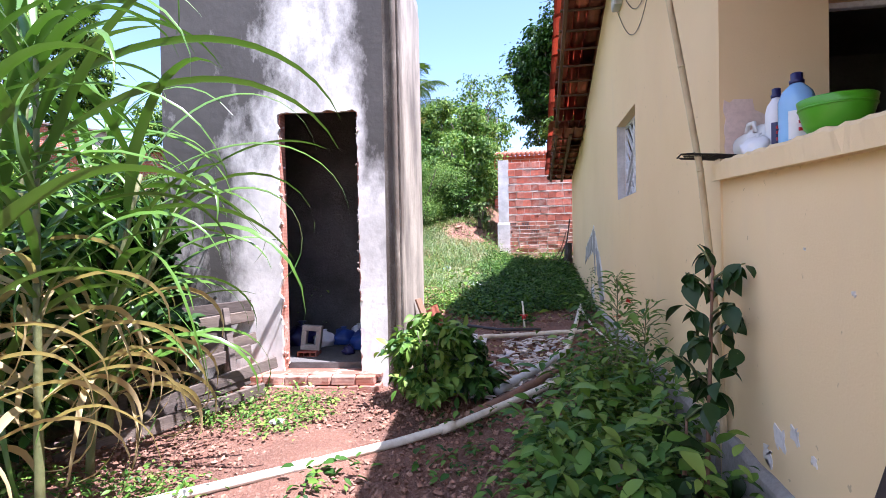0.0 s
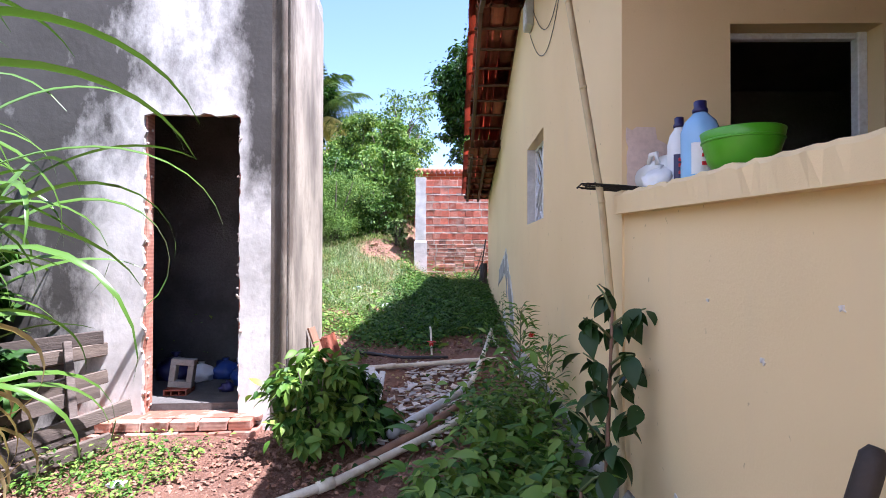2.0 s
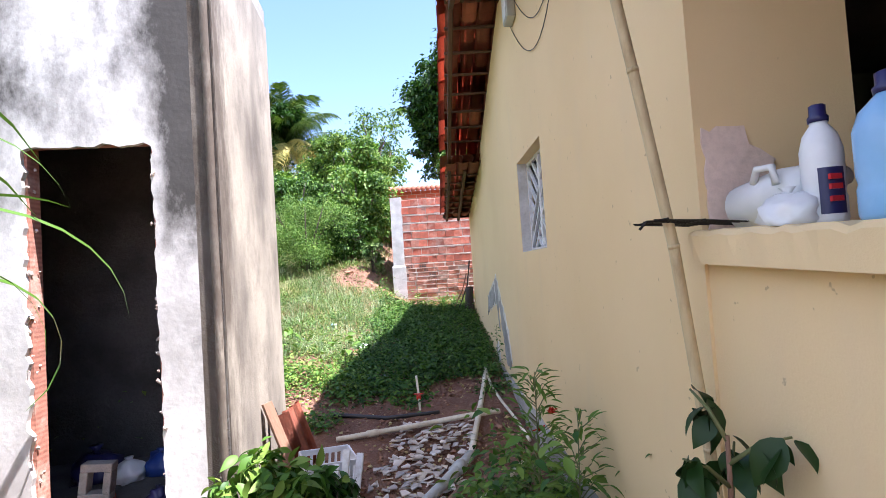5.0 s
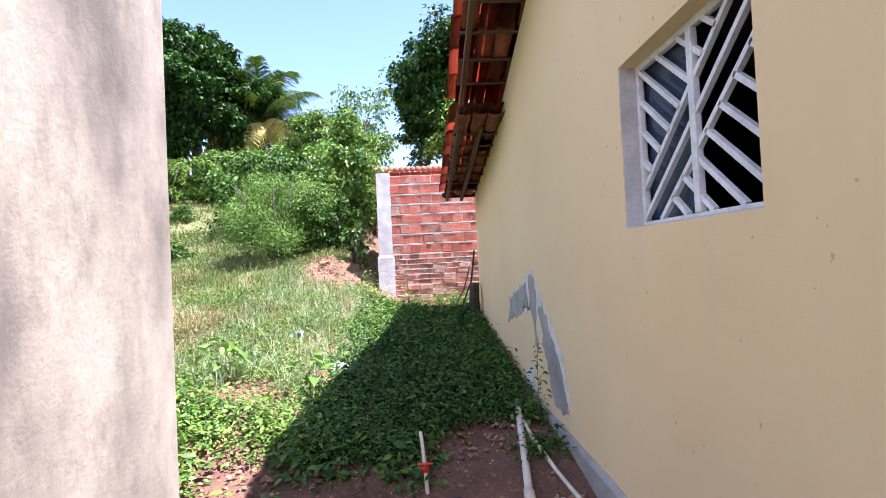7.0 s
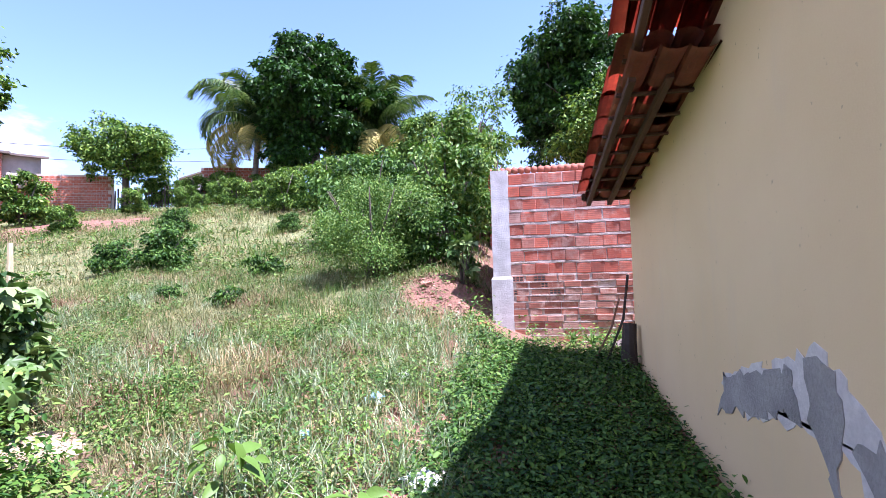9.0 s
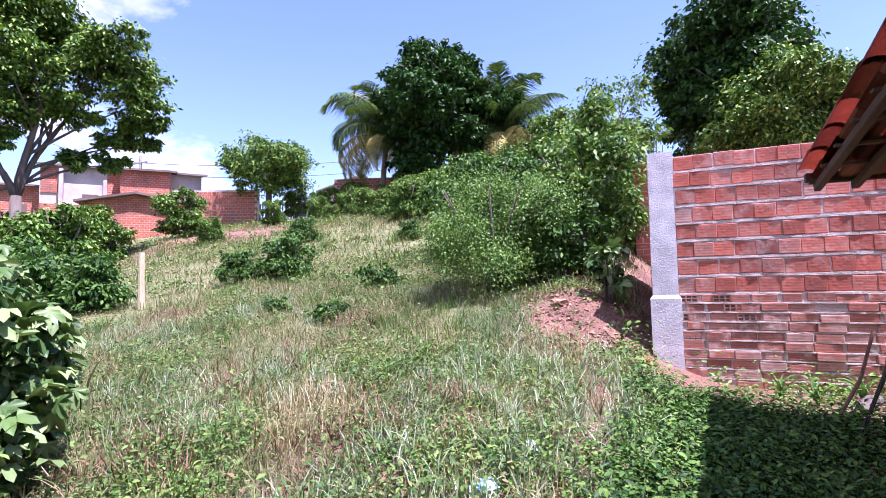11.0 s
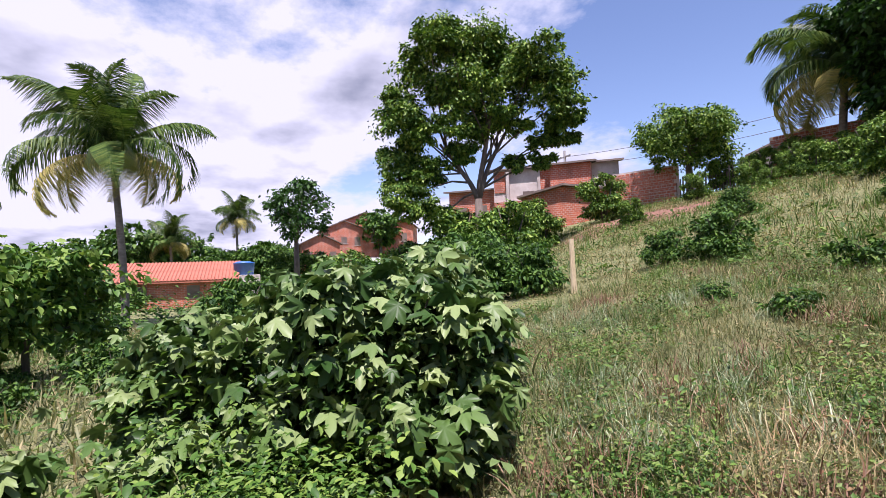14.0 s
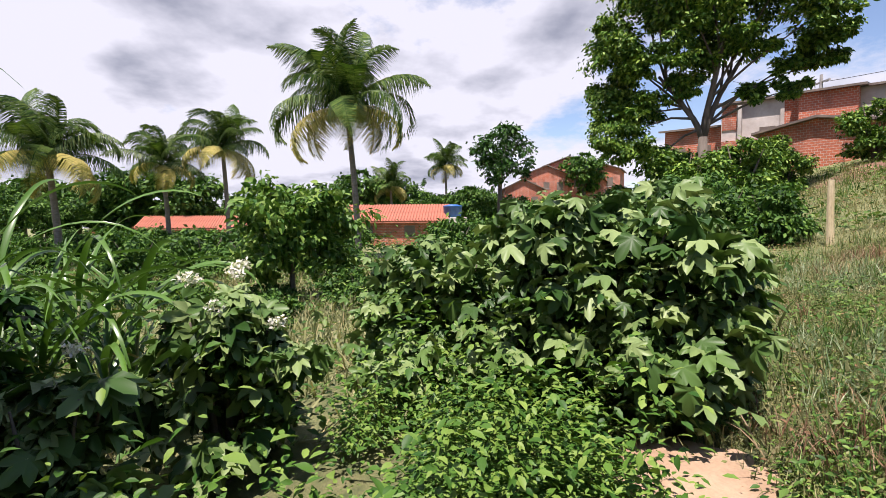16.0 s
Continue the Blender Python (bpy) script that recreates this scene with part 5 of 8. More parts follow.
crate((-0.72, 5.05, gz(-0.72, 5.05) + 0.02), 25)
for i, (x, y, turn, h) in enumerate(((-0.56, 4.8, 10, 0.33), (-0.48, 4.86, -8, 0.28), (-0.63, 4.76, 20, 0.25))):
    t = thing("wood_offcut", (x, y, gz(x, y)), "whitewashed wooden offcut leaning in a rubble heap", "offcut", "whitewashed offcuts")
    bm = bmesh.new()
    beam(bm, (x, y - 0.1, gz(x, y)), (x + 0.03, y + 0.06, gz(x, y) + h), 0.05, 0.02, 0.003)
    part("offcut_board", bm, M["white_metal"], t)
t = thing("plastic_pot", (-0.62, 4.25, gz(-0.62, 4.25)), "dark teal plastic pot half hidden by leaves", "pot")
bm = bmesh.new()
lathe(bm, [(0.10, 0.0), (0.13, 0.22), (0.14, 0.22), (0.14, 0.25), (0.125, 0.25), (0.11, 0.03)], (-0.62, 4.25, gz(-0.62, 4.25)), 18)
part("pot_shell", bm, M["teal"], t, "", True)


# ---------- pipes and hoses on the path ----------
def pipe(name, pts, r, material, label, category="pipe", couplings=()):
    t = thing(name, tuple(pts[0]), label, category)
    bm = bmesh.new()
    fine = []
    for a, b in zip(pts, pts[1:]):
        for i in range(6):
            p = Vector(a).lerp(Vector(b), i / 6)
            fine.append((p.x + 0.004 * noise.noise(p * 2), p.y, p.z + 0.005 * noise.noise(p * 1.3)))
    fine.append(tuple(pts[-1]))
    tube(bm, fine, r, 10)
    part("run", bm, material, t, "", True)
    for f in couplings:
        k = int(f * (len(fine) - 2))
        bm = bmesh.new()
        a, b = Vector(fine[k]), Vector(fine[k + 1])
        d = (b - a).normalized() * 0.05
        tube(bm, [tuple(a - d), tuple(a + d)], r * 1.28, 10)
        part("coupling", bm, material, t, "", True)


def on_ground(x, y, lift=0.03):
    return (x, y, gz(x, y) + lift)


pipe("water_pipe", [on_ground(-1.95, 2.22), on_ground(-1.37, 2.64), on_ground(-0.85, 3.08), on_ground(-0.50, 3.38, 0.05), on_ground(0.1, 4.2, 0.07), on_ground(0.70, 5.10, 0.06)], 0.027, M["pvc"], "long dirty white plastic pipe lying across the earth", couplings=(0.25, 0.62))
pipe("timber_pole", [on_ground(-0.46, 3.55, 0.04), on_ground(-0.1, 4.1, 0.06), on_ground(0.24, 4.8, 0.05)], 0.035, M["brown_wood"], "dark brown wooden pole lying beside a pipe", "pole")
pipe("drain_pipe", [on_ground(-0.28, 4.08, 0.06), on_ground(0.02, 4.7, 0.06), on_ground(0.33, 5.3, 0.07)], 0.037, M["pvc_grey"], "grey plastic drain pipe lying on tile rubble", couplings=(0.97,))
pipe("water_pipe", [on_ground(0.33, 5.3, 0.06), on_ground(0.5, 6.4, 0.04), on_ground(0.62, 7.2, 0.04), on_ground(0.72, 7.85, 0.05)], 0.026, M["pvc"], "dirty white pipe leading along the house wall", couplings=(0.4,))
pipe("cross_pipe", [on_ground(-0.78, 5.75, 0.04), on_ground(-0.2, 6.0, 0.05), on_ground(0.3, 6.16, 0.07), on_ground(0.68, 6.3, 0.05)], 0.024, M["pvc"], "white pipe lying across the path", couplings=(0.2,))
pipe("white_hose", [on_ground(0.70, 7.8), on_ground(0.70, 7.2), on_ground(0.74, 6.7), on_ground(0.80, 6.2), on_ground(0.84, 5.6)], 0.014, M["pvc"], "thin white hose curving along the plinth", "hose")
pipe("black_hose", [on_ground(-0.95, 6.35, 0.02), on_ground(-0.4, 6.3, 0.02), on_ground(0.1, 6.45, 0.02)], 0.02, M["hose"], "black hose half buried in the earth", "hose")
pipe("riser_pipe", [on_ground(-0.09, 6.52, 0.0), (-0.10, 6.62, gz(-0.1, 6.6) + 0.12), (-0.12, 6.75, gz(-0.1, 6.7) + 0.30)], 0.012, M["pvc"], "short thin pipe rising from the ground")
t = thing("garden_tap", (-0.10, 6.62, gz(-0.1, 6.6) + 0.1), "small red tap on a thin pipe", "tap")
bm = bmesh.new()
lathe(bm, [(0.02, 0), (0.026, 0.02), (0.026, 0.04), (0.02, 0.05)], (-0.10, 6.62, gz(-0.1, 6.6) + 0.09), 10)
part("valve", bm, M["red_plastic"], t)
bm = bmesh.new()
beam(bm, (-0.15, 6.62, gz(-0.1, 6.6) + 0.15), (-0.05, 6.62, gz(-0.1, 6.6) + 0.15), 0.02, 0.012, 0.003)
part("lever", bm, M["red_plastic"], t)


# ---------- tile rubble ----------
def rubble():
    t = thing("tile_rubble", on_ground(-0.1, 5.2, 0), "bed of broken white ceramic tiles on red earth", "rubble")
    rng = np.random.default_rng(4)
    shapes = []
    for k in range(6):
        bm = bmesh.new()
        n = rng.integers(4, 6)
        ang = np.sort(rng.uniform(0, 2 * np.pi, n) * 0.25 + np.arange(n) * 2 * np.pi / n)
        slab(bm, [(rng.uniform(0.022, 0.055) * math.cos(a), rng.uniform(0.022, 0.055) * math.sin(a)) for a in ang], (0, 0, 0), (1, 0, 0), (0, 1, 0), 0.008)
        bmesh.ops.recalc_face_normals(bm, faces=bm.faces)
        m = bpy.data.meshes.new("shard")
        bm.to_mesh(m)
        bm.free()
        m.materials.append(M["shard"])
        shapes.append(m)
    for i in range(295):
        y = rng.uniform(3.95, 6.15)
        x = rng.uniform(-0.50, 0.20) + 0.18 * (y - 4.6)
        ob = new("shard", shapes[i % 6])
        ob.parent = t
        ob.matrix_parent_inverse = Matrix.Translation(-t.location)
        ob.matrix_basis = pose(x, y, gz(x, y) + rng.uniform(0.005, 0.04), rng.normal(0, 14), rng.normal(0, 14), rng.uniform(0, 360))


rubble()


def stones(name, n, x0, x1, y0, y1, smin, smax, material, label, seed):
    rng = np.random.default_rng(seed)
    oct_v = np.array([(1, 0, 0), (-0.9, 0.1, 0), (0, 1, 0.1), (0.1, -0.8, 0), (0, 0, 0.6), (0.1, 0, -0.5)])
    oct_f = [(0, 2, 4), (2, 1, 4), (1, 3, 4), (3, 0, 4), (2, 0, 5), (1, 2, 5), (3, 1, 5), (0, 3, 5)]
    xy = np.column_stack([rng.uniform(x0, x1, n), rng.uniform(y0, y1, n)])
    pos = np.column_stack([xy, ground_z(xy[:, 0], xy[:, 1]) + 0.004])
    rot = turns(rng.uniform(0, 6.28, n), rng.normal(0, 0.4, n), rng.normal(0, 0.4, n))
    s = smin + (smax - smin) * rng.random(n) ** 3
    mesh = scatter_mesh(name, (oct_v, oct_f), pos, rot, s)
    mesh.polygons.foreach_set("use_smooth", np.zeros(len(mesh.polygons), bool))
    tagged(put_mesh(name, mesh, material), label, "pebbles", "", "stuff")


stones("pebbles", 15000, -3.2, 0.85, 1.4, 4.6, 0.004, 0.026, M["stone"], "crumbly red earth clods and pebbles", 31)
stones("pebbles", 4200, -1.6, 0.9, 4.6, 9.5, 0.006, 0.04, M["stone"], "crumbly red earth clods and pebbles", 32)
stones("pebbles", 1300, -2.4, -0.8, 12.6, 14.9, 0.008, 0.06, M["stone"], "red earth clods on a bare mound", 33)
stones("leaf_litter", 900, -1.3, 0.8, 4.6, 9.0, 0.01, 0.03, M["leaf_dry"], "pale dry leaf bits on the earth", 34)

# ---------- things on and by the porch wall ----------
TOP = 1.748


def bottle(name, p, r, h, body, label, cap_r=0.022, band=None):
    t = thing(name, p, label, "bottle")
    bm = bmesh.new()
    lathe(bm, [(r * 0.92, 0), (r, 0.012), (r, h * 0.22), (r * 0.95, h * 0.26), (r, h * 0.32), (r, h * 0.62), (r * 0.8, h * 0.75), (r * 0.42, h * 0.84), (cap_r, h * 0.86)], p, 22)
    part("bottle_body", bm, body, t, "", True)
    bm = bmesh.new()
    lathe(bm, [(cap_r * 1.15, h * 0.86), (cap_r * 1.2, h * 0.90), (cap_r * 0.95, h * 0.92), (cap_r * 0.95, h), (cap_r * 0.7, h * 1.01)], p, 16)
    part("cap", bm, M["navy"], t, "dark blue cap", True)
    if band:
        bm = bmesh.new()
        n = 22
        ring = [[bm.verts.new((p[0] + r * 1.012 * math.cos(a), p[1] + r * 1.012 * math.sin(a), p[2] + h * z)) for a in np.linspace(math.pi * 1.22, math.pi * 1.62, n)] for z in (0.08, 0.46)]
        for k in range(n - 1):
            bm.faces.new((ring[0][k], ring[0][k + 1], ring[1][k + 1], ring[1][k]))
        lab = part("paper_label", bm, band, t, "printed label", True)
        bm = bmesh.new()
        a0 = math.pi * 1.45
        for z in (0.2, 0.3, 0.38):
            c = Vector((p[0] + r * 1.03 * math.cos(a0), p[1] + r * 1.03 * math.sin(a0), p[2] + h * z))
            box(bm, c.x - 0.013, c.x + 0.013, c.y - 0.004, c.y + 0.004, c.z - 0.006, c.z + 0.006)
        part("label_print", bm, M["label_red"], lab)


bottle("detergent_bottle", (1.035, 2.235, TOP - 0.003), 0.064, 0.285, M["blue_plastic"], "pale blue detergent bottle with a dark blue cap on the coping", band=M["label_white"])
bottle("bleach_bottle", (1.05, 2.44, TOP + 0.004), 0.043, 0.275, M["white_plastic"], "white bleach bottle with a blue label on the coping", 0.018, band=M["navy"])

t = thing("plastic_basin", (1.04, 1.98, TOP - 0.013), "bright green plastic basin standing on the coping", "basin")
bm = bmesh.new()
lathe(bm, [(0.062, 0.0), (0.072, 0.004), (0.095, 0.036), (0.108, 0.086), (0.110, 0.096), (0.116, 0.126), (0.112, 0.129), (0.104, 0.086), (0.088, 0.03), (0.060, 0.012)], (1.04, 1.98, TOP - 0.013), 32)
part("bowl_shell", bm, M["green_plastic"], t, "", True)
bm = bmesh.new()
lathe(bm, [(0.1105, 0.094), (0.1135, 0.096), (0.1135, 0.100), (0.111, 0.102)], (1.04, 1.98, TOP - 0.013), 32)
part("rim_band", bm, M["green_plastic"], t, "", True)

t = thing("plastic_jug", (1.03, 2.68, TOP), "milky plastic jug lying on its side on the coping", "jug")
bm = bmesh.new()
lathe(bm, [(0.045, 0), (0.066, 0.02), (0.070, 0.17), (0.056, 0.24), (0.024, 0.29), (0.022, 0.32)], (0, 0, 0), 20)
bm.transform(Matrix.Translation((1.03, 2.74, TOP + 0.07)) @ pose(0, 0, 0, 82, 0, 12))
part("jug_body", bm, M["milky"], t, "", True)
bm = bmesh.new()
tube(bm, [(1.0, 2.62, TOP + 0.13), (1.0, 2.60, TOP + 0.165), (1.0, 2.54, TOP + 0.16), (1.0, 2.53, TOP + 0.115)], 0.010, 8)
part("handle", bm, M["milky"], t, "", True)
crumpled_bag("plastic_bag", (0.985, 2.47, TOP + 0.006), 0.062, M["white_plastic"], "crumpled white plastic bag on the coping", 17)

t = thing("wire_rack", (0.95, 2.80, TOP + 0.02), "black wire grill rack jutting from the coping", "rack")
for i in range(9):
    y = 2.66 + i * 0.024
    bm = bmesh.new()
    tube(bm, [(0.745 + 0.012 * (i % 3), y, TOP + 0.055), (0.90, y, TOP + 0.045), (1.14, y - 0.01, TOP + 0.02)], 0.0022, 6)
    part("wire", bm, M["black_iron"], t)
for x in (0.78, 0.88, 1.0, 1.1):
    bm = bmesh.new()
    tube(bm, [(x, 2.65, TOP + 0.058 - 0.09 * (x - 0.76)), (x, 2.87, TOP + 0.058 - 0.09 * (x - 0.76))], 0.0026, 6)
    part("cross_wire", bm, M["black_iron"], t)
bm = bmesh.new()
tube(bm, [(0.78, 2.66, TOP + 0.05), (0.72, 2.65, TOP + 0.05), (0.70, 2.65, TOP + 0.03)], 0.004, 6)
part("hook", bm, M["black_iron"], t)

t = thing("cane_pole", (0.90, 2.70, gz(0.9, 2.7)), "tall weathered cream pole leaning by the house wall", "pole")
POLE = [(0.925, 2.715, gz(0.9, 2.7) - 0.05), (0.918, 2.72, 0.52), (0.885, 2.74, 1.15), (0.835, 2.75, 1.73), (0.745, 2.72, 2.24), (0.675, 2.70, 2.62), (0.52, 2.65, 3.3)]
bm = bmesh.new()
tube(bm, POLE, [0.018, 0.018, 0.017, 0.016, 0.016, 0.015, 0.014], 12)
part("pole_shaft", bm, M["bamboo"], t, "", True)
for k in (2, 3, 4, 5):
    a, b = Vector(POLE[k]), Vector(POLE[k + 1])
    d = (b - a).normalized() * 0.007
    bm = bmesh.new()
    tube(bm, [a - d, a + d], 0.0172, 12)
    part("knot", bm, M["bamboo"], t, "", True)

t = thing("wood_block", (0.42, 2.45, gz(0.42, 2.45)), "short brown wooden block among the porch weeds", "block")
bm = bmesh.new()
box(bm, 0.37, 0.47, 2.42, 2.50, gz(0.42, 2.45) - 0.02, gz(0.42, 2.45) + 0.24, 0.006)
part("block_body", bm, M["brown_wood"], t)
t = thing("tool_handle", (0.80, 1.30, 0.1), "dark wooden tool handle leaning on the porch wall", "tool handle")
bm = bmesh.new()
tube(bm, [(0.58, 1.34, gz(0.58, 1.34)), (0.735, 1.32, 0.62), (0.875, 1.30, 1.11), (0.885, 1.30, 1.145), (0.89, 1.30, 1.16)], [0.020, 0.020, 0.022, 0.021, 0.011], 18)
part("shaft", bm, M["dark_wood"], t, "", True)

# a loop of cable and a small box high on the gable
t = thing("cable_loop", (0.93, 5.2, 3.6), "thin loop of cable hanging from the gable", "cable")
for low, far in ((3.12, 5.95), (3.28, 5.6)):
    bm = bmesh.new()
    tube(bm, [(0.925, 3.72 + (far - 3.72) * f, 3.95 - (3.95 - low) * math.sin(math.pi * f ** 0.8) + 0.12 * f) for f in np.linspace(0, 1, 22)], 0.0032, 6)
    part("wire", bm, M["hose"], t)
t = thing("meter_box", (0.92, 5.45, 3.75), "small grey electrical box under the gable", "meter box")
bm = bmesh.new()
box(bm, 0.86, 0.936, 5.38, 5.58, 3.72, 3.98, 0.008)
part("case", bm, M["pvc_grey"], t)
bm = bmesh.new()
box(bm, 0.854, 0.8595, 5.40, 5.56, 3.74, 3.96, 0.002)
part("cover", bm, M["white_metal"], t)

# poles and props at the far corner of the house
for k, (x, y, dx, h, r, m) in enumerate(((0.80, 11.95, 0.08, 1.02, 0.016, "dark_wood"), (0.70, 12.2, 0.12, 0.75, 0.014, "rust_iron"))):
    t = thing("leaning_stick", (x, y, gz(x, y)), "dark stick leaning on the corner of the house", "stick", "sticks at the house corner")
    bm = bmesh.new()
    tube(bm, [(x - 0.25, y - 0.1, gz(x, y) - 0.05), (x, y, gz(x, y) + h * 0.5), (x + dx, y + 0.05, gz(x, y) + h)], r, 8)
    part("shaft", bm, M[m], t)
t = thing("tree_stump", (0.78, 11.7, gz(0.78, 11.7)), "short dark wooden stump against the wall", "stump")
bm = bmesh.new()
tube(bm, [(0.80, 11.7, gz(0.8, 11.7) - 0.1), (0.81, 11.7, 1.1), (0.83, 11.72, 1.32)], [0.10, 0.085, 0.075], 10)
part("stump_body", bm, M["dark_wood"], t)
for x, y, a, ln in ((0.9, 12.75, 60, 0.45), (1.3, 12.6, -35, 0.6)):
    t = thing("log", (x, y, gz(x, y)), "weathered grey log by the brick wall", "log")
    bm = bmesh.new()
    c, s = math.cos(radians(a)) * ln / 2, math.sin(radians(a)) * ln / 2
    tube(bm, [(x - c, y - s, gz(x - c, y - s) + 0.05), (x, y, gz(x, y) + 0.09), (x + c, y + s, gz(x + c, y + s) + 0.06)], [0.05, 0.055, 0.045], 9)
    part("log_body", bm, M["plank"], t)


def litter(name, x, y, r, material, label, seed, category="litter"):
    t = thing(name, (x, y, gz(x, y)), label, category)
    bm = bmesh.new()
    bmesh.ops.create_icosphere(bm, subdivisions=2, radius=r, matrix=Matrix.Translation((x, y, gz(x, y) + r * 0.35)))
    for v in bm.verts:
        d = v.co - Vector((x, y, gz(x, y)))
        v.co += d * 0.6 * noise.noise(d / r * 1.9 + Vector((seed, 0, 0)))
        v.co.z = gz(x, y) + (v.co.z - gz(x, y)) * 0.5 + 0.01
    part("crumple", bm, material, t)


litter("litter_cup", -1.76, 3.34, 0.045, M["white_plastic"], "crushed pale plastic cup on the earth", 1)
litter("plastic_litter", -1.62, 10.0, 0.09, M["poster_blue"], "crumpled blue and white plastic wrapper in the grass", 2)
litter("stone", -0.98, 9.8, 0.09, M["stone"], "pale stone in the grass", 3, "stone")
litter("plaster_lump", -0.98, 8.85, 0.12, M["white_plastic"], "lump of white plaster among weeds", 4, "rubble")
litter("plaster_lump", -0.86, 8.95, 0.08, M["shard"], "lump of white plaster among weeds", 6, "rubble")
litter("brick_lump", -1.08, 8.55, 0.10, M["brick_low"], "broken red brick among weeds", 5, "rubble")
litter("brick_lump", -0.98, 8.4, 0.08, M["brick_low"], "broken red brick among weeds", 7, "rubble")
litter("plastic_litter", -1.95, 9.3, 0.06, M["poster_blue"], "pale blue plastic scrap in the grass", 8)
litter("plastic_litter", -1.5, 10.6, 0.07, M["white_plastic"], "pale plastic scrap in the grass", 9)
litter("plastic_litter", -0.55, 7.6, 0.035, M["white_plastic"], "small white scrap on the earth", 10)
litter("brick_lump", -0.93, 12.9, 0.11, M["brick"], "broken red brick on the mound", 12, "rubble")
litter("stone", -1.9, 13.75, 0.10, M["stone"], "pale stone on the mound", 13, "stone")


# ---------- sugar cane ----------
def strap_mesh(name, length, width, droop, twist, seed, bend=0.0):
    """A long cane leaf that rises from its base, arches over and hangs at the tip."""
    rng = np.random.default_rng(seed)
    n = 14
    bm = bmesh.new()
    rows = []
    p, ang = Vector((0, 0, 0)), radians(56)
    for i in range(n + 1):
        t = i / n
        w = width * min(1, 0.35 + 3 * t) * (1 - t) ** 0.75 + 0.002
        tw = twist * t
        side = Vector((math.cos(tw), 0, math.sin(tw)))
        sag = Vector((0, 0, -w * 0.22))
        rows.append([bm.verts.new(p - side * w / 2), bm.verts.new(p + sag), bm.verts.new(p + side * w / 2)])
        step = length / n
        p = p + Vector((bend * t * step + rng.normal(0, 0.004), math.cos(ang) * step, math.sin(ang) * step))
        ang -= radians(droop) * (0.4 + 1.4 * t) / n
    for a, b in zip(rows, rows[1:]):
        bm.faces.new((a[0], a[1], b[1], b[0]))
        bm.faces.new((a[1], a[2], b[2], b[1]))
    m = bpy.data.meshes.new(name)
    bm.to_mesh(m)
    bm.free()
    m.polygons.foreach_set("use_smooth", [True] * len(m.polygons))
    return m


STRAPS = []
for k in range(8):
    m = strap_mesh("cane_leaf", 1.15 + 0.14 * (k % 4), 0.050 + 0.010 * (k % 3), 74 + 17 * k, 0.9 * (-1) ** k, 40 + k, 0.25 * (-1) ** (k // 2))
    m.materials.append(M["leaf_cane"])
    STRAPS.append(m)
DRY = []
for k in range(3):
    m = strap_mesh("dry_cane_leaf", 0.95 + 0.1 * k, 0.055, 190 + 20 * k, 1.6, 60 + k, 0.3 * (-1) ** k)
    m.materials.append(M["leaf_dry"])
    DRY.append(m)


def cane(x, y, height, tilt_x, tilt_y, leaves, seed, dry=3, size=1.0, low=0.3):
    rng = np.random.default_rng(seed)
    base = gz(x, y)
    t = thing("sugar_cane", (x, y, base), "tall sugar cane with long arching green leaves", "cane plant", "sugar cane clump")
    bm = bmesh.new()
    pts = [(x + tilt_x * f ** 1.5, y + tilt_y * f ** 1.5, base - 0.05 + height * f) for f in np.linspace(0, 1, 10)]
    tube(bm, pts, [0.024 - 0.012 * f for f in np.linspace(0, 1, 10)], 8)
    part("stalk", bm, M["stem"], t, "", True)
    for i in range(leaves):
        f = low + (1 - low) * (i / max(1, leaves - 1))
        z = base + height * f
        ob = new("cane_leaf", STRAPS[int(rng.integers(8))])
        ob.parent = t
        ob.matrix_parent_inverse = Matrix.Translation(-t.location)
        yaw = 137.5 * i + rng.uniform(-25, 25) + seed * 40
        s = size * rng.uniform(0.75, 1.15)
        ob.matrix_basis = pose(x + tilt_x * f ** 1.5, y + tilt_y * f ** 1.5, z, rng.uniform(-18, 16), 0, yaw) @ Matrix.Scale(s, 4)
    for i in range(dry):
        f = rng.uniform(0.15, 0.5)
        ob = new("dry_leaf", DRY[i % 3])
        ob.parent = t
        ob.matrix_parent_inverse = Matrix.Translation(-t.location)
        ob.matrix_basis = pose(x + tilt_x * f ** 1.5, y + tilt_y * f ** 1.5, base + height * f, rng.uniform(-35, -5), 0, rng.uniform(0, 360))


for i, (x, y, h, tx, ty, n) in enumerate(((-2.28, 2.05, 2.3, 0.0, 0.05, 12), (-2.5, 2.55, 1.75, 0.30, 0.1, 14), (-2.75, 2.2, 2.6, 0.05, 0.2, 14), (-2.75, 2.95, 1.6, 0.45, 0.15, 13), (-3.2, 2.7, 2.4, 0.1, 0.1, 13), (-3.35, 3.3, 1.9, 0.3, -0.1, 12), (-2.35, 1.7, 1.9, -0.1, 0.1, 12), (-3.7, 3.9, 2.3, 0.1, 0.1, 12), (-3.6, 2.1, 2.6, 0.0, 0.1, 12))):
    cane(x, y, h, tx, ty, n + 16, 70 + i, 20 if i in (0, 1, 6) else 13, 1.1, 0.42 if i in (0, 6) else 0.12)
for i, (x, y, h) in enumerate(((-5.3, 4.3, 1.2), (-5.0, 3.95, 1.4), (-5.8, 4.2, 1.2), (-5.6, 3.7, 1.5), (-5.5, 4.65, 0.8), (-6.2, 4.5, 1.1))):
    cane(x, y, h, 0.0, 0.1, 22, 90 + i, 3, 1.25, 0.05)

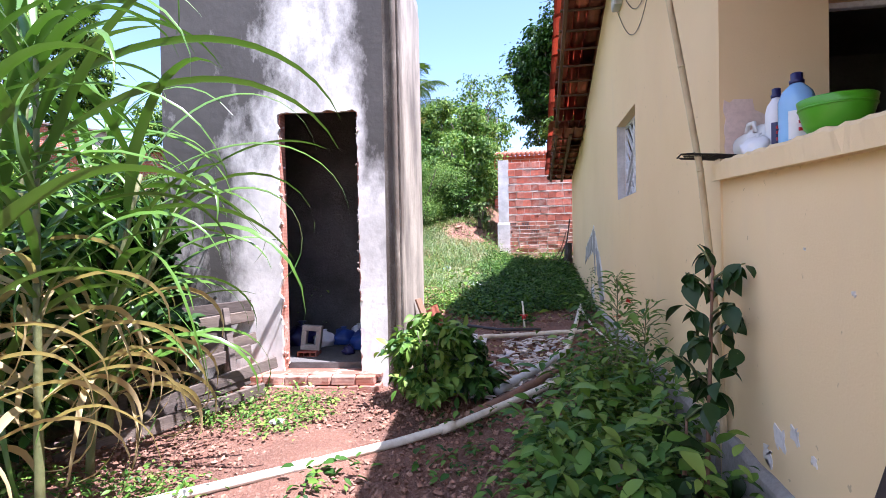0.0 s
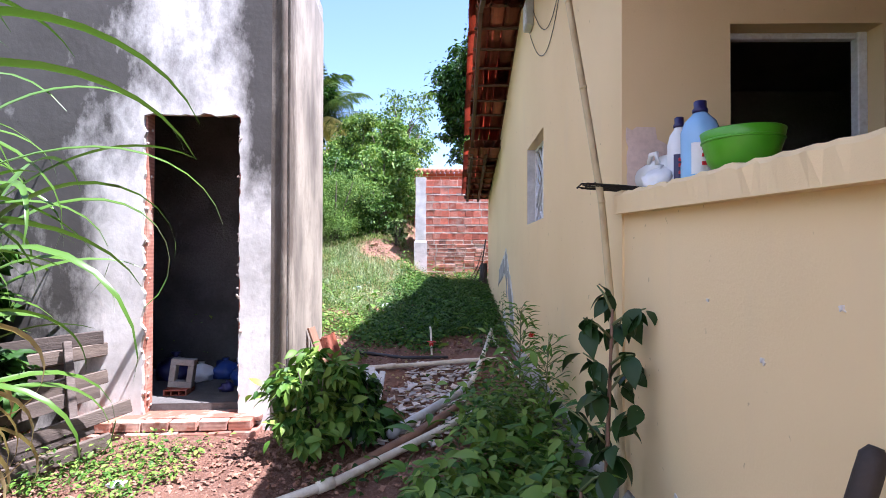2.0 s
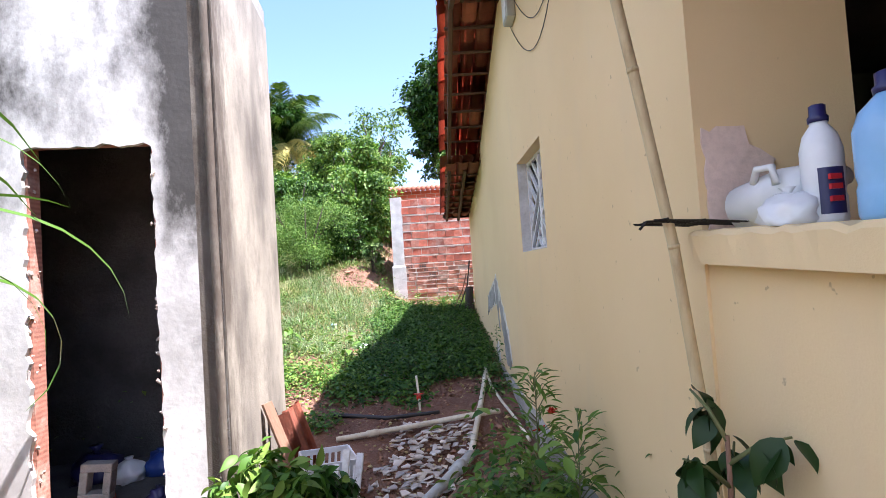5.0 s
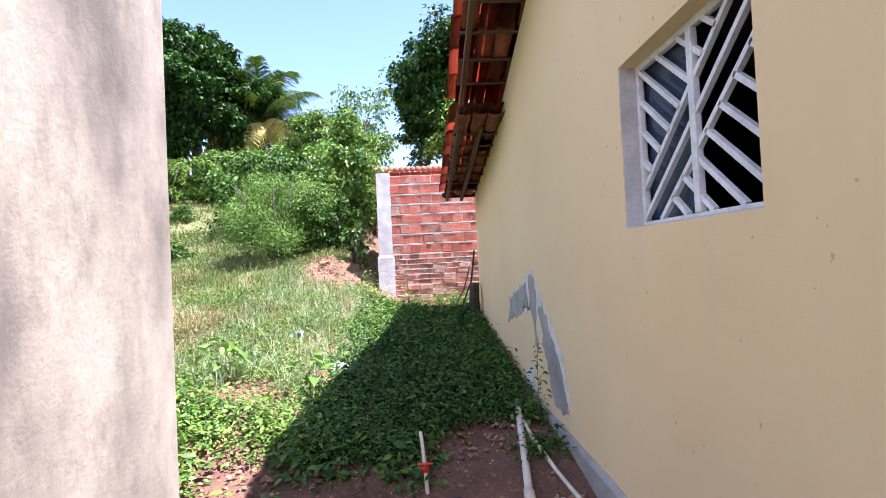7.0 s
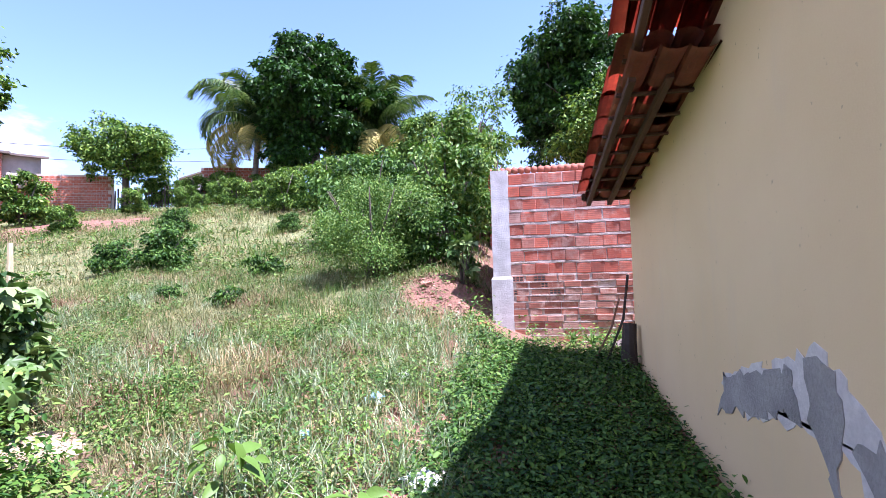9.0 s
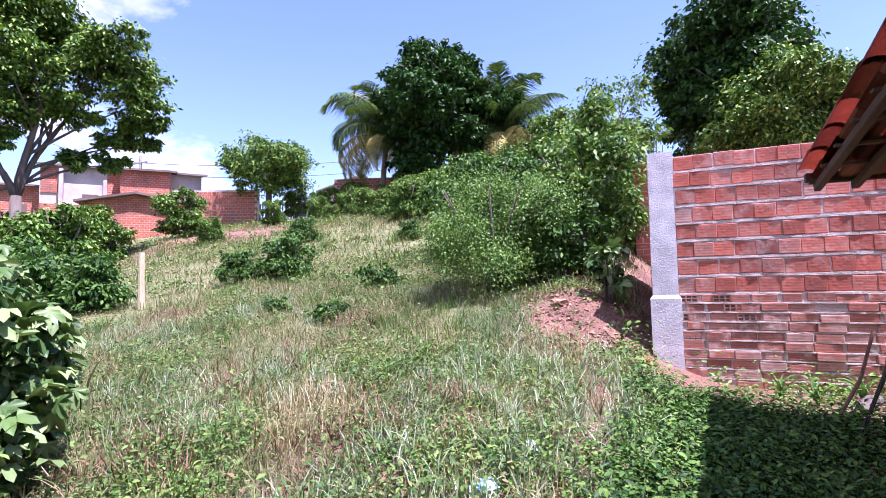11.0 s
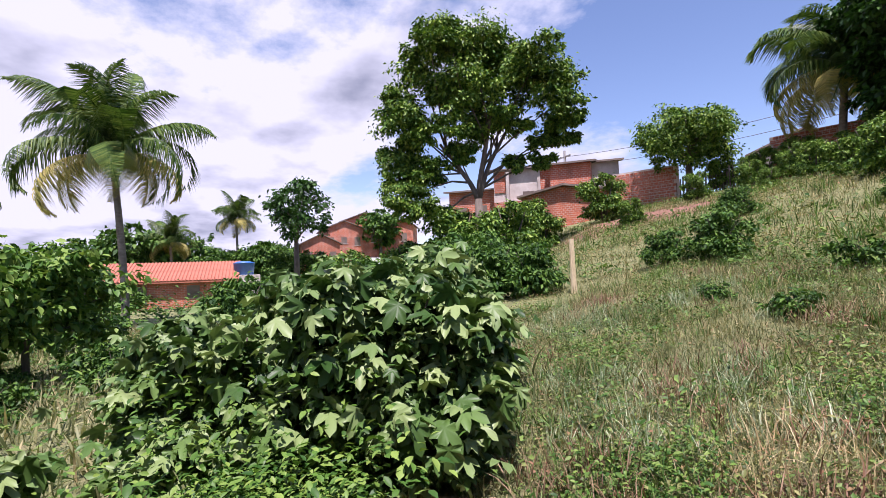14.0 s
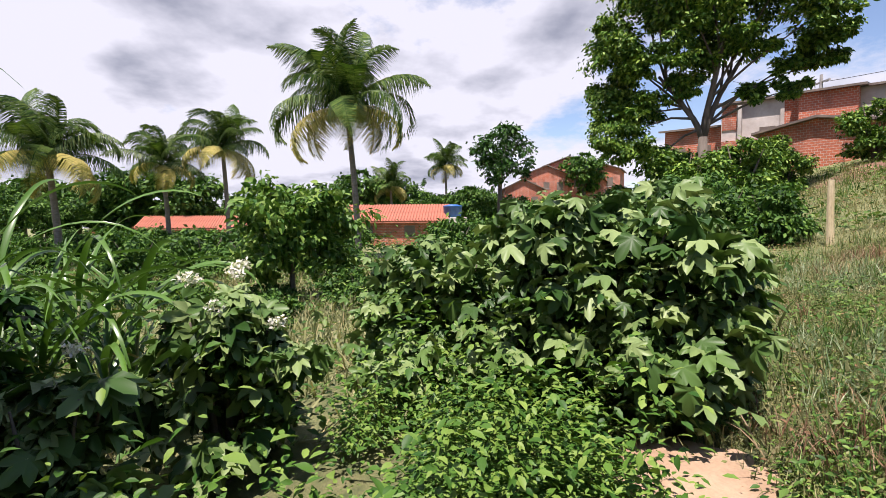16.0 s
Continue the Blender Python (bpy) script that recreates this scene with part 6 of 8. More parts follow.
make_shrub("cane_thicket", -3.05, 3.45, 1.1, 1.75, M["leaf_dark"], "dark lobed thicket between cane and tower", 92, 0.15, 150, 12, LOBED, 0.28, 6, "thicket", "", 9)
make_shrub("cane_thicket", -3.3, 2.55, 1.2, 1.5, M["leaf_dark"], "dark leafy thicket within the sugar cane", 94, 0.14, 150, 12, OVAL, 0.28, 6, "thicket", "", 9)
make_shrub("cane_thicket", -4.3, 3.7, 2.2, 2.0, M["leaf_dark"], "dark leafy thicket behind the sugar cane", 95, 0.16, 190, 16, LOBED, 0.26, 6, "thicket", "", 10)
make_shrub("cane_thicket", -4.9, 2.7, 2.4, 1.9, M["leaf"], "dense green thicket behind the sugar cane", 97, 0.16, 180, 16, OVAL, 0.26, 6, "thicket", "", 10)
make_shrub("cane_thicket", -3.4, 4.45, 0.9, 1.35, M["leaf"], "lobed green thicket against the tower", 99, 0.17, 90, 12, LOBED, 0.28, 5, "thicket", "", 8)

# ---------- shrubs near the walk ----------
def castor(name, x, y, width, height, label, seed, leaf=0.2, clumps=130, per=9, material="leaf_lobed"):
    t = make_shrub(name, x, y, width, height, M[material], label, seed, leaf, clumps, per, LOBED, 0.3, 7, "shrub", "", 12)
    return t


castor("lobed_leaf_shrub", -4.85, 8.6, 1.75, 1.5, "dense shrub with dusty green lobed leaves", 101, 0.132, 560, 9)
castor("lobed_leaf_shrub", -5.7, 7.6, 1.8, 1.35, "dense shrub with dusty green lobed leaves", 103, 0.13, 460, 9)
castor("lobed_leaf_shrub", -6.4, 9.3, 2.2, 1.5, "dense shrub with dusty green lobed leaves", 105, 0.132, 400, 9)
castor("flowering_shrub", -4.6, 6.05, 1.15, 1.35, "lobed green shrub carrying white flower heads", 107, 0.15, 100, 9, "leaf_lobed")
castor("flowering_shrub", -3.5, 5.75, 0.8, 1.2, "lobed green shrub carrying white flower heads", 109, 0.15, 80, 9, "leaf_lobed")


def flower_head(x, y, z, r, seed, group):
    t = thing("flower_head", (x, y, z), "loose white flower cluster on a shrub tip", "flower", group)
    rng = np.random.default_rng(seed)
    n = 60
    d = rng.normal(size=(n, 3))
    d /= np.linalg.norm(d, axis=1)[:, None]
    pos = np.array((x, y, z)) + d * r * rng.uniform(0.4, 1.0, (n, 1)) * np.array((1, 1, 0.6))
    put_mesh("petals", scatter_mesh("petals", DIAMOND, pos, turns(rng.uniform(0, 6.28, n), rng.normal(0, 0.7, n), rng.normal(0, 0.7, n)), np.full(n, r * 0.55)), M["flower"], t)


for i, (x, y, z) in enumerate(((-4.1, 6.35, 1.80), (-3.95, 6.15, 1.78), (-4.35, 6.3, 1.82), (-3.75, 6.4, 1.66), (-3.95, 6.62, 1.55), (-3.5, 5.9, 1.52), (-3.25, 5.7, 1.45), (-4.5, 5.95, 1.72))):
    flower_head(-1.27 + (x + 1.27) * 1.15, 7.55 + (y - 7.55) * 1.15, 2.2 + (z - 2.2) * 1.15, 0.062, 200 + i, "white flower heads")

# bright low weeds in front of the shrub
def area(rng, n, x0, x1, y0, y1, keep=None):
    xy = np.column_stack([rng.uniform(x0, x1, n), rng.uniform(y0, y1, n)])
    return xy if keep is None else xy[keep(xy[:, 0], xy[:, 1])]


R = np.random.default_rng(77)


def patchy(x, y, f, s):
    return np.array([noise.noise((a * f, b * f, s)) for a, b in zip(x, y)])


def clear_of_buildings(x, y):
    return (x < 0.86) & ~((x > -3.4) & (x < -0.95) & (y > 3.9) & (y < 6.1))


def off_sand(x, y):
    return (((x + 3.72) / 0.52) ** 2 + ((y - 8.68) / 0.36) ** 2 > 1) & (((x + 1.5) / 0.72) ** 2 + ((y - 13.6) / 0.95) ** 2 > 1)


weed_field("bright_weeds", area(R, 900, -5.2, -3.0, 6.8, 8.4, lambda x, y: off_sand(x, y) & (patchy(x, y, 0.8, 1) > -0.25)), 0.5, 0.05, 20, M["leaf_bright"], "knee high bright green leafy weeds", 301, spread=0.12)
weed_field("bright_weeds", area(R, 260, -3.6, -2.2, 5.6, 7.2), 0.5, 0.065, 16, M["leaf_bright"], "knee high green leafy weeds", 302, spread=0.12)
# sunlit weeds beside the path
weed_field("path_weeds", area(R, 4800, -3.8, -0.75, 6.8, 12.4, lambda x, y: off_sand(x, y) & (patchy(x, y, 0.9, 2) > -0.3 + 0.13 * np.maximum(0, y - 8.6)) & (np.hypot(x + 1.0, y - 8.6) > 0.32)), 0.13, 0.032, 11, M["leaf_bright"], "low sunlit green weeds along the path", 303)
weed_field("low_leaf_weeds", area(R, 1500, -7.5, -0.9, 8.6, 12.6, lambda x, y: off_sand(x, y) & clear_of_buildings(x, y) & (patchy(x, y, 0.9, 71) > 0.05)), 0.2, 0.042, 14, M["leaf_fine"], "low leafy weeds over the grass", 365)
weed_field("path_weeds", area(R, 3000, -4.5, -0.7, 7.6, 13.2, lambda x, y: off_sand(x, y) & clear_of_buildings(x, y) & (patchy(x, y, 1.3, 61) > -0.05)), 0.10, 0.03, 10, M["leaf_olive"], "low olive weeds along the path", 361)
weed_field("bank_sprouts", area(R, 130, -2.4, -0.9, 12.7, 14.8), 0.14, 0.045, 9, M["leaf_fine"], "small sprouts on the bare red bank", 362)
weed_field("path_weeds", area(R, 500, -2.2, -0.85, 5.9, 7.4, lambda x, y: patchy(x, y, 1.2, 3) > -0.1), 0.16, 0.055, 10, M["leaf_bright"], "low sunlit green weeds along the path", 304)
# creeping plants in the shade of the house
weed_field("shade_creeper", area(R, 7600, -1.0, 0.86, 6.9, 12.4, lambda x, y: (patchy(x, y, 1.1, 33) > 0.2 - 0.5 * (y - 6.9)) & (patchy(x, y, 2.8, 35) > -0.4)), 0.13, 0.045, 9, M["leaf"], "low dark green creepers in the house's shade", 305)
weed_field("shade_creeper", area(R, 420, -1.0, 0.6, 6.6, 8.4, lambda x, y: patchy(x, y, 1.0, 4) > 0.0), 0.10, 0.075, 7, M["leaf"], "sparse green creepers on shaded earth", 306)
weed_field("wall_foot_weeds", area(R, 420, -1.2, 1.6, 12.0, 13.35, lambda x, y: patchy(x, y, 1.4, 8) > -0.05), 0.24, 0.05, 12, M["leaf_bright"], "sunlit weeds at the foot of the brick wall", 307)
# sparse sprouts in front of the tower
weed_field("earth_sprouts", area(R, 900, -3.0, -1.1, 2.2, 4.0, lambda x, y: (patchy(x, y, 1.5, 5) > 0.22) | (((x + 1.95) / 0.5) ** 2 + ((y - 3.45) / 0.28) ** 2 < 1)), 0.08, 0.034, 11, M["leaf_bright"], "small green sprouts on bare red earth", 308)
weed_field("earth_sprouts", area(R, 120, -1.2, 0.2, 2.2, 3.6, lambda x, y: patchy(x, y, 1.5, 6) > 0.1), 0.09, 0.06, 8, M["leaf"], "small green sprouts on bare red earth", 309)
# broad weeds by the porch
weed_field("porch_weeds", area(R, 170, 0.0, 0.78, 1.85, 3.3), 0.34, 0.085, 20, M["leaf_bright"], "broad leaved green weeds by the porch wall", 310, OVATE, 0.11)
weed_field("porch_weeds", area(R, 150, 0.28, 0.85, 3.2, 4.7), 0.40, 0.07, 18, M["leaf_bright"], "leafy green weeds along the house wall", 311, OVATE, 0.12)

# hillside grass
def on_hill(x, y):
    return off_sand(x, y) & (((x + 19.5) / 3.4) ** 2 + ((y - 25.2) / 1.5) ** 2 > 1 + patchy(x, y, 0.4, 31)) & clear_of_buildings(x, y) & (y > 8.2 - 0.0 * x) & ~((x > -0.9) & (y > 12.5)) 


def tuft_points(rng, n, per, x0, x1, y0, y1, spread, keep):
    c = area(rng, n, x0, x1, y0, y1, keep)
    return (np.repeat(c, per, 0) + rng.normal(0, spread, (len(c) * per, 2)))


grass_field("dry_straw", tuft_points(R, 260, 14, -3.4, -0.6, 8.6, 12.9, 0.10, lambda x, y: patchy(x, y, 1.0, 51) > -0.1), 0.2, M["leaf_dry"], "dry straw among the weeds", 351, 0.9, 2.0)
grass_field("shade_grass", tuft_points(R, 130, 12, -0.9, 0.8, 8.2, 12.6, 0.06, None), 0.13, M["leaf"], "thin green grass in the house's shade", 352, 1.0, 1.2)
weed_field("bank_weeds", area(R, 420, -3.3, -1.5, 5.9, 7.7, lambda x, y: clear_of_buildings(x, y)), 0.3, 0.055, 12, M["leaf_bright"], "low bright weeds behind the tower", 353, spread=0.1)

hill_near = lambda x, y: on_hill(x, y) & (x < -1.3 - 0.25 * np.maximum(0, 10.5 - y)) & (patchy(x, y, 0.7, 9) > -0.35)
grass_field("hill_grass", tuft_points(R, 6500, 16, -9.5, -1.2, 8.2, 16.5, 0.10, hill_near), 0.135, M["grass"], "shin high grey green grass on the hillside", 321, 1.2, 1.8)
grass_field("hill_grass", tuft_points(R, 1100, 22, -9.0, -1.6, 8.6, 15.5, 0.05, lambda x, y: on_hill(x, y) & (patchy(x, y, 0.6, 12) > 0.05)), 0.19, M["grass_blue"], "bluish pale grass tufts on the hillside", 322, 1.0, 1.3)
grass_field("hill_grass", tuft_points(R, 4200, 13, -24, -1.0, 14, 30, 0.13, on_hill), 0.2, M["grass"], "grey green grass up the hillside", 323, 2.0, 1.6)
grass_field("dry_tufts", tuft_points(R, 300, 40, -9.5, -1.8, 9.0, 17, 0.10, lambda x, y: on_hill(x, y) & (patchy(x, y, 0.8, 15) > 0.12)), 0.22, M["grass_brown"], "brown dry grass tufts on the hillside", 324, 0.9)
grass_field("path_grass", tuft_points(R, 420, 12, -2.6, -0.8, 8.0, 12.8, 0.05, None), 0.2, M["grass_blue"], "pale grass tufts beside the path", 325, 1.2, 0.9)
weed_field("hill_weeds", area(R, 7000, -12, -1.3, 8.4, 19, lambda x, y: on_hill(x, y) & (patchy(x, y, 0.9, 65) > -0.2)), 0.10, 0.034, 10, M["leaf_olive"], "olive and brown weeds among hillside grass", 363, DIAMOND, 0.10)
weed_field("hill_weeds", area(R, 2600, -26, -2, 18, 30, lambda x, y: on_hill(x, y) & (patchy(x, y, 0.5, 67) > -0.1)), 0.2, 0.075, 12, M["leaf_olive"], "olive weeds up the hillside", 364, DIAMOND, 0.2)
weed_field("hill_weeds", area(R, 4200, -10, -1.3, 8.4, 18, lambda x, y: on_hill(x, y) & (patchy(x, y, 0.7, 20) > 0.0)), 0.19, 0.045, 12, M["leaf_fine"], "green weeds among hillside grass", 326, DIAMOND, 0.12)
weed_field("hill_weeds", area(R, 1300, -26, -2, 16, 30, lambda x, y: on_hill(x, y) & (patchy(x, y, 0.35, 22) > 0.0)), 0.35, 0.12, 12, M["leaf_fine"], "green weeds up the hillside", 327, DIAMOND, 0.25)
grass_field("tall_tufts", tuft_points(R, 620, 36, -10, -1.6, 8.6, 19, 0.08, lambda x, y: on_hill(x, y) & (patchy(x, y, 0.9, 41) > 0.0)), 0.2, M["leaf_fine"], "taller green grass tufts on the hillside", 341, 1.1, 1.3)
grass_field("tall_tufts", tuft_points(R, 420, 26, -24, -2, 17, 30, 0.18, lambda x, y: on_hill(x, y) & (patchy(x, y, 0.5, 43) > 0.05)), 0.32, M["leaf_fine"], "taller green grass tufts up the hillside", 342, 1.6, 0.7)
# plain to the west
grass_field("plain_grass", tuft_points(R, 3000, 12, -26, -4.6, -10, 10, 0.16, off_sand), 0.36, M["grass"], "tangled grass on the low ground", 328, 1.8, 1.5)
weed_field("plain_weeds", area(R, 1600, -22, -4.4, -6, 9, lambda x, y: patchy(x, y, 0.4, 24) > -0.15), 0.5, 0.11, 12, M["leaf_fine"], "tangled green weeds on the low ground", 329, DIAMOND, 0.25)
weed_field("plain_weeds", area(R, 1500, -60, -20, -40, 18), 1.0, 0.28, 14, M["leaf"], "far green scrub on the low ground", 330, DIAMOND, 0.7)

# pale trodden patch under the shrub
bm = bmesh.new()
pts = ragged([(-4.16, 8.46), (-3.7, 8.26), (-3.35, 8.42), (-3.28, 8.75), (-3.62, 9.02), (-3.98, 9.0), (-4.22, 8.74)], 0.08, 0.025, 6)
top = [bm.verts.new((x, y, gz(x, y) + 0.025)) for x, y in pts]
rear = [bm.verts.new((x, y, gz(x, y) - 0.08)) for x, y in pts]
mid = bm.verts.new((-3.75, 8.66, gz(-3.75, 8.66) + 0.04))
for i in range(len(pts)):
    j = (i + 1) % len(pts)
    bm.faces.new((top[i], top[j], mid))
    bm.faces.new((top[j], top[i], rear[i], rear[j]))
structure(part("sand_patch", bm, M["sand"]), "bare pale sandy patch of ground", "ground")


# leafy bush in front of the tower corner, chili plant, flowering weed
make_shrub("leafy_bush", -0.78, 3.95, 0.74, 0.72, M["leaf_bright"], "small bright leafy bush growing by the tower step", 121, 0.095, 160, 9, OVATE, 0.3, 6, "bush", "", 7)
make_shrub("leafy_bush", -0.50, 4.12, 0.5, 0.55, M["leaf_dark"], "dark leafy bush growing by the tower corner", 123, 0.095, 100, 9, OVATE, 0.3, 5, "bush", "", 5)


def single_plant(name, x, y, height, sway, leaf, count, material, label, seed, low=0.3, stem_r=0.011, shape=OVATE, pitch=-0.75, category="plant", spread=0.1, slim=1.0):
    """An upright stem with twigs and leaves that are parts of their own."""
    rng = np.random.default_rng(seed)
    base = gz(x, y)
    t = thing(name, (x, y, base), label, category)
    bm = bmesh.new()
    pts = [(x + sway[0] * f, y + sway[1] * f, base + height * f) for f in np.linspace(0, 1, 7)]
    tube(bm, pts, [stem_r * (1 - 0.75 * f) for f in np.linspace(0, 1, 7)], 7)
    part("stem", bm, M["stem"], t, "", True)
    leaf_mesh = scatter_mesh("leaf", shape, np.zeros((1, 3)), turns(np.zeros(1), np.zeros(1), np.zeros(1)), np.array([[slim, 1.0, 1.0]]))
    leaf_mesh.materials.append(material)
    for i in range(count):
        f = low + (1 - low) * (i + rng.random()) / count
        a = 137.5 * i + rng.uniform(-30, 30)
        r = spread * (1.25 - f) * rng.uniform(0.5, 1.4)
        cx, cy, cz = x + sway[0] * f, y + sway[1] * f, base + height * f
        px, py, pz = cx + r * math.cos(radians(a)), cy + r * math.sin(radians(a)), cz + r * 0.5
        if i % 3 == 0:
            bm = bmesh.new()
            tube(bm, [(cx, cy, cz - 0.02), (px, py, pz)], 0.003, 5)
            part("twig", bm, M["stem"], t)
        ob = new("leaf", leaf_mesh)
        ob.parent = t
        ob.matrix_parent_inverse = Matrix.Translation(-t.location)
        s = leaf * rng.uniform(0.65, 1.25)
        ob.matrix_basis = pose(px, py, pz, math.degrees(pitch) + rng.normal(0, 22), rng.normal(0, 20), a - 90) @ Matrix.Scale(s, 4)
    return t


def pepper_plant(x, y, height, sway, leaf, label, seed, forks=7, tuft=6):
    """A bare stem that forks near the top; broad leaves hang from the ends of the twigs."""
    rng = np.random.default_rng(seed)
    base = gz(x, y)
    t = thing("chili_plant", (x, y, base), label, "plant")
    at = lambda f: Vector((x + sway[0] * f, y + sway[1] * f, base + height * f))
    bm = bmesh.new()
    tube(bm, [at(f) for f in np.linspace(0, 0.93, 7)], [0.013 * (1 - 0.6 * f) for f in np.linspace(0, 1, 7)], 8)
    part("stem", bm, M["brown_wood"], t, "", True)
    broad = scatter_mesh("leaf", OVATE, np.zeros((1, 3)), turns(np.zeros(1), np.zeros(1), np.zeros(1)), np.array([[1.3, 1.0, 1.2]]))
    broad.materials.append(M["leaf_chili"])
    for k in range(forks):
        f = (0.10 + 0.16 * k) if k < 2 else 0.42 + 0.5 * (k - 2) / max(1, forks - 3)
        a = radians(137.5 * k + rng.uniform(-25, 25))
        reach = rng.uniform(0.10, 0.20) * (1.15 - 0.45 * f)
        tip = at(f) + Vector((reach * math.cos(a), reach * math.sin(a), reach * rng.uniform(0.5, 1.0)))
        bm = bmesh.new()
        tube(bm, [at(f), at(f).lerp(tip, 0.5) + Vector((0, 0, 0.015)), tip], [0.006, 0.005, 0.003], 6)
        part("twig", bm, M["stem"], t, "", True)
        for i in range(tuft):
            yaw = math.degrees(a) - 90 + 360 * i / tuft + rng.uniform(-30, 30)
            p = at(f).lerp(tip, 0.55 + 0.45 * (i / tuft)) + Vector(rng.normal(0, 0.012, 3))
            ob = new("leaf", broad)
            ob.parent = t
            ob.matrix_parent_inverse = Matrix.Translation(-t.location)
            ob.matrix_basis = pose(p.x, p.y, p.z, rng.uniform(-72, -22), rng.normal(0, 22), yaw) @ Matrix.Scale(leaf * rng.uniform(0.6, 1.15), 4)


pepper_plant(0.74, 2.42, 1.25, (0.07, 0.08), 0.125, "tall plant with drooping dark green leaves by the porch", 131, 15, 6)
pepper_plant(0.60, 2.28, 0.58, (0.03, 0.0), 0.12, "lower plant with dark green leaves by the porch", 133, 6, 6)
single_plant("flowering_weed", 0.62, 4.05, 0.98, (0.02, 0.0), 0.085, 190, M["leaf_bright"], "upright narrow leaved weed with red flowers", 135, 0.12, 0.008, pitch=0.25, spread=0.15, slim=0.5)
single_plant("flowering_weed", 0.74, 3.75, 0.80, (0.05, 0.05), 0.085, 130, M["leaf_bright"], "upright narrow leaved weed with red flowers", 137, 0.12, 0.008, pitch=0.25, spread=0.18, slim=0.5)
single_plant("wall_climber", 0.83, 7.55, 0.62, (0.02, 0.0), 0.05, 40, M["leaf"], "thin climbing weed against the house wall", 139, 0.05, 0.005, pitch=-0.2, spread=0.06)
single_plant("broad_weed", -1.9, 8.2, 0.42, (0.0, 0.0), 0.16, 16, M["leaf_bright"], "broad leaved young plant in the weeds", 141, 0.3, 0.008, pitch=-0.2, spread=0.15)
single_plant("broad_weed", -1.05, 7.9, 0.40, (0.0, 0.0), 0.15, 14, M["leaf_bright"], "broad leaved young plant in the weeds", 143, 0.3, 0.008, pitch=-0.2, spread=0.13)
for i, (x, y, z) in enumerate(((0.70, 3.98, 0.93), (0.66, 4.12, 0.80))):
    t = thing("red_flower", (x, y, z), "small red flower on a weed", "flower", "red flowers")
    rng = np.random.default_rng(i)
    pos = np.array((x, y, z)) + rng.normal(0, 0.008, (24, 3))
    put_mesh("petals", scatter_mesh("petals", DIAMOND, pos, turns(rng.uniform(0, 6.28, 24), rng.uniform(0, 0.7, 24), rng.normal(0, 0.3, 24)), np.full(24, 0.028)), M["flower_red"], t)
for i, (x, y) in enumerate(((0.30, 13.05), (0.55, 12.85), (0.95, 13.1))):
    t = thing("spiky_plant", (x, y, gz(x, y)), "small spiky yucca like plant by the brick wall", "plant", "spiky plants by the wall")
    for k in range(12):
        ob = new("spike_leaf", STRAPS[k % 3])
        ob.parent = t
        ob.matrix_parent_inverse = Matrix.Translation(-t.location)
        ob.matrix_basis = pose(x, y, gz(x, y), R.uniform(-5, 25), 0, 30 * k + R.uniform(-10, 10)) @ Matrix.Diagonal((0.7, 0.22, 0.32, 1))

# hillside shrubs
make_shrub("feathery_shrub", -3.3, 15.4, 3.0, 2.1, M["leaf_bright"], "large feathery shrub on the red bank", 151, 0.045, 1300, 30, DIAMOND, 0.26, 9, "shrub", "", 10)
make_shrub("feathery_shrub", -2.2, 15.6, 1.7, 1.8, M["leaf"], "dense green shrub beside the brick wall", 153, 0.09, 340, 24, DIAMOND, 0.24, 6, "shrub", "", 8)
make_shrub("vine_thicket", -2.3, 18.5, 3.0, 3.0, M["leaf_bright"], "bright green vine covered thicket", 155, 0.125, 460, 28, DIAMOND, 0.2, 6, "thicket", "", 10)
make_shrub("vine_thicket", -4.6, 19.5, 3.6, 2.6, M["leaf"], "green thicket on the hillside", 157, 0.125, 440, 28, DIAMOND, 0.2, 6, "thicket", "", 10)
make_shrub("vine_thicket", -2.3, 22.0, 3.4, 3.7, M["leaf_bright"], "tall bright green thicket behind the brick wall", 159, 0.15, 420, 28, DIAMOND, 0.2, 6, "thicket", "", 11)
castor("lobed_leaf_shrub", -1.35, 14.3, 0.6, 0.9, "small lobed leaf shrub on the bare bank", 161, 0.16, 18, 7)
bush = make_shrub("hill_bush", -9.3, 17.3, 1.5, 1.05, M["leaf"], "rounded green bush on the grassy hillside", 163, 0.095, 200, 24)
for x, y, s, a in ((-10.5, 17.0, 0.8, 40), (-12.5, 22.0, 0.9, 80), (-8.0, 21.5, 0.6, 10), (-11.8, 14.2, 1.2, 150), (-12.9, 13.2, 1.4, 200), (-14.3, 14.4, 1.5, 250), (-16.2, 13.6, 1.7, 20), (-17.5, 15.4, 1.9, 100), (-19.5, 16.2, 2.0, 300), (-21.5, 18.5, 1.8, 70), (-15.4, 11.2, 1.6, 310), (-18.4, 10.6, 1.8, 15), (-13.2, 9.8, 1.4, 45)):
    place_copy(bush, x, y, s, a)
green_tuft = make_shrub("slope_bush", -5.2, 13.4, 0.6, 0.32, M["leaf"], "low green bush in the hillside grass", 173, 0.06, 90, 14, DIAMOND, 0.26, 6)
for x, y, s, a in ((-6.6, 13.9, 0.9, 80), (-5.9, 16.2, 1.5, 150)):
    place_copy(green_tuft, x, y, s, a)
dark_bush = make_shrub("dark_bush", -23.4, 25.9, 2.5, 2.9, M["leaf_tree"], "large green bush below the brick houses", 165, 0.17, 330, 24)
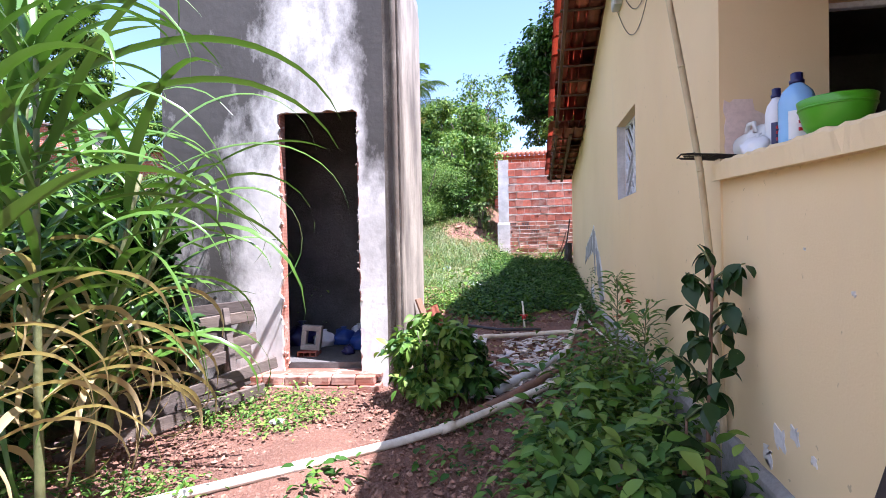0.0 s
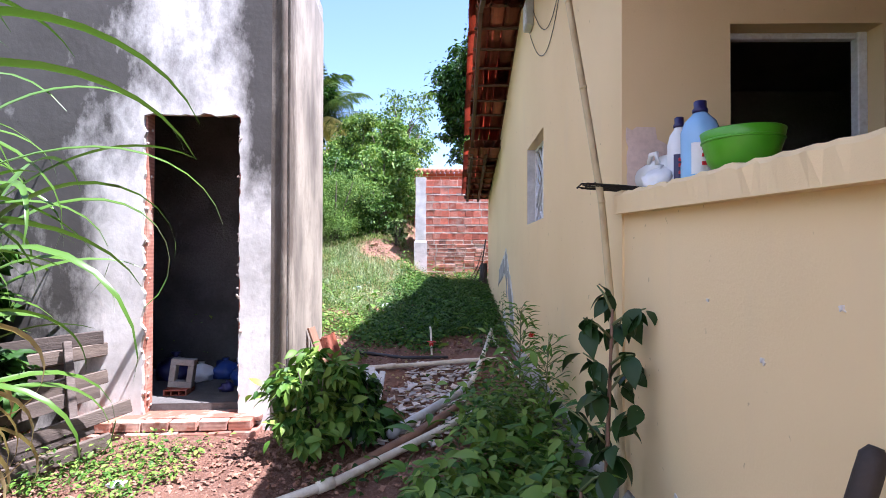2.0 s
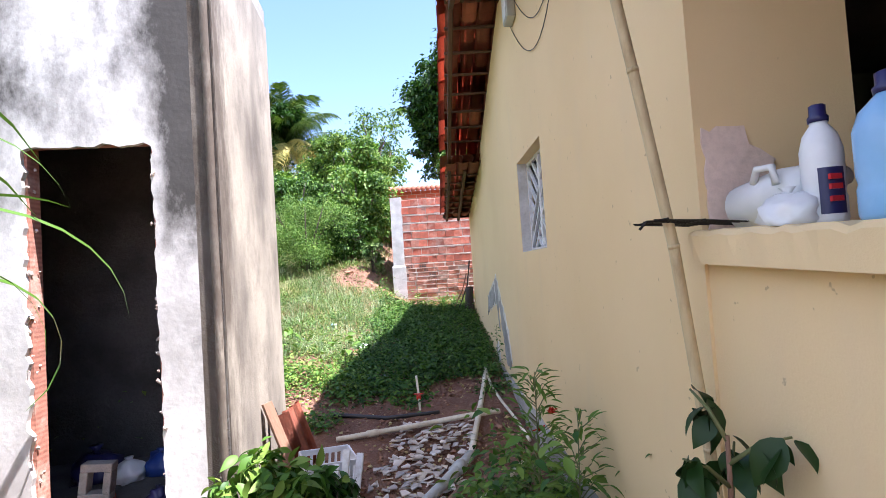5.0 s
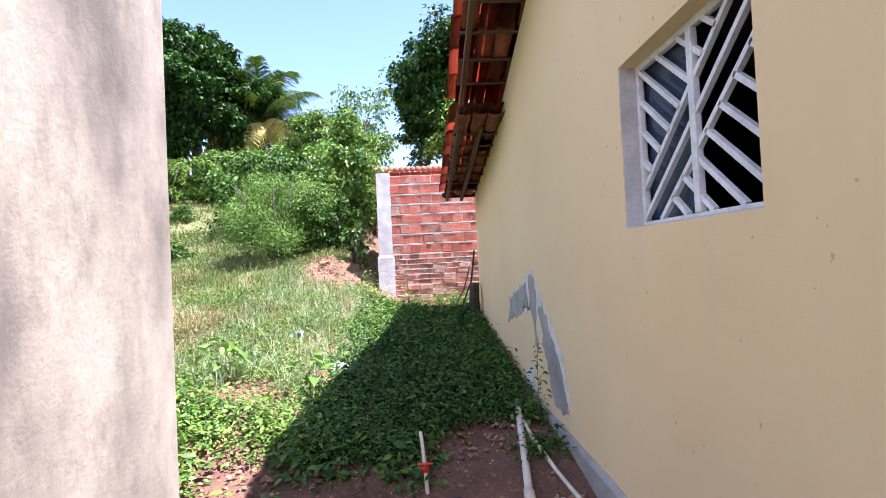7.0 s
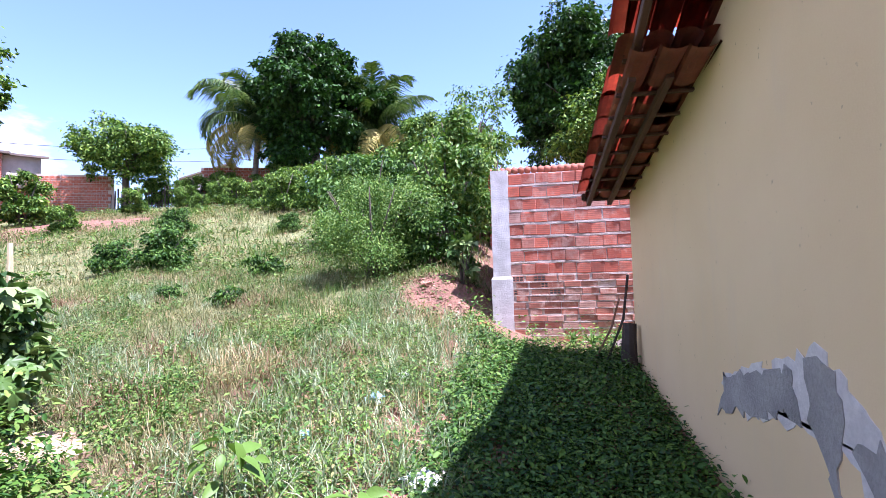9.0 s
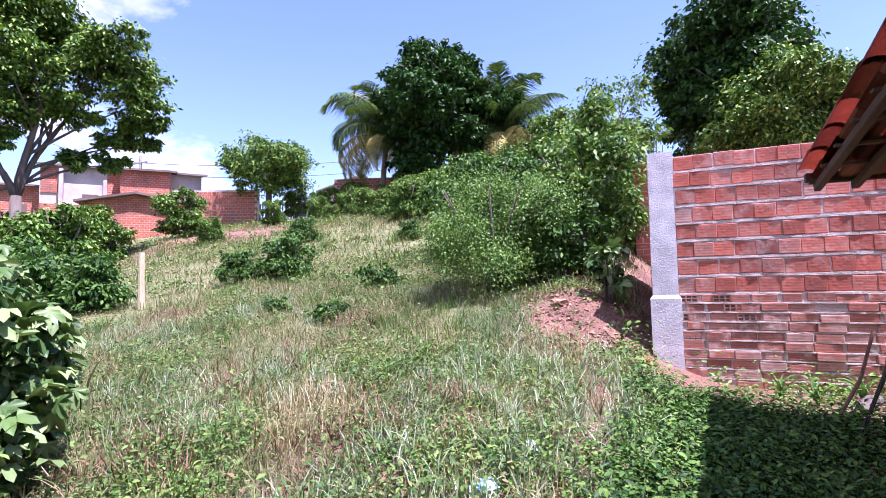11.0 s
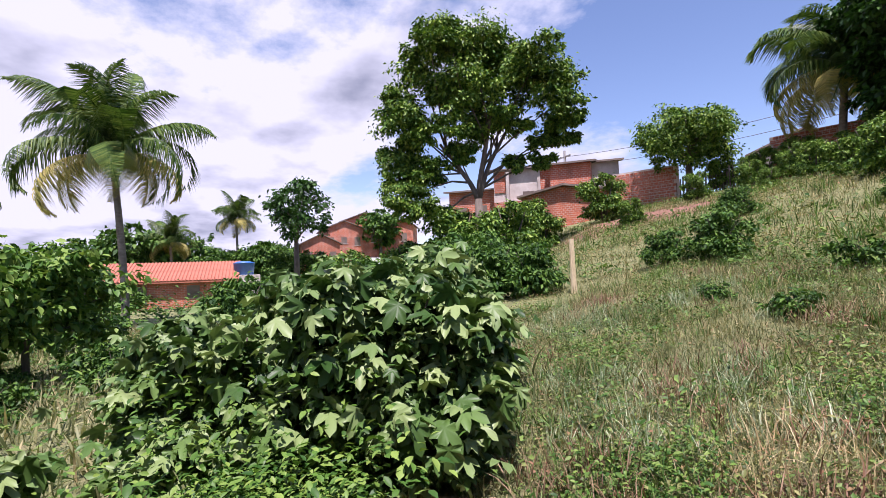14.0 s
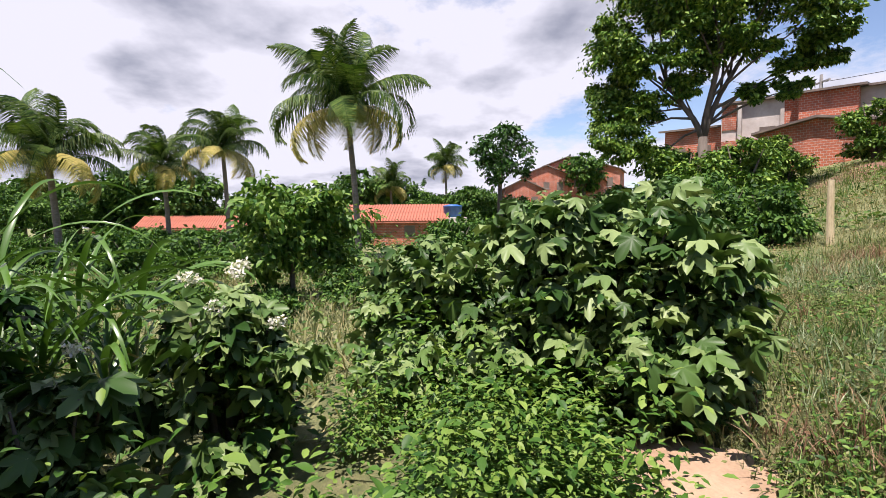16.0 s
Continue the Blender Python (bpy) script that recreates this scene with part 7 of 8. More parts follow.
for x, y, s, a in ((-19.5, 28.2, 0.55, 60), (-12.5, 27.5, 0.55, 120), (-10.5, 26.0, 0.7, 210), (-8.5, 25.5, 0.8, 30), (-6.5, 24.5, 0.9, 77), (-9.8, 30.0, 0.9, 177), (-5.0, 28.5, 1.0, 222), (-27.5, 24.0, 0.9, 99), (-22.6, 33.8, 0.75, 20), (-21.2, 34.2, 0.65, 70), (-19.8, 33.6, 0.7, 130), (-18.4, 34.2, 0.8, 190), (-14.2, 33.0, 0.8, 250), (-16.6, 31.4, 0.6, 310), (-17.8, 29.8, 0.5, 15), (-15.0, 29.8, 0.6, 95), (-30.0, 20.5, 1.1, 140), (-26.5, 16.0, 1.0, 11), (-34.0, 14.5, 1.2, 33), (-16.0, 28.4, 0.35, 200), (-13.6, 31.0, 0.6, 290), (-11.4, 28.8, 0.75, 55), (-7.4, 27.0, 0.85, 340), (-6.0, 31.0, 1.1, 130), (-3.2, 25.5, 0.9, 20), (-15.2, 32.6, 0.6, 250), (-20.6, 18.6, 1.1, 15), (-23.4, 17.4, 1.25, 95), (-24.6, 20.2, 1.0, 205), (-21.8, 21.0, 0.7, 145), (-18.4, 23.2, 0.45, 33)):
    place_copy(dark_bush, x, y, s, a)
scrub = make_shrub("low_scrub", -20.0, 3.5, 2.6, 1.5, M["leaf"], "tangled green scrub on the low ground", 167, 0.17, 150, 24)
Q = np.random.default_rng(5)
for i in range(120):
    x, y = -Q.uniform(10.5, 56), Q.uniform(-34, 12)
    if abs(y - (2.5 - 0.12 * (x + 27))) < 4.0 and x > -46:
        if Q.random() < 0.5:
            continue
    place_copy(scrub, float(x), float(y), float(Q.uniform(0.6, 1.25)), float(Q.uniform(0, 360)))
for i in range(46):
    x, y = -Q.uniform(6.8, 15), Q.uniform(-6, 8.2)
    if math.hypot(x + 9.3, y - 6.0) < 1.6:
        continue
    place_copy(scrub, float(x), float(y), float(Q.uniform(0.32, 0.62)), float(Q.uniform(0, 360)))
make_tree("young_mango_tree", -13.6, 3.9, 3.4, 3.8, 0.5, M["leaf_bright"], "young mango tree with yellow green leaves", 171, 0.2, 300, 20, 14, 0.07, shape=OVAL)
t = thing("fence_post", (-10.5, 14.38, gz(-10.5, 14.38)), "bare pale wooden fence post on the hillside", "post")
bm = bmesh.new()
z = gz(-10.5, 14.38)
tube(bm, [(-10.5, 14.38, z - 0.1), (-10.52, 14.38, z + 0.6), (-10.53, 14.39, z + 1.15)], [0.065, 0.06, 0.05], 8)
part("post_shaft", bm, M["bamboo"], t)


# ---------- palms ----------
def frond_mesh(name, length, droop, seed):
    """A coconut frond: arching rib with two rows of hanging leaflets."""
    rng = np.random.default_rng(seed)
    n = 34
    pts, p, ang = [], np.array((0.0, 0.0, 0.0)), radians(52)
    for i in range(n + 1):
        pts.append(p.copy())
        p = p + np.array((0, math.cos(ang), math.sin(ang))) * length / n
        ang -= radians(droop) * (0.5 + 1.0 * i / n) / n
    verts, faces = [], []
    for i in range(n):
        r = 0.035 * (1 - i / n) + 0.006
        a = len(verts)
        for q in (pts[i], pts[i + 1]):
            verts += [(q[0] - r, q[1], q[2]), (q[0] + r, q[1], q[2]), (q[0], q[1], q[2] - r * 1.5)]
        faces += [(a, a + 1, a + 4, a + 3), (a + 1, a + 2, a + 5, a + 4), (a + 2, a, a + 3, a + 5)]
    for i in range(3, n + 1):
        f = i / n
        ll = length * 0.20 * math.sin(math.pi * min(1, 0.12 + f * 0.93)) ** 0.6 + 0.12
        for s in (-1, 1):
            for extra in (0, 0.25, 0.5, 0.75):
                q = pts[i] * (1 - extra) + pts[i - 1] * extra
                w = 0.019
                fwd, hang = rng.uniform(0.3, 0.7), rng.uniform(0.45, 1.1)
                m = q + np.array((s * ll * 0.5, ll * fwd * 0.55, -ll * 0.10 + 0.05 * ll))
                e = q + np.array((s * ll * 0.80, ll * fwd, -ll * hang))
                a = len(verts)
                verts += [tuple(q + np.array((0, -w, 0))), tuple(q + np.array((0, w, 0))), tuple(m + np.array((0, w, 0))), tuple(m + np.array((0, -w, 0))), tuple(e)]
                faces += [(a, a + 1, a + 2, a + 3), (a + 3, a + 2, a + 4)]
    m = bpy.data.meshes.new(name)
    m.from_pydata(verts, [], faces)
    return m


FRONDS, OLD = [], []
for k in range(5):
    m = frond_mesh("frond", 3.9, 84 + 24 * k, 500 + k)
    m.materials.append(M["frond"])
    FRONDS.append(m)
for k in range(2):
    m = frond_mesh("old_frond", 3.6, 140 + 20 * k, 510 + k)
    m.materials.append(M["frond_dry"])
    OLD.append(m)


def palm(x, y, crown_z, lean, label, seed, size=1.0, count=22, old=5, trunk=0.16, wind=0.0):
    rng = np.random.default_rng(seed)
    base = gz(x, y)
    t = thing("coconut_palm", (x, y, base), label, "palm tree", "coconut palms")
    cx, cy = x + lean[0], y + lean[1]
    bm = bmesh.new()
    tube(bm, [(x + lean[0] * f ** 1.6, y + lean[1] * f ** 1.6, base - 0.3 + (crown_z - base + 0.3) * f) for f in np.linspace(0, 1, 14)], [trunk * (1.5 if f < 0.05 else 1.0 - 0.25 * f) for f in np.linspace(0, 1, 14)], 10)
    part("trunk", bm, M["palm_bark"], t, "", True)
    for i in range(count + old):
        dry = i >= count
        f = i / count if not dry else 0.0
        mesh = OLD[i % 2] if dry else FRONDS[int(rng.integers(5))]
        ob = new("old_frond" if dry else "frond", mesh)
        ob.parent = t
        ob.matrix_parent_inverse = Matrix.Translation(-t.location)
        tilt = rng.uniform(-75, -45) if dry else -48 + 122 * f ** 0.9 + rng.uniform(-8, 8)
        yaw = 137.5 * i + rng.uniform(-15, 15) + seed * 31
        ob.matrix_basis = pose(cx, cy, crown_z + 0.25 * f, 0, 0, yaw) @ pose(0, 0, 0, tilt * 0.75 + 5, rng.uniform(-25, 25), 0) @ Matrix.Scale(size * rng.uniform(0.85, 1.1), 4)
    for i in range(7):
        a = 0.9 * i
        bm = bmesh.new()
        bmesh.ops.create_icosphere(bm, subdivisions=2, radius=0.13, matrix=Matrix.Translation((cx + 0.22 * math.cos(a), cy + 0.22 * math.sin(a), crown_z - 0.25 - 0.06 * (i % 3))) @ Matrix.Diagonal((1, 1, 1.25, 1)))
        part("coconut", bm, M["stem"], t, "", True)


def polar(az, d, ex=-1.27, ey=7.55):
    return ex + d * math.sin(radians(az)), ey + d * math.cos(radians(az))


x, y = polar(-99.3, 26)
palm(x, y, 7.9, (-0.5, -0.6), "tall coconut palm standing before a red roofed house", 601, 1.3, 19, 5, 0.17)
for i, (az, d, cz, s) in enumerate(((-112.4, 38, 7.2, 0.95), (-117.8, 40, 6.2, 0.9), (-126.5, 30, 5.2, 1.0), (-89.5, 68, 9.8, 1.0), (-95.5, 60, 6.5, 0.9))):
    x, y = polar(az, d)
    palm(x, y, cz, (0.3, -0.2), "coconut palm in the distance over green scrub", 603 + i, s, 18, 4, 0.17)
for i, (px, py, cz) in enumerate(((-16.6, 34.4, 11.2), (-9.6, 36.4, 10.7))):
    palm(px, py, cz, (0.3, 0.2), "coconut palm rising behind a dark mango tree", 611 + i, 1.3, 20, 8, 0.2)

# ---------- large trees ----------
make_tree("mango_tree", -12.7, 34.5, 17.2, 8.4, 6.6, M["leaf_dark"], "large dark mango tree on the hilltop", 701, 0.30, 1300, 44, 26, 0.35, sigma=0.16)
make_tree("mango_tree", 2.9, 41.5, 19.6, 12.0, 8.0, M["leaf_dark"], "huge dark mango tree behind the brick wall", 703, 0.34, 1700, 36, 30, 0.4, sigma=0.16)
make_tree("leafy_tree", 5.2, 37.0, 13.4, 8.0, 6.5, M["leaf_tree"], "green leafy tree beside a darker mango tree", 705, 0.24, 800, 36, 16, 0.25)
make_tree("thin_tree", -3.4, 33.5, 12.9, 5.6, 7.0, M["leaf_fine"], "thin pale green tree with sky showing through", 707, 0.2, 230, 18, 9, 0.14, sigma=0.25)
make_tree("leafy_tree", -4.5, 29.0, 10.0, 5.5, 5.0, M["leaf_tree"], "bright green leafy tree at the top of the hill", 708, 0.16, 560, 28, 10, 0.2)
x, y = polar(-63.6, 24)
big = [(x + a * 0.88, y + b * 0.88, z, r * 0.9, r * 0.68) for a, b, z, r in ((0, 0, 12.9, 2.3), (-1.6, -2.2, 11.6, 2.0), (1.9, 2.2, 11.0, 2.1), (-0.8, 1.3, 12.2, 2.0), (2.4, 3.6, 9.7, 1.6), (-2.0, -3.4, 9.6, 1.9), (0.8, -1.2, 10.6, 1.9), (-2.4, -3.2, 7.6, 1.6), (1.0, 3.4, 8.4, 1.1), (-1.2, -3.4, 5.8, 1.6), (-0.6, -2.0, 4.7, 1.5), (1.6, 4.6, 8.2, 0.9), (0, -1, 8.9, 1.5), (-0.5, 0.9, 9.8, 1.5), (1.2, 1.2, 9.0, 1.3), (-1.4, -2.4, 6.8, 1.4), (0.2, 2.4, 12.0, 1.5), (0.4, -2.6, 12.6, 1.4), (0.7, 1.9, 7.5, 0.9), (-0.4, -0.9, 7.7, 1.0), (1.5, 3.2, 7.2, 0.7), (-0.9, -2.8, 8.6, 1.2))]
make_tree("spreading_tree", x, y, 15, 10, 6, M["leaf_tree"], "tall spreading tree with open forked branches", 709, 0.19, 1250, 84, trunk=0.21, fork=5.6, sigma=0.13, lobes=big)
x, y = polar(-42.0, 33)
make_tree("round_tree", x, y, 11.6, 6.4, 7.6, M["leaf_tree"], "low rounded dark green tree on the hilltop", 711, 0.2, 520, 40, 16, 0.2)
x, y = polar(-83.7, 60)
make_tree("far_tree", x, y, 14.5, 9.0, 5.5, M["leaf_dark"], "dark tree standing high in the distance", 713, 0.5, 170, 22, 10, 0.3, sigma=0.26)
far_tree = make_tree("far_tree", -70.0, 12.0, 7.5, 8.5, 2.0, M["leaf"], "green tree on the far low ground", 715, 0.5, 160, 22, 9, 0.25)
for i in range(34):
    az, d = -132 + 57 * i / 33 + Q.uniform(-1.5, 1.5), Q.uniform(62, 120)
    x, y = polar(az, d)
    place_copy(far_tree, x, y, float(Q.uniform(0.85, 1.35)), float(Q.uniform(0, 360)))
for i in range(44):
    az, d = -131 + 49 * i / 43 + Q.uniform(-1.0, 1.0), Q.uniform(60, 78)
    x, y = polar(az, d)
    place_copy(far_tree, x, y, float(Q.uniform(0.5, 0.85)), float(Q.uniform(0, 360)))


# ---------- distant houses ----------
def house(name, x, y, turn, w, d, h, wall, roof_m, label, seed, slope=0.6, base=None, openings=3, gable=False, eave=0.35):
    """Small house: front face towards local -y."""
    rng = np.random.default_rng(seed)
    base = gz(x, y) - 0.3 if base is None else base
    t = thing(name, (x, y, base), label, "house")
    m = pose(x, y, base, 0, 0, turn)

    def add(pname, bm, mat, parent, lab=""):
        bm.transform(m)
        return part(pname, bm, mat, parent, lab)

    bm = bmesh.new()
    if gable:
        slab(bm, [(-w / 2, 0), (w / 2, 0), (w / 2, h), (0, h + slope), (-w / 2, h)], (0, -d / 2, 0), (1, 0, 0), (0, 0, 1), -d)
    else:
        slab(bm, [(-d / 2, 0), (d / 2, 0), (d / 2, h + slope), (-d / 2, h)], (-w / 2, 0, 0), (0, 1, 0), (0, 0, 1), w)
    add("wall", bm, wall, t)
    bm = bmesh.new()
    if gable:
        for s in (-1, 1):
            slab(bm, [(s * (w / 2 + eave), h - slope * eave / (w / 2) + 0.02), (0, h + slope + 0.02), (0, h + slope + 0.14), (s * (w / 2 + eave), h - slope * eave / (w / 2) + 0.14)], (0, -d / 2 - eave, 0), (1, 0, 0), (0, 0, 1), -(d + 2 * eave))
    else:
        k = slope / d
        slab(bm, [(-d / 2 - eave, h - k * eave + 0.02), (d / 2 + eave, h + slope + k * eave + 0.02), (d / 2 + eave, h + slope + k * eave + 0.14), (-d / 2 - eave, h - k * eave + 0.14)], (-w / 2 - eave, 0, 0), (0, 1, 0), (0, 0, 1), w + 2 * eave)
    add("roof", bm, roof_m, t)
    for i in range(openings):
        ox = -w / 2 + w * (i + 0.6) / (openings + 0.2)
        door = i == 1
        z0, z1 = (0.3, 2.3) if door else (1.2, 2.2)
        if h > 6:
            z0, z1 = h - 2.3 + 0.3 * (i % 2), h - 1.1
        bm = bmesh.new()
        box(bm, ox - 0.42, ox + 0.42, -d / 2 - 0.03, -d / 2 + 0.02, z0, min(z1, h - 0.2))
        wdw = add("door" if door else "window", bm, M["far_roof"], t)
        bm = bmesh.new()
        box(bm, ox - 0.5, ox + 0.5, -d / 2 - 0.06, -d / 2 - 0.031, z0 - 0.1, z0 - 0.02)
        add("sill", bm, M["far_plaster"], wdw)
    return t


front_house = house("brick_house", -33.2, 29.8, 52, 8.5, 5.0, 4.2, M["far_plaster"], M["far_roof"], "two storey plaster and brick house with a low roof", 801, 0.9, 5.2, 0)
for pname, x0, x1, z0, z1, out, mat in (("brick_panel", -0.95, 0.5, 1.9, 4.1, 0.05, "far_brick"), ("brick_panel", 0.72, 1.9, 2.4, 4.1, 0.05, "far_brick"), ("pier", 0.5, 0.72, 0.6, 4.15, 0.12, "far_plaster"), ("pier", -1.15, -0.95, 0.4, 4.1, 0.12, "far_plaster"),
                                        ("balcony_wall", -4.2, -3.3, 0.7, 1.9, 0.35, "far_brick"), ("balcony_wall", -3.1, -2.3, 0.7, 1.9, 0.35, "far_brick"), ("pier", -3.3, -3.1, 0.4, 4.0, 0.4, "far_plaster"), ("brick_panel", -4.2, -3.4, 2.6, 4.1, 0.06, "far_brick"),
                                        ("doorway", -2.2, -1.4, 0.5, 2.6, 0.03, "far_roof"), ("window", 2.5, 3.3, 1.6, 2.5, 0.03, "far_roof"), ("ledge", -4.3, 4.3, 0.35, 0.55, 0.45, "far_plaster")):
    bm = bmesh.new()
    box(bm, x0, x1, -2.5 - out, -2.49, z0, z1)
    bm.transform(pose(-33.2, 29.8, 5.2, 0, 0, 52))
    part(pname, bm, M[mat], front_house)
house("brick_house", -38.2, 26.6, 52, 5.0, 5.0, 3.4, M["far_brick"], M["far_roof"], "unrendered brick house behind a tree", 803, 0.7, 5.0)
house("brick_annex", -30.6, 29.3, 48, 2.6, 3.0, 3.6, M["far_brick"], M["far_roof"], "raw brick end of a hillside house", 805, 0.5, 5.6, 1)
house("shed", -28.9, 27.6, 45, 5.2, 2.4, 2.3, M["far_brick"], M["far_roof"], "low brick shed with a dark lean-to roof", 807, 0.5, 4.6, 0, True)
house("gabled_house", -24.5, 44.0, 35, 6.0, 6.0, 3.0, M["far_plaster"], M["far_roof"], "pale gabled house behind the hilltop trees", 809, 1.2, 6.4, 2, True)


def yard_wall(x0, y0, x1, y1, z0, z1, label):
    t = thing("garden_wall", (x0, y0, z0), label, "wall")
    bm = bmesh.new()
    beam(bm, (x0, y0, (z0 + z1) / 2), (x1, y1, (z0 + z1) / 2), 0.14, z1 - z0)
    part("mortar_core", bm, M["mortar"], t)
    a, b = Vector((x0, y0, 0)), Vector((x1, y1, 0))
    u = (b - a).normalized()
    nrm = Vector((u.y, -u.x, 0)) if Vector((u.y, -u.x, 0)).dot(Vector((0.6, -0.7, 0))) > 0 else Vector((-u.y, u.x, 0))
    bm = bmesh.new()
    z, c = z0 + 0.1, 0
    while z < z1 - 0.1:
        s = 0.15 + (0.15 if c % 2 else 0)
        while s < (b - a).length - 0.15:
            p = a + u * s + nrm * 0.05
            beam(bm, p - u * 0.135 + Vector((0, 0, z)), p + u * 0.135 + Vector((0, 0, z)), 0.08, 0.17)
            s += 0.3
        z += 0.2
        c += 1
    part("bricks", bm, M["far_brick"], t)


yard_wall(-28.6, 30.6, -24.6, 32.6, 6.0, 8.3, "raw red brick garden wall on the hilltop")
yard_wall(-20.5, 35.0, -16.0, 36.5, 6.6, 9.0, "raw red brick garden wall behind trees")
yard_wall(-34.0, 25.6, -27.2, 28.2, 4.4, 6.6, "stained red brick yard wall on the hillside")

# wooden paling between the walls
t = thing("wooden_paling", (-24.0, 32.6, 6.4), "ragged fence of grey wooden stakes", "fence")
for i in range(22):
    x, y = -24.7 + 0.17 * i, 32.5 + 0.07 * i
    bm = bmesh.new()
    hgt = float(Q.uniform(0.8, 1.3))
    beam(bm, (x, y, gz(x, y) - 0.1), (x + Q.normal(0, 0.05), y, gz(x, y) + hgt), 0.1, 0.03)
    part("stake", bm, M["plank"], t)


def tiled_roof_house(x, y, turn, w, d, wall_h, rise, label, seed):
    """Long low house; the tiled slope faces the walk."""
    base = gz(x, y) - 0.2
    t = thing("tiled_house", (x, y, base), label, "house")
    m = pose(x, y, base, 0, 0, turn)
    bm = bmesh.new()
    slab(bm, [(-d / 2, 0), (d / 2, 0), (d / 2, wall_h), (0, wall_h + rise), (-d / 2, wall_h)], (-w / 2, 0, 0), (0, 1, 0), (0, 0, 1), w)
    bm.transform(m)
    part("wall", bm, M["far_brick"], t)
    e, n = 0.5, int(w / 0.24)
    drop = rise * e / (d / 2)
    run = math.hypot(d / 2 + e, rise + drop)
    bm = bmesh.new()
    tube(bm, [(0, 0, 0), (0, run, 0)], (w + 0.6) / n * 0.55, 6)
    bmesh.ops.recalc_face_normals(bm, faces=bm.faces)
    row = bpy.data.meshes.new("roof_tile")
    bm.to_mesh(row)
    bm.free()
    row.materials.append(M["clay_far"])
    for s in (-1, 1):
        bm = bmesh.new()
        slab(bm, [(s * (d / 2 + e), wall_h - drop + 0.02), (0, wall_h + rise + 0.02), (0, wall_h + rise + 0.1), (s * (d / 2 + e), wall_h - drop + 0.1)], (-w / 2 - 0.3, 0, 0), (0, 1, 0), (0, 0, 1), w + 0.6)
        bm.transform(m)
        slope_ob = part("roof", bm, M["clay_far"], t, "orange red clay tiles in ribs")
        for i in range(n):
            ob = new("roof_tile", row)
            ob.parent = slope_ob
            ob.matrix_basis = m @ pose(-w / 2 - 0.3 + (w + 0.6) * (i + 0.5) / n, s * (d / 2 + e), wall_h - drop + 0.1, math.degrees(math.atan2(rise + drop, d / 2 + e)), 0, 0 if s < 0 else 180)
    for ox in (-w * 0.35, -w * 0.05, w * 0.25):
        bm = bmesh.new()
        box(bm, ox - 0.45, ox + 0.45, -d / 2 - 0.04, -d / 2 + 0.02, 0.9, 1.9)
        bm.transform(m)
        part("window", bm, M["far_roof"], t)


tiled_roof_house(-49.0, 1.9, 90 - 3, 12.0, 7.0, 2.3, 1.35, "long low brick house with an orange tiled roof", 841)
tiled_roof_house(-52.0, -8.5, 90 + 5, 9.0, 6.0, 1.6, 1.1, "low house with an orange tiled roof among scrub", 843)
tiled_roof_house(-56.0, -17.0, 90 + 12, 12.0, 6.0, 1.8, 1.1, "low house with an orange tiled roof among scrub", 845)
x, y = -46.5, 8.6
t = thing("water_tank", (x, y, 2.5), "blue water tank on a white masonry stand", "water tank")
bm = bmesh.new()
box(bm, x - 1.0, x + 1.0, y - 1.3, y + 1.0, gz(x, y) - 0.2, 2.75, 0.03)
part("stand", bm, M["far_plaster"], t)
bm = bmesh.new()
lathe(bm, [(0.72, 0), (0.82, 0.9), (0.86, 0.92), (0.84, 1.0), (0.4, 1.12)], (x, y - 0.2, 2.75), 20)
part("tank_shell", bm, M["tank_blue"], t, "", True)
for i, (az, d, z0, w, h) in enumerate(((-79.0, 78, 5.2, 6, 8.0), (-76.0, 80, 5.6, 7, 9.0), (-81.5, 74, 4.0, 5, 7.0), (-73.5, 78, 6.0, 7, 7.6), (-108, 95, 2.0, 12, 3.2), (-114, 92, 2.0, 10, 3.0), (-121, 98, 2.0, 12, 3.2), (-103, 100, 2.5, 9, 3.2))):
    x, y = polar(az, d)
    house("far_house", x, y, az * -1 + 8 * (-1) ** i, w, 6.0, h, M["far_plaster"] if i in (5, 7) else M["far_brick"], M["clay_far"] if i > 3 else M["far_roof"], "small brick house in the far settlement", 850 + i, 1.2, z0 - 4, 3, True)
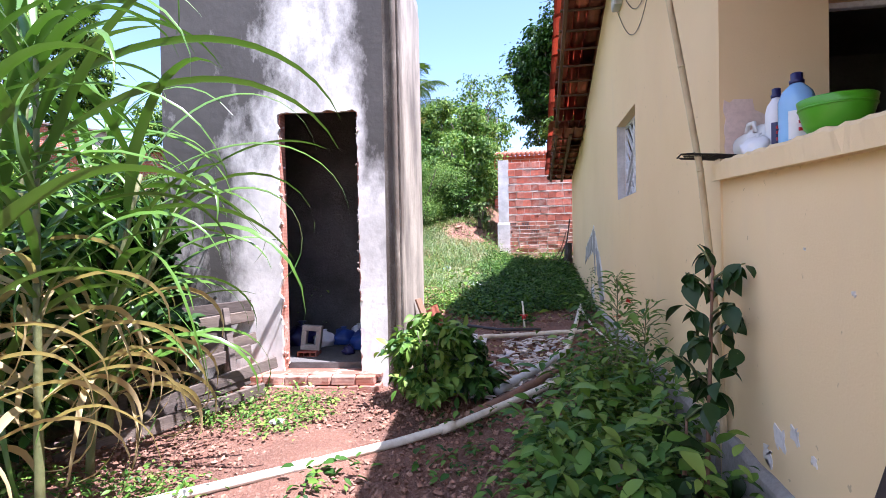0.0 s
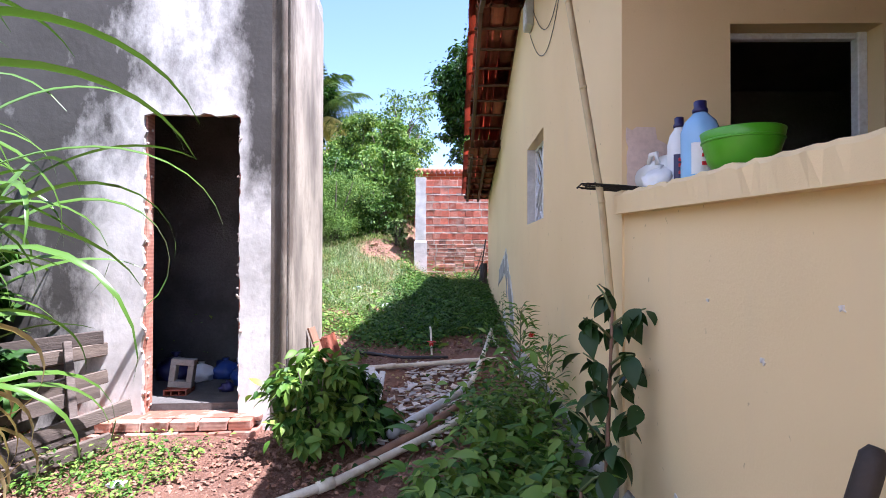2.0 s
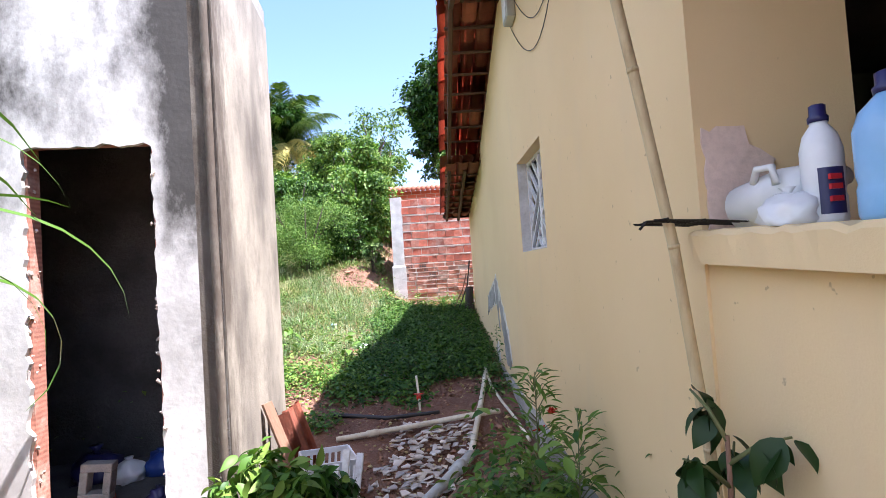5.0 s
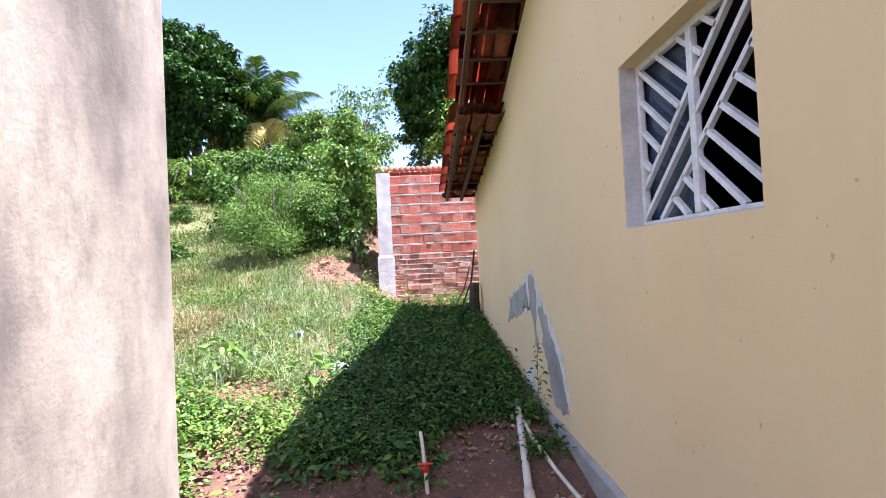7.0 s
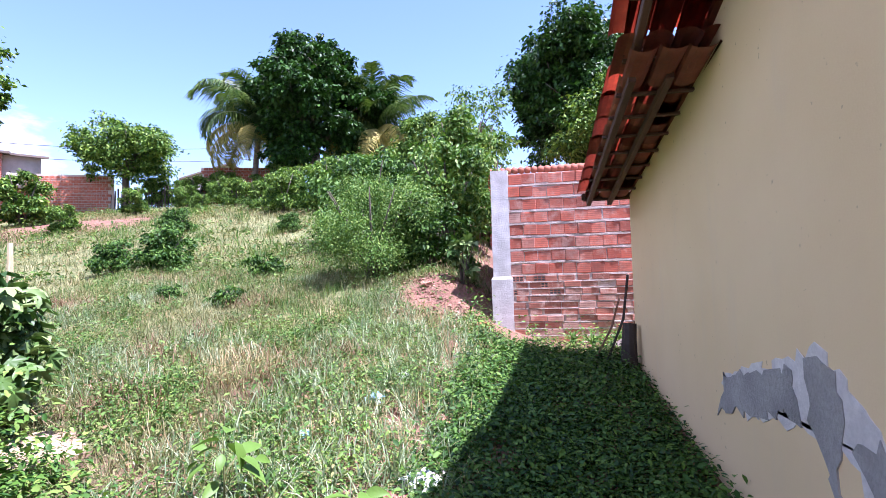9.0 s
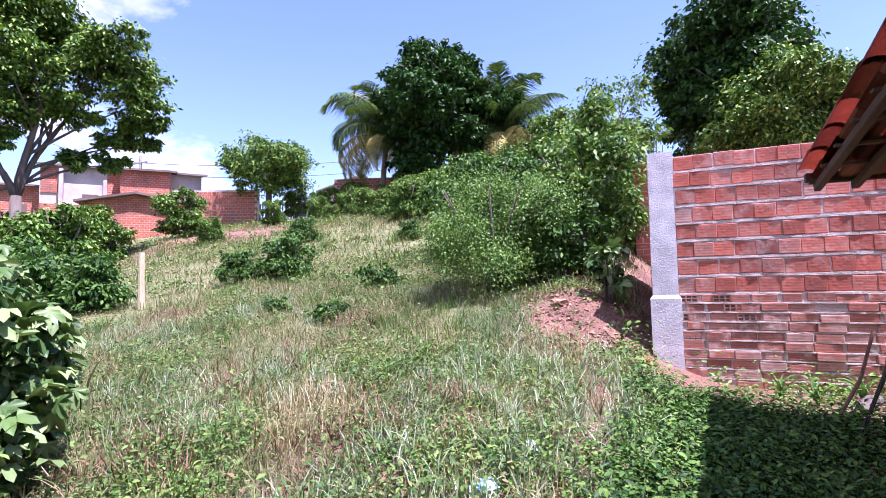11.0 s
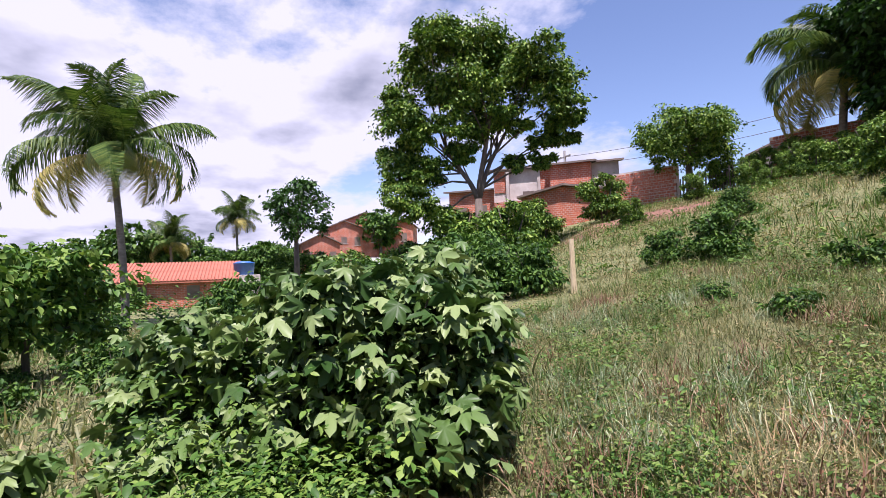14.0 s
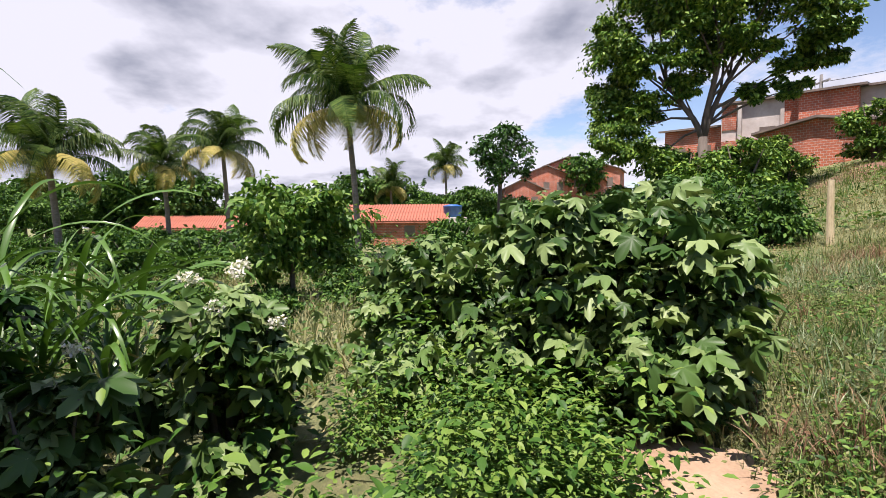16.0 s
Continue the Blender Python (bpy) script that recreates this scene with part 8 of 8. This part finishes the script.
# painted panels below the far houses
for i, (az, d, z, w, h, m) in enumerate(((-79.6, 52, 3.3, 1.2, 1.3, "poster_blue"), (-77.4, 52, 3.6, 1.1, 1.2, "poster_red"), (-76.0, 52, 3.6, 2.2, 1.1, "label_white"))):
    x, y = polar(az, d)
    t = thing("painted_panel", (x, y, z), "painted panel on a far yard wall", "panel", "painted panels")
    bm = bmesh.new()
    box(bm, -w / 2, w / 2, -0.05, 0.05, -h / 2, h / 2, 0.01)
    bm.transform(pose(x, y, z, 0, 0, 85))
    part("board", bm, M[m], t)
    bm = bmesh.new()
    box(bm, -0.06, 0.06, 0.055, 0.15, gz(x, y) - z - 0.2, h / 2)
    bm.transform(pose(x, y, z, 0, 0, 85))
    part("post", bm, M["plank"], t)

# shed roof behind the yard wall
t = thing("tiled_shed", (0.8, 20.8, 2.0), "tile roofed shed behind the brick yard wall", "shed")
bm = bmesh.new()
box(bm, -1.3, 3.6, 19.6, 22.0, 1.6, 4.55)
part("wall", bm, M["far_brick"], t)
for i in range(32):
    cx = -1.6 + 0.17 * i
    bm = bmesh.new()
    tube(bm, [(cx, 19.2, 4.56), (cx, 20.8, 4.85)], 0.1, 6)
    part("roof_tile", bm, M["clay_far"], t, "", True)

# overhead wires and street poles up the hill
for i, (x, y, h) in enumerate(((-36.5, 33.0, 12.0), (-18.0, 46.0, 13.5))):
    t = thing("utility_pole", (x, y, gz(x, y)), "grey concrete utility pole on the hilltop", "utility pole", "utility poles")
    bm = bmesh.new()
    tube(bm, [(x, y, gz(x, y) - 0.3), (x, y, h)], [0.16, 0.10], 8)
    part("mast", bm, M["cement"], t)
    bm = bmesh.new()
    beam(bm, (x - 0.8, y, h - 0.5), (x + 0.8, y, h - 0.5), 0.1, 0.1)
    part("crossarm", bm, M["cement"], t)
for k, (dz, off) in enumerate(((0.0, -0.7), (-1.0, 0.0))):
    t = thing("overhead_wire", (-36.5 + off, 33.0, 11.6 + dz), "thin black overhead wire between poles", "wire", "overhead wires")
    bm = bmesh.new()
    tube(bm, bent((-36.5 + off, 33.0, 11.6 + dz), (-18.0 + off, 46.0, 13.1 + dz), 0.6, 0, 12), 0.02, 5)
    part("cable", bm, M["hose"], t)
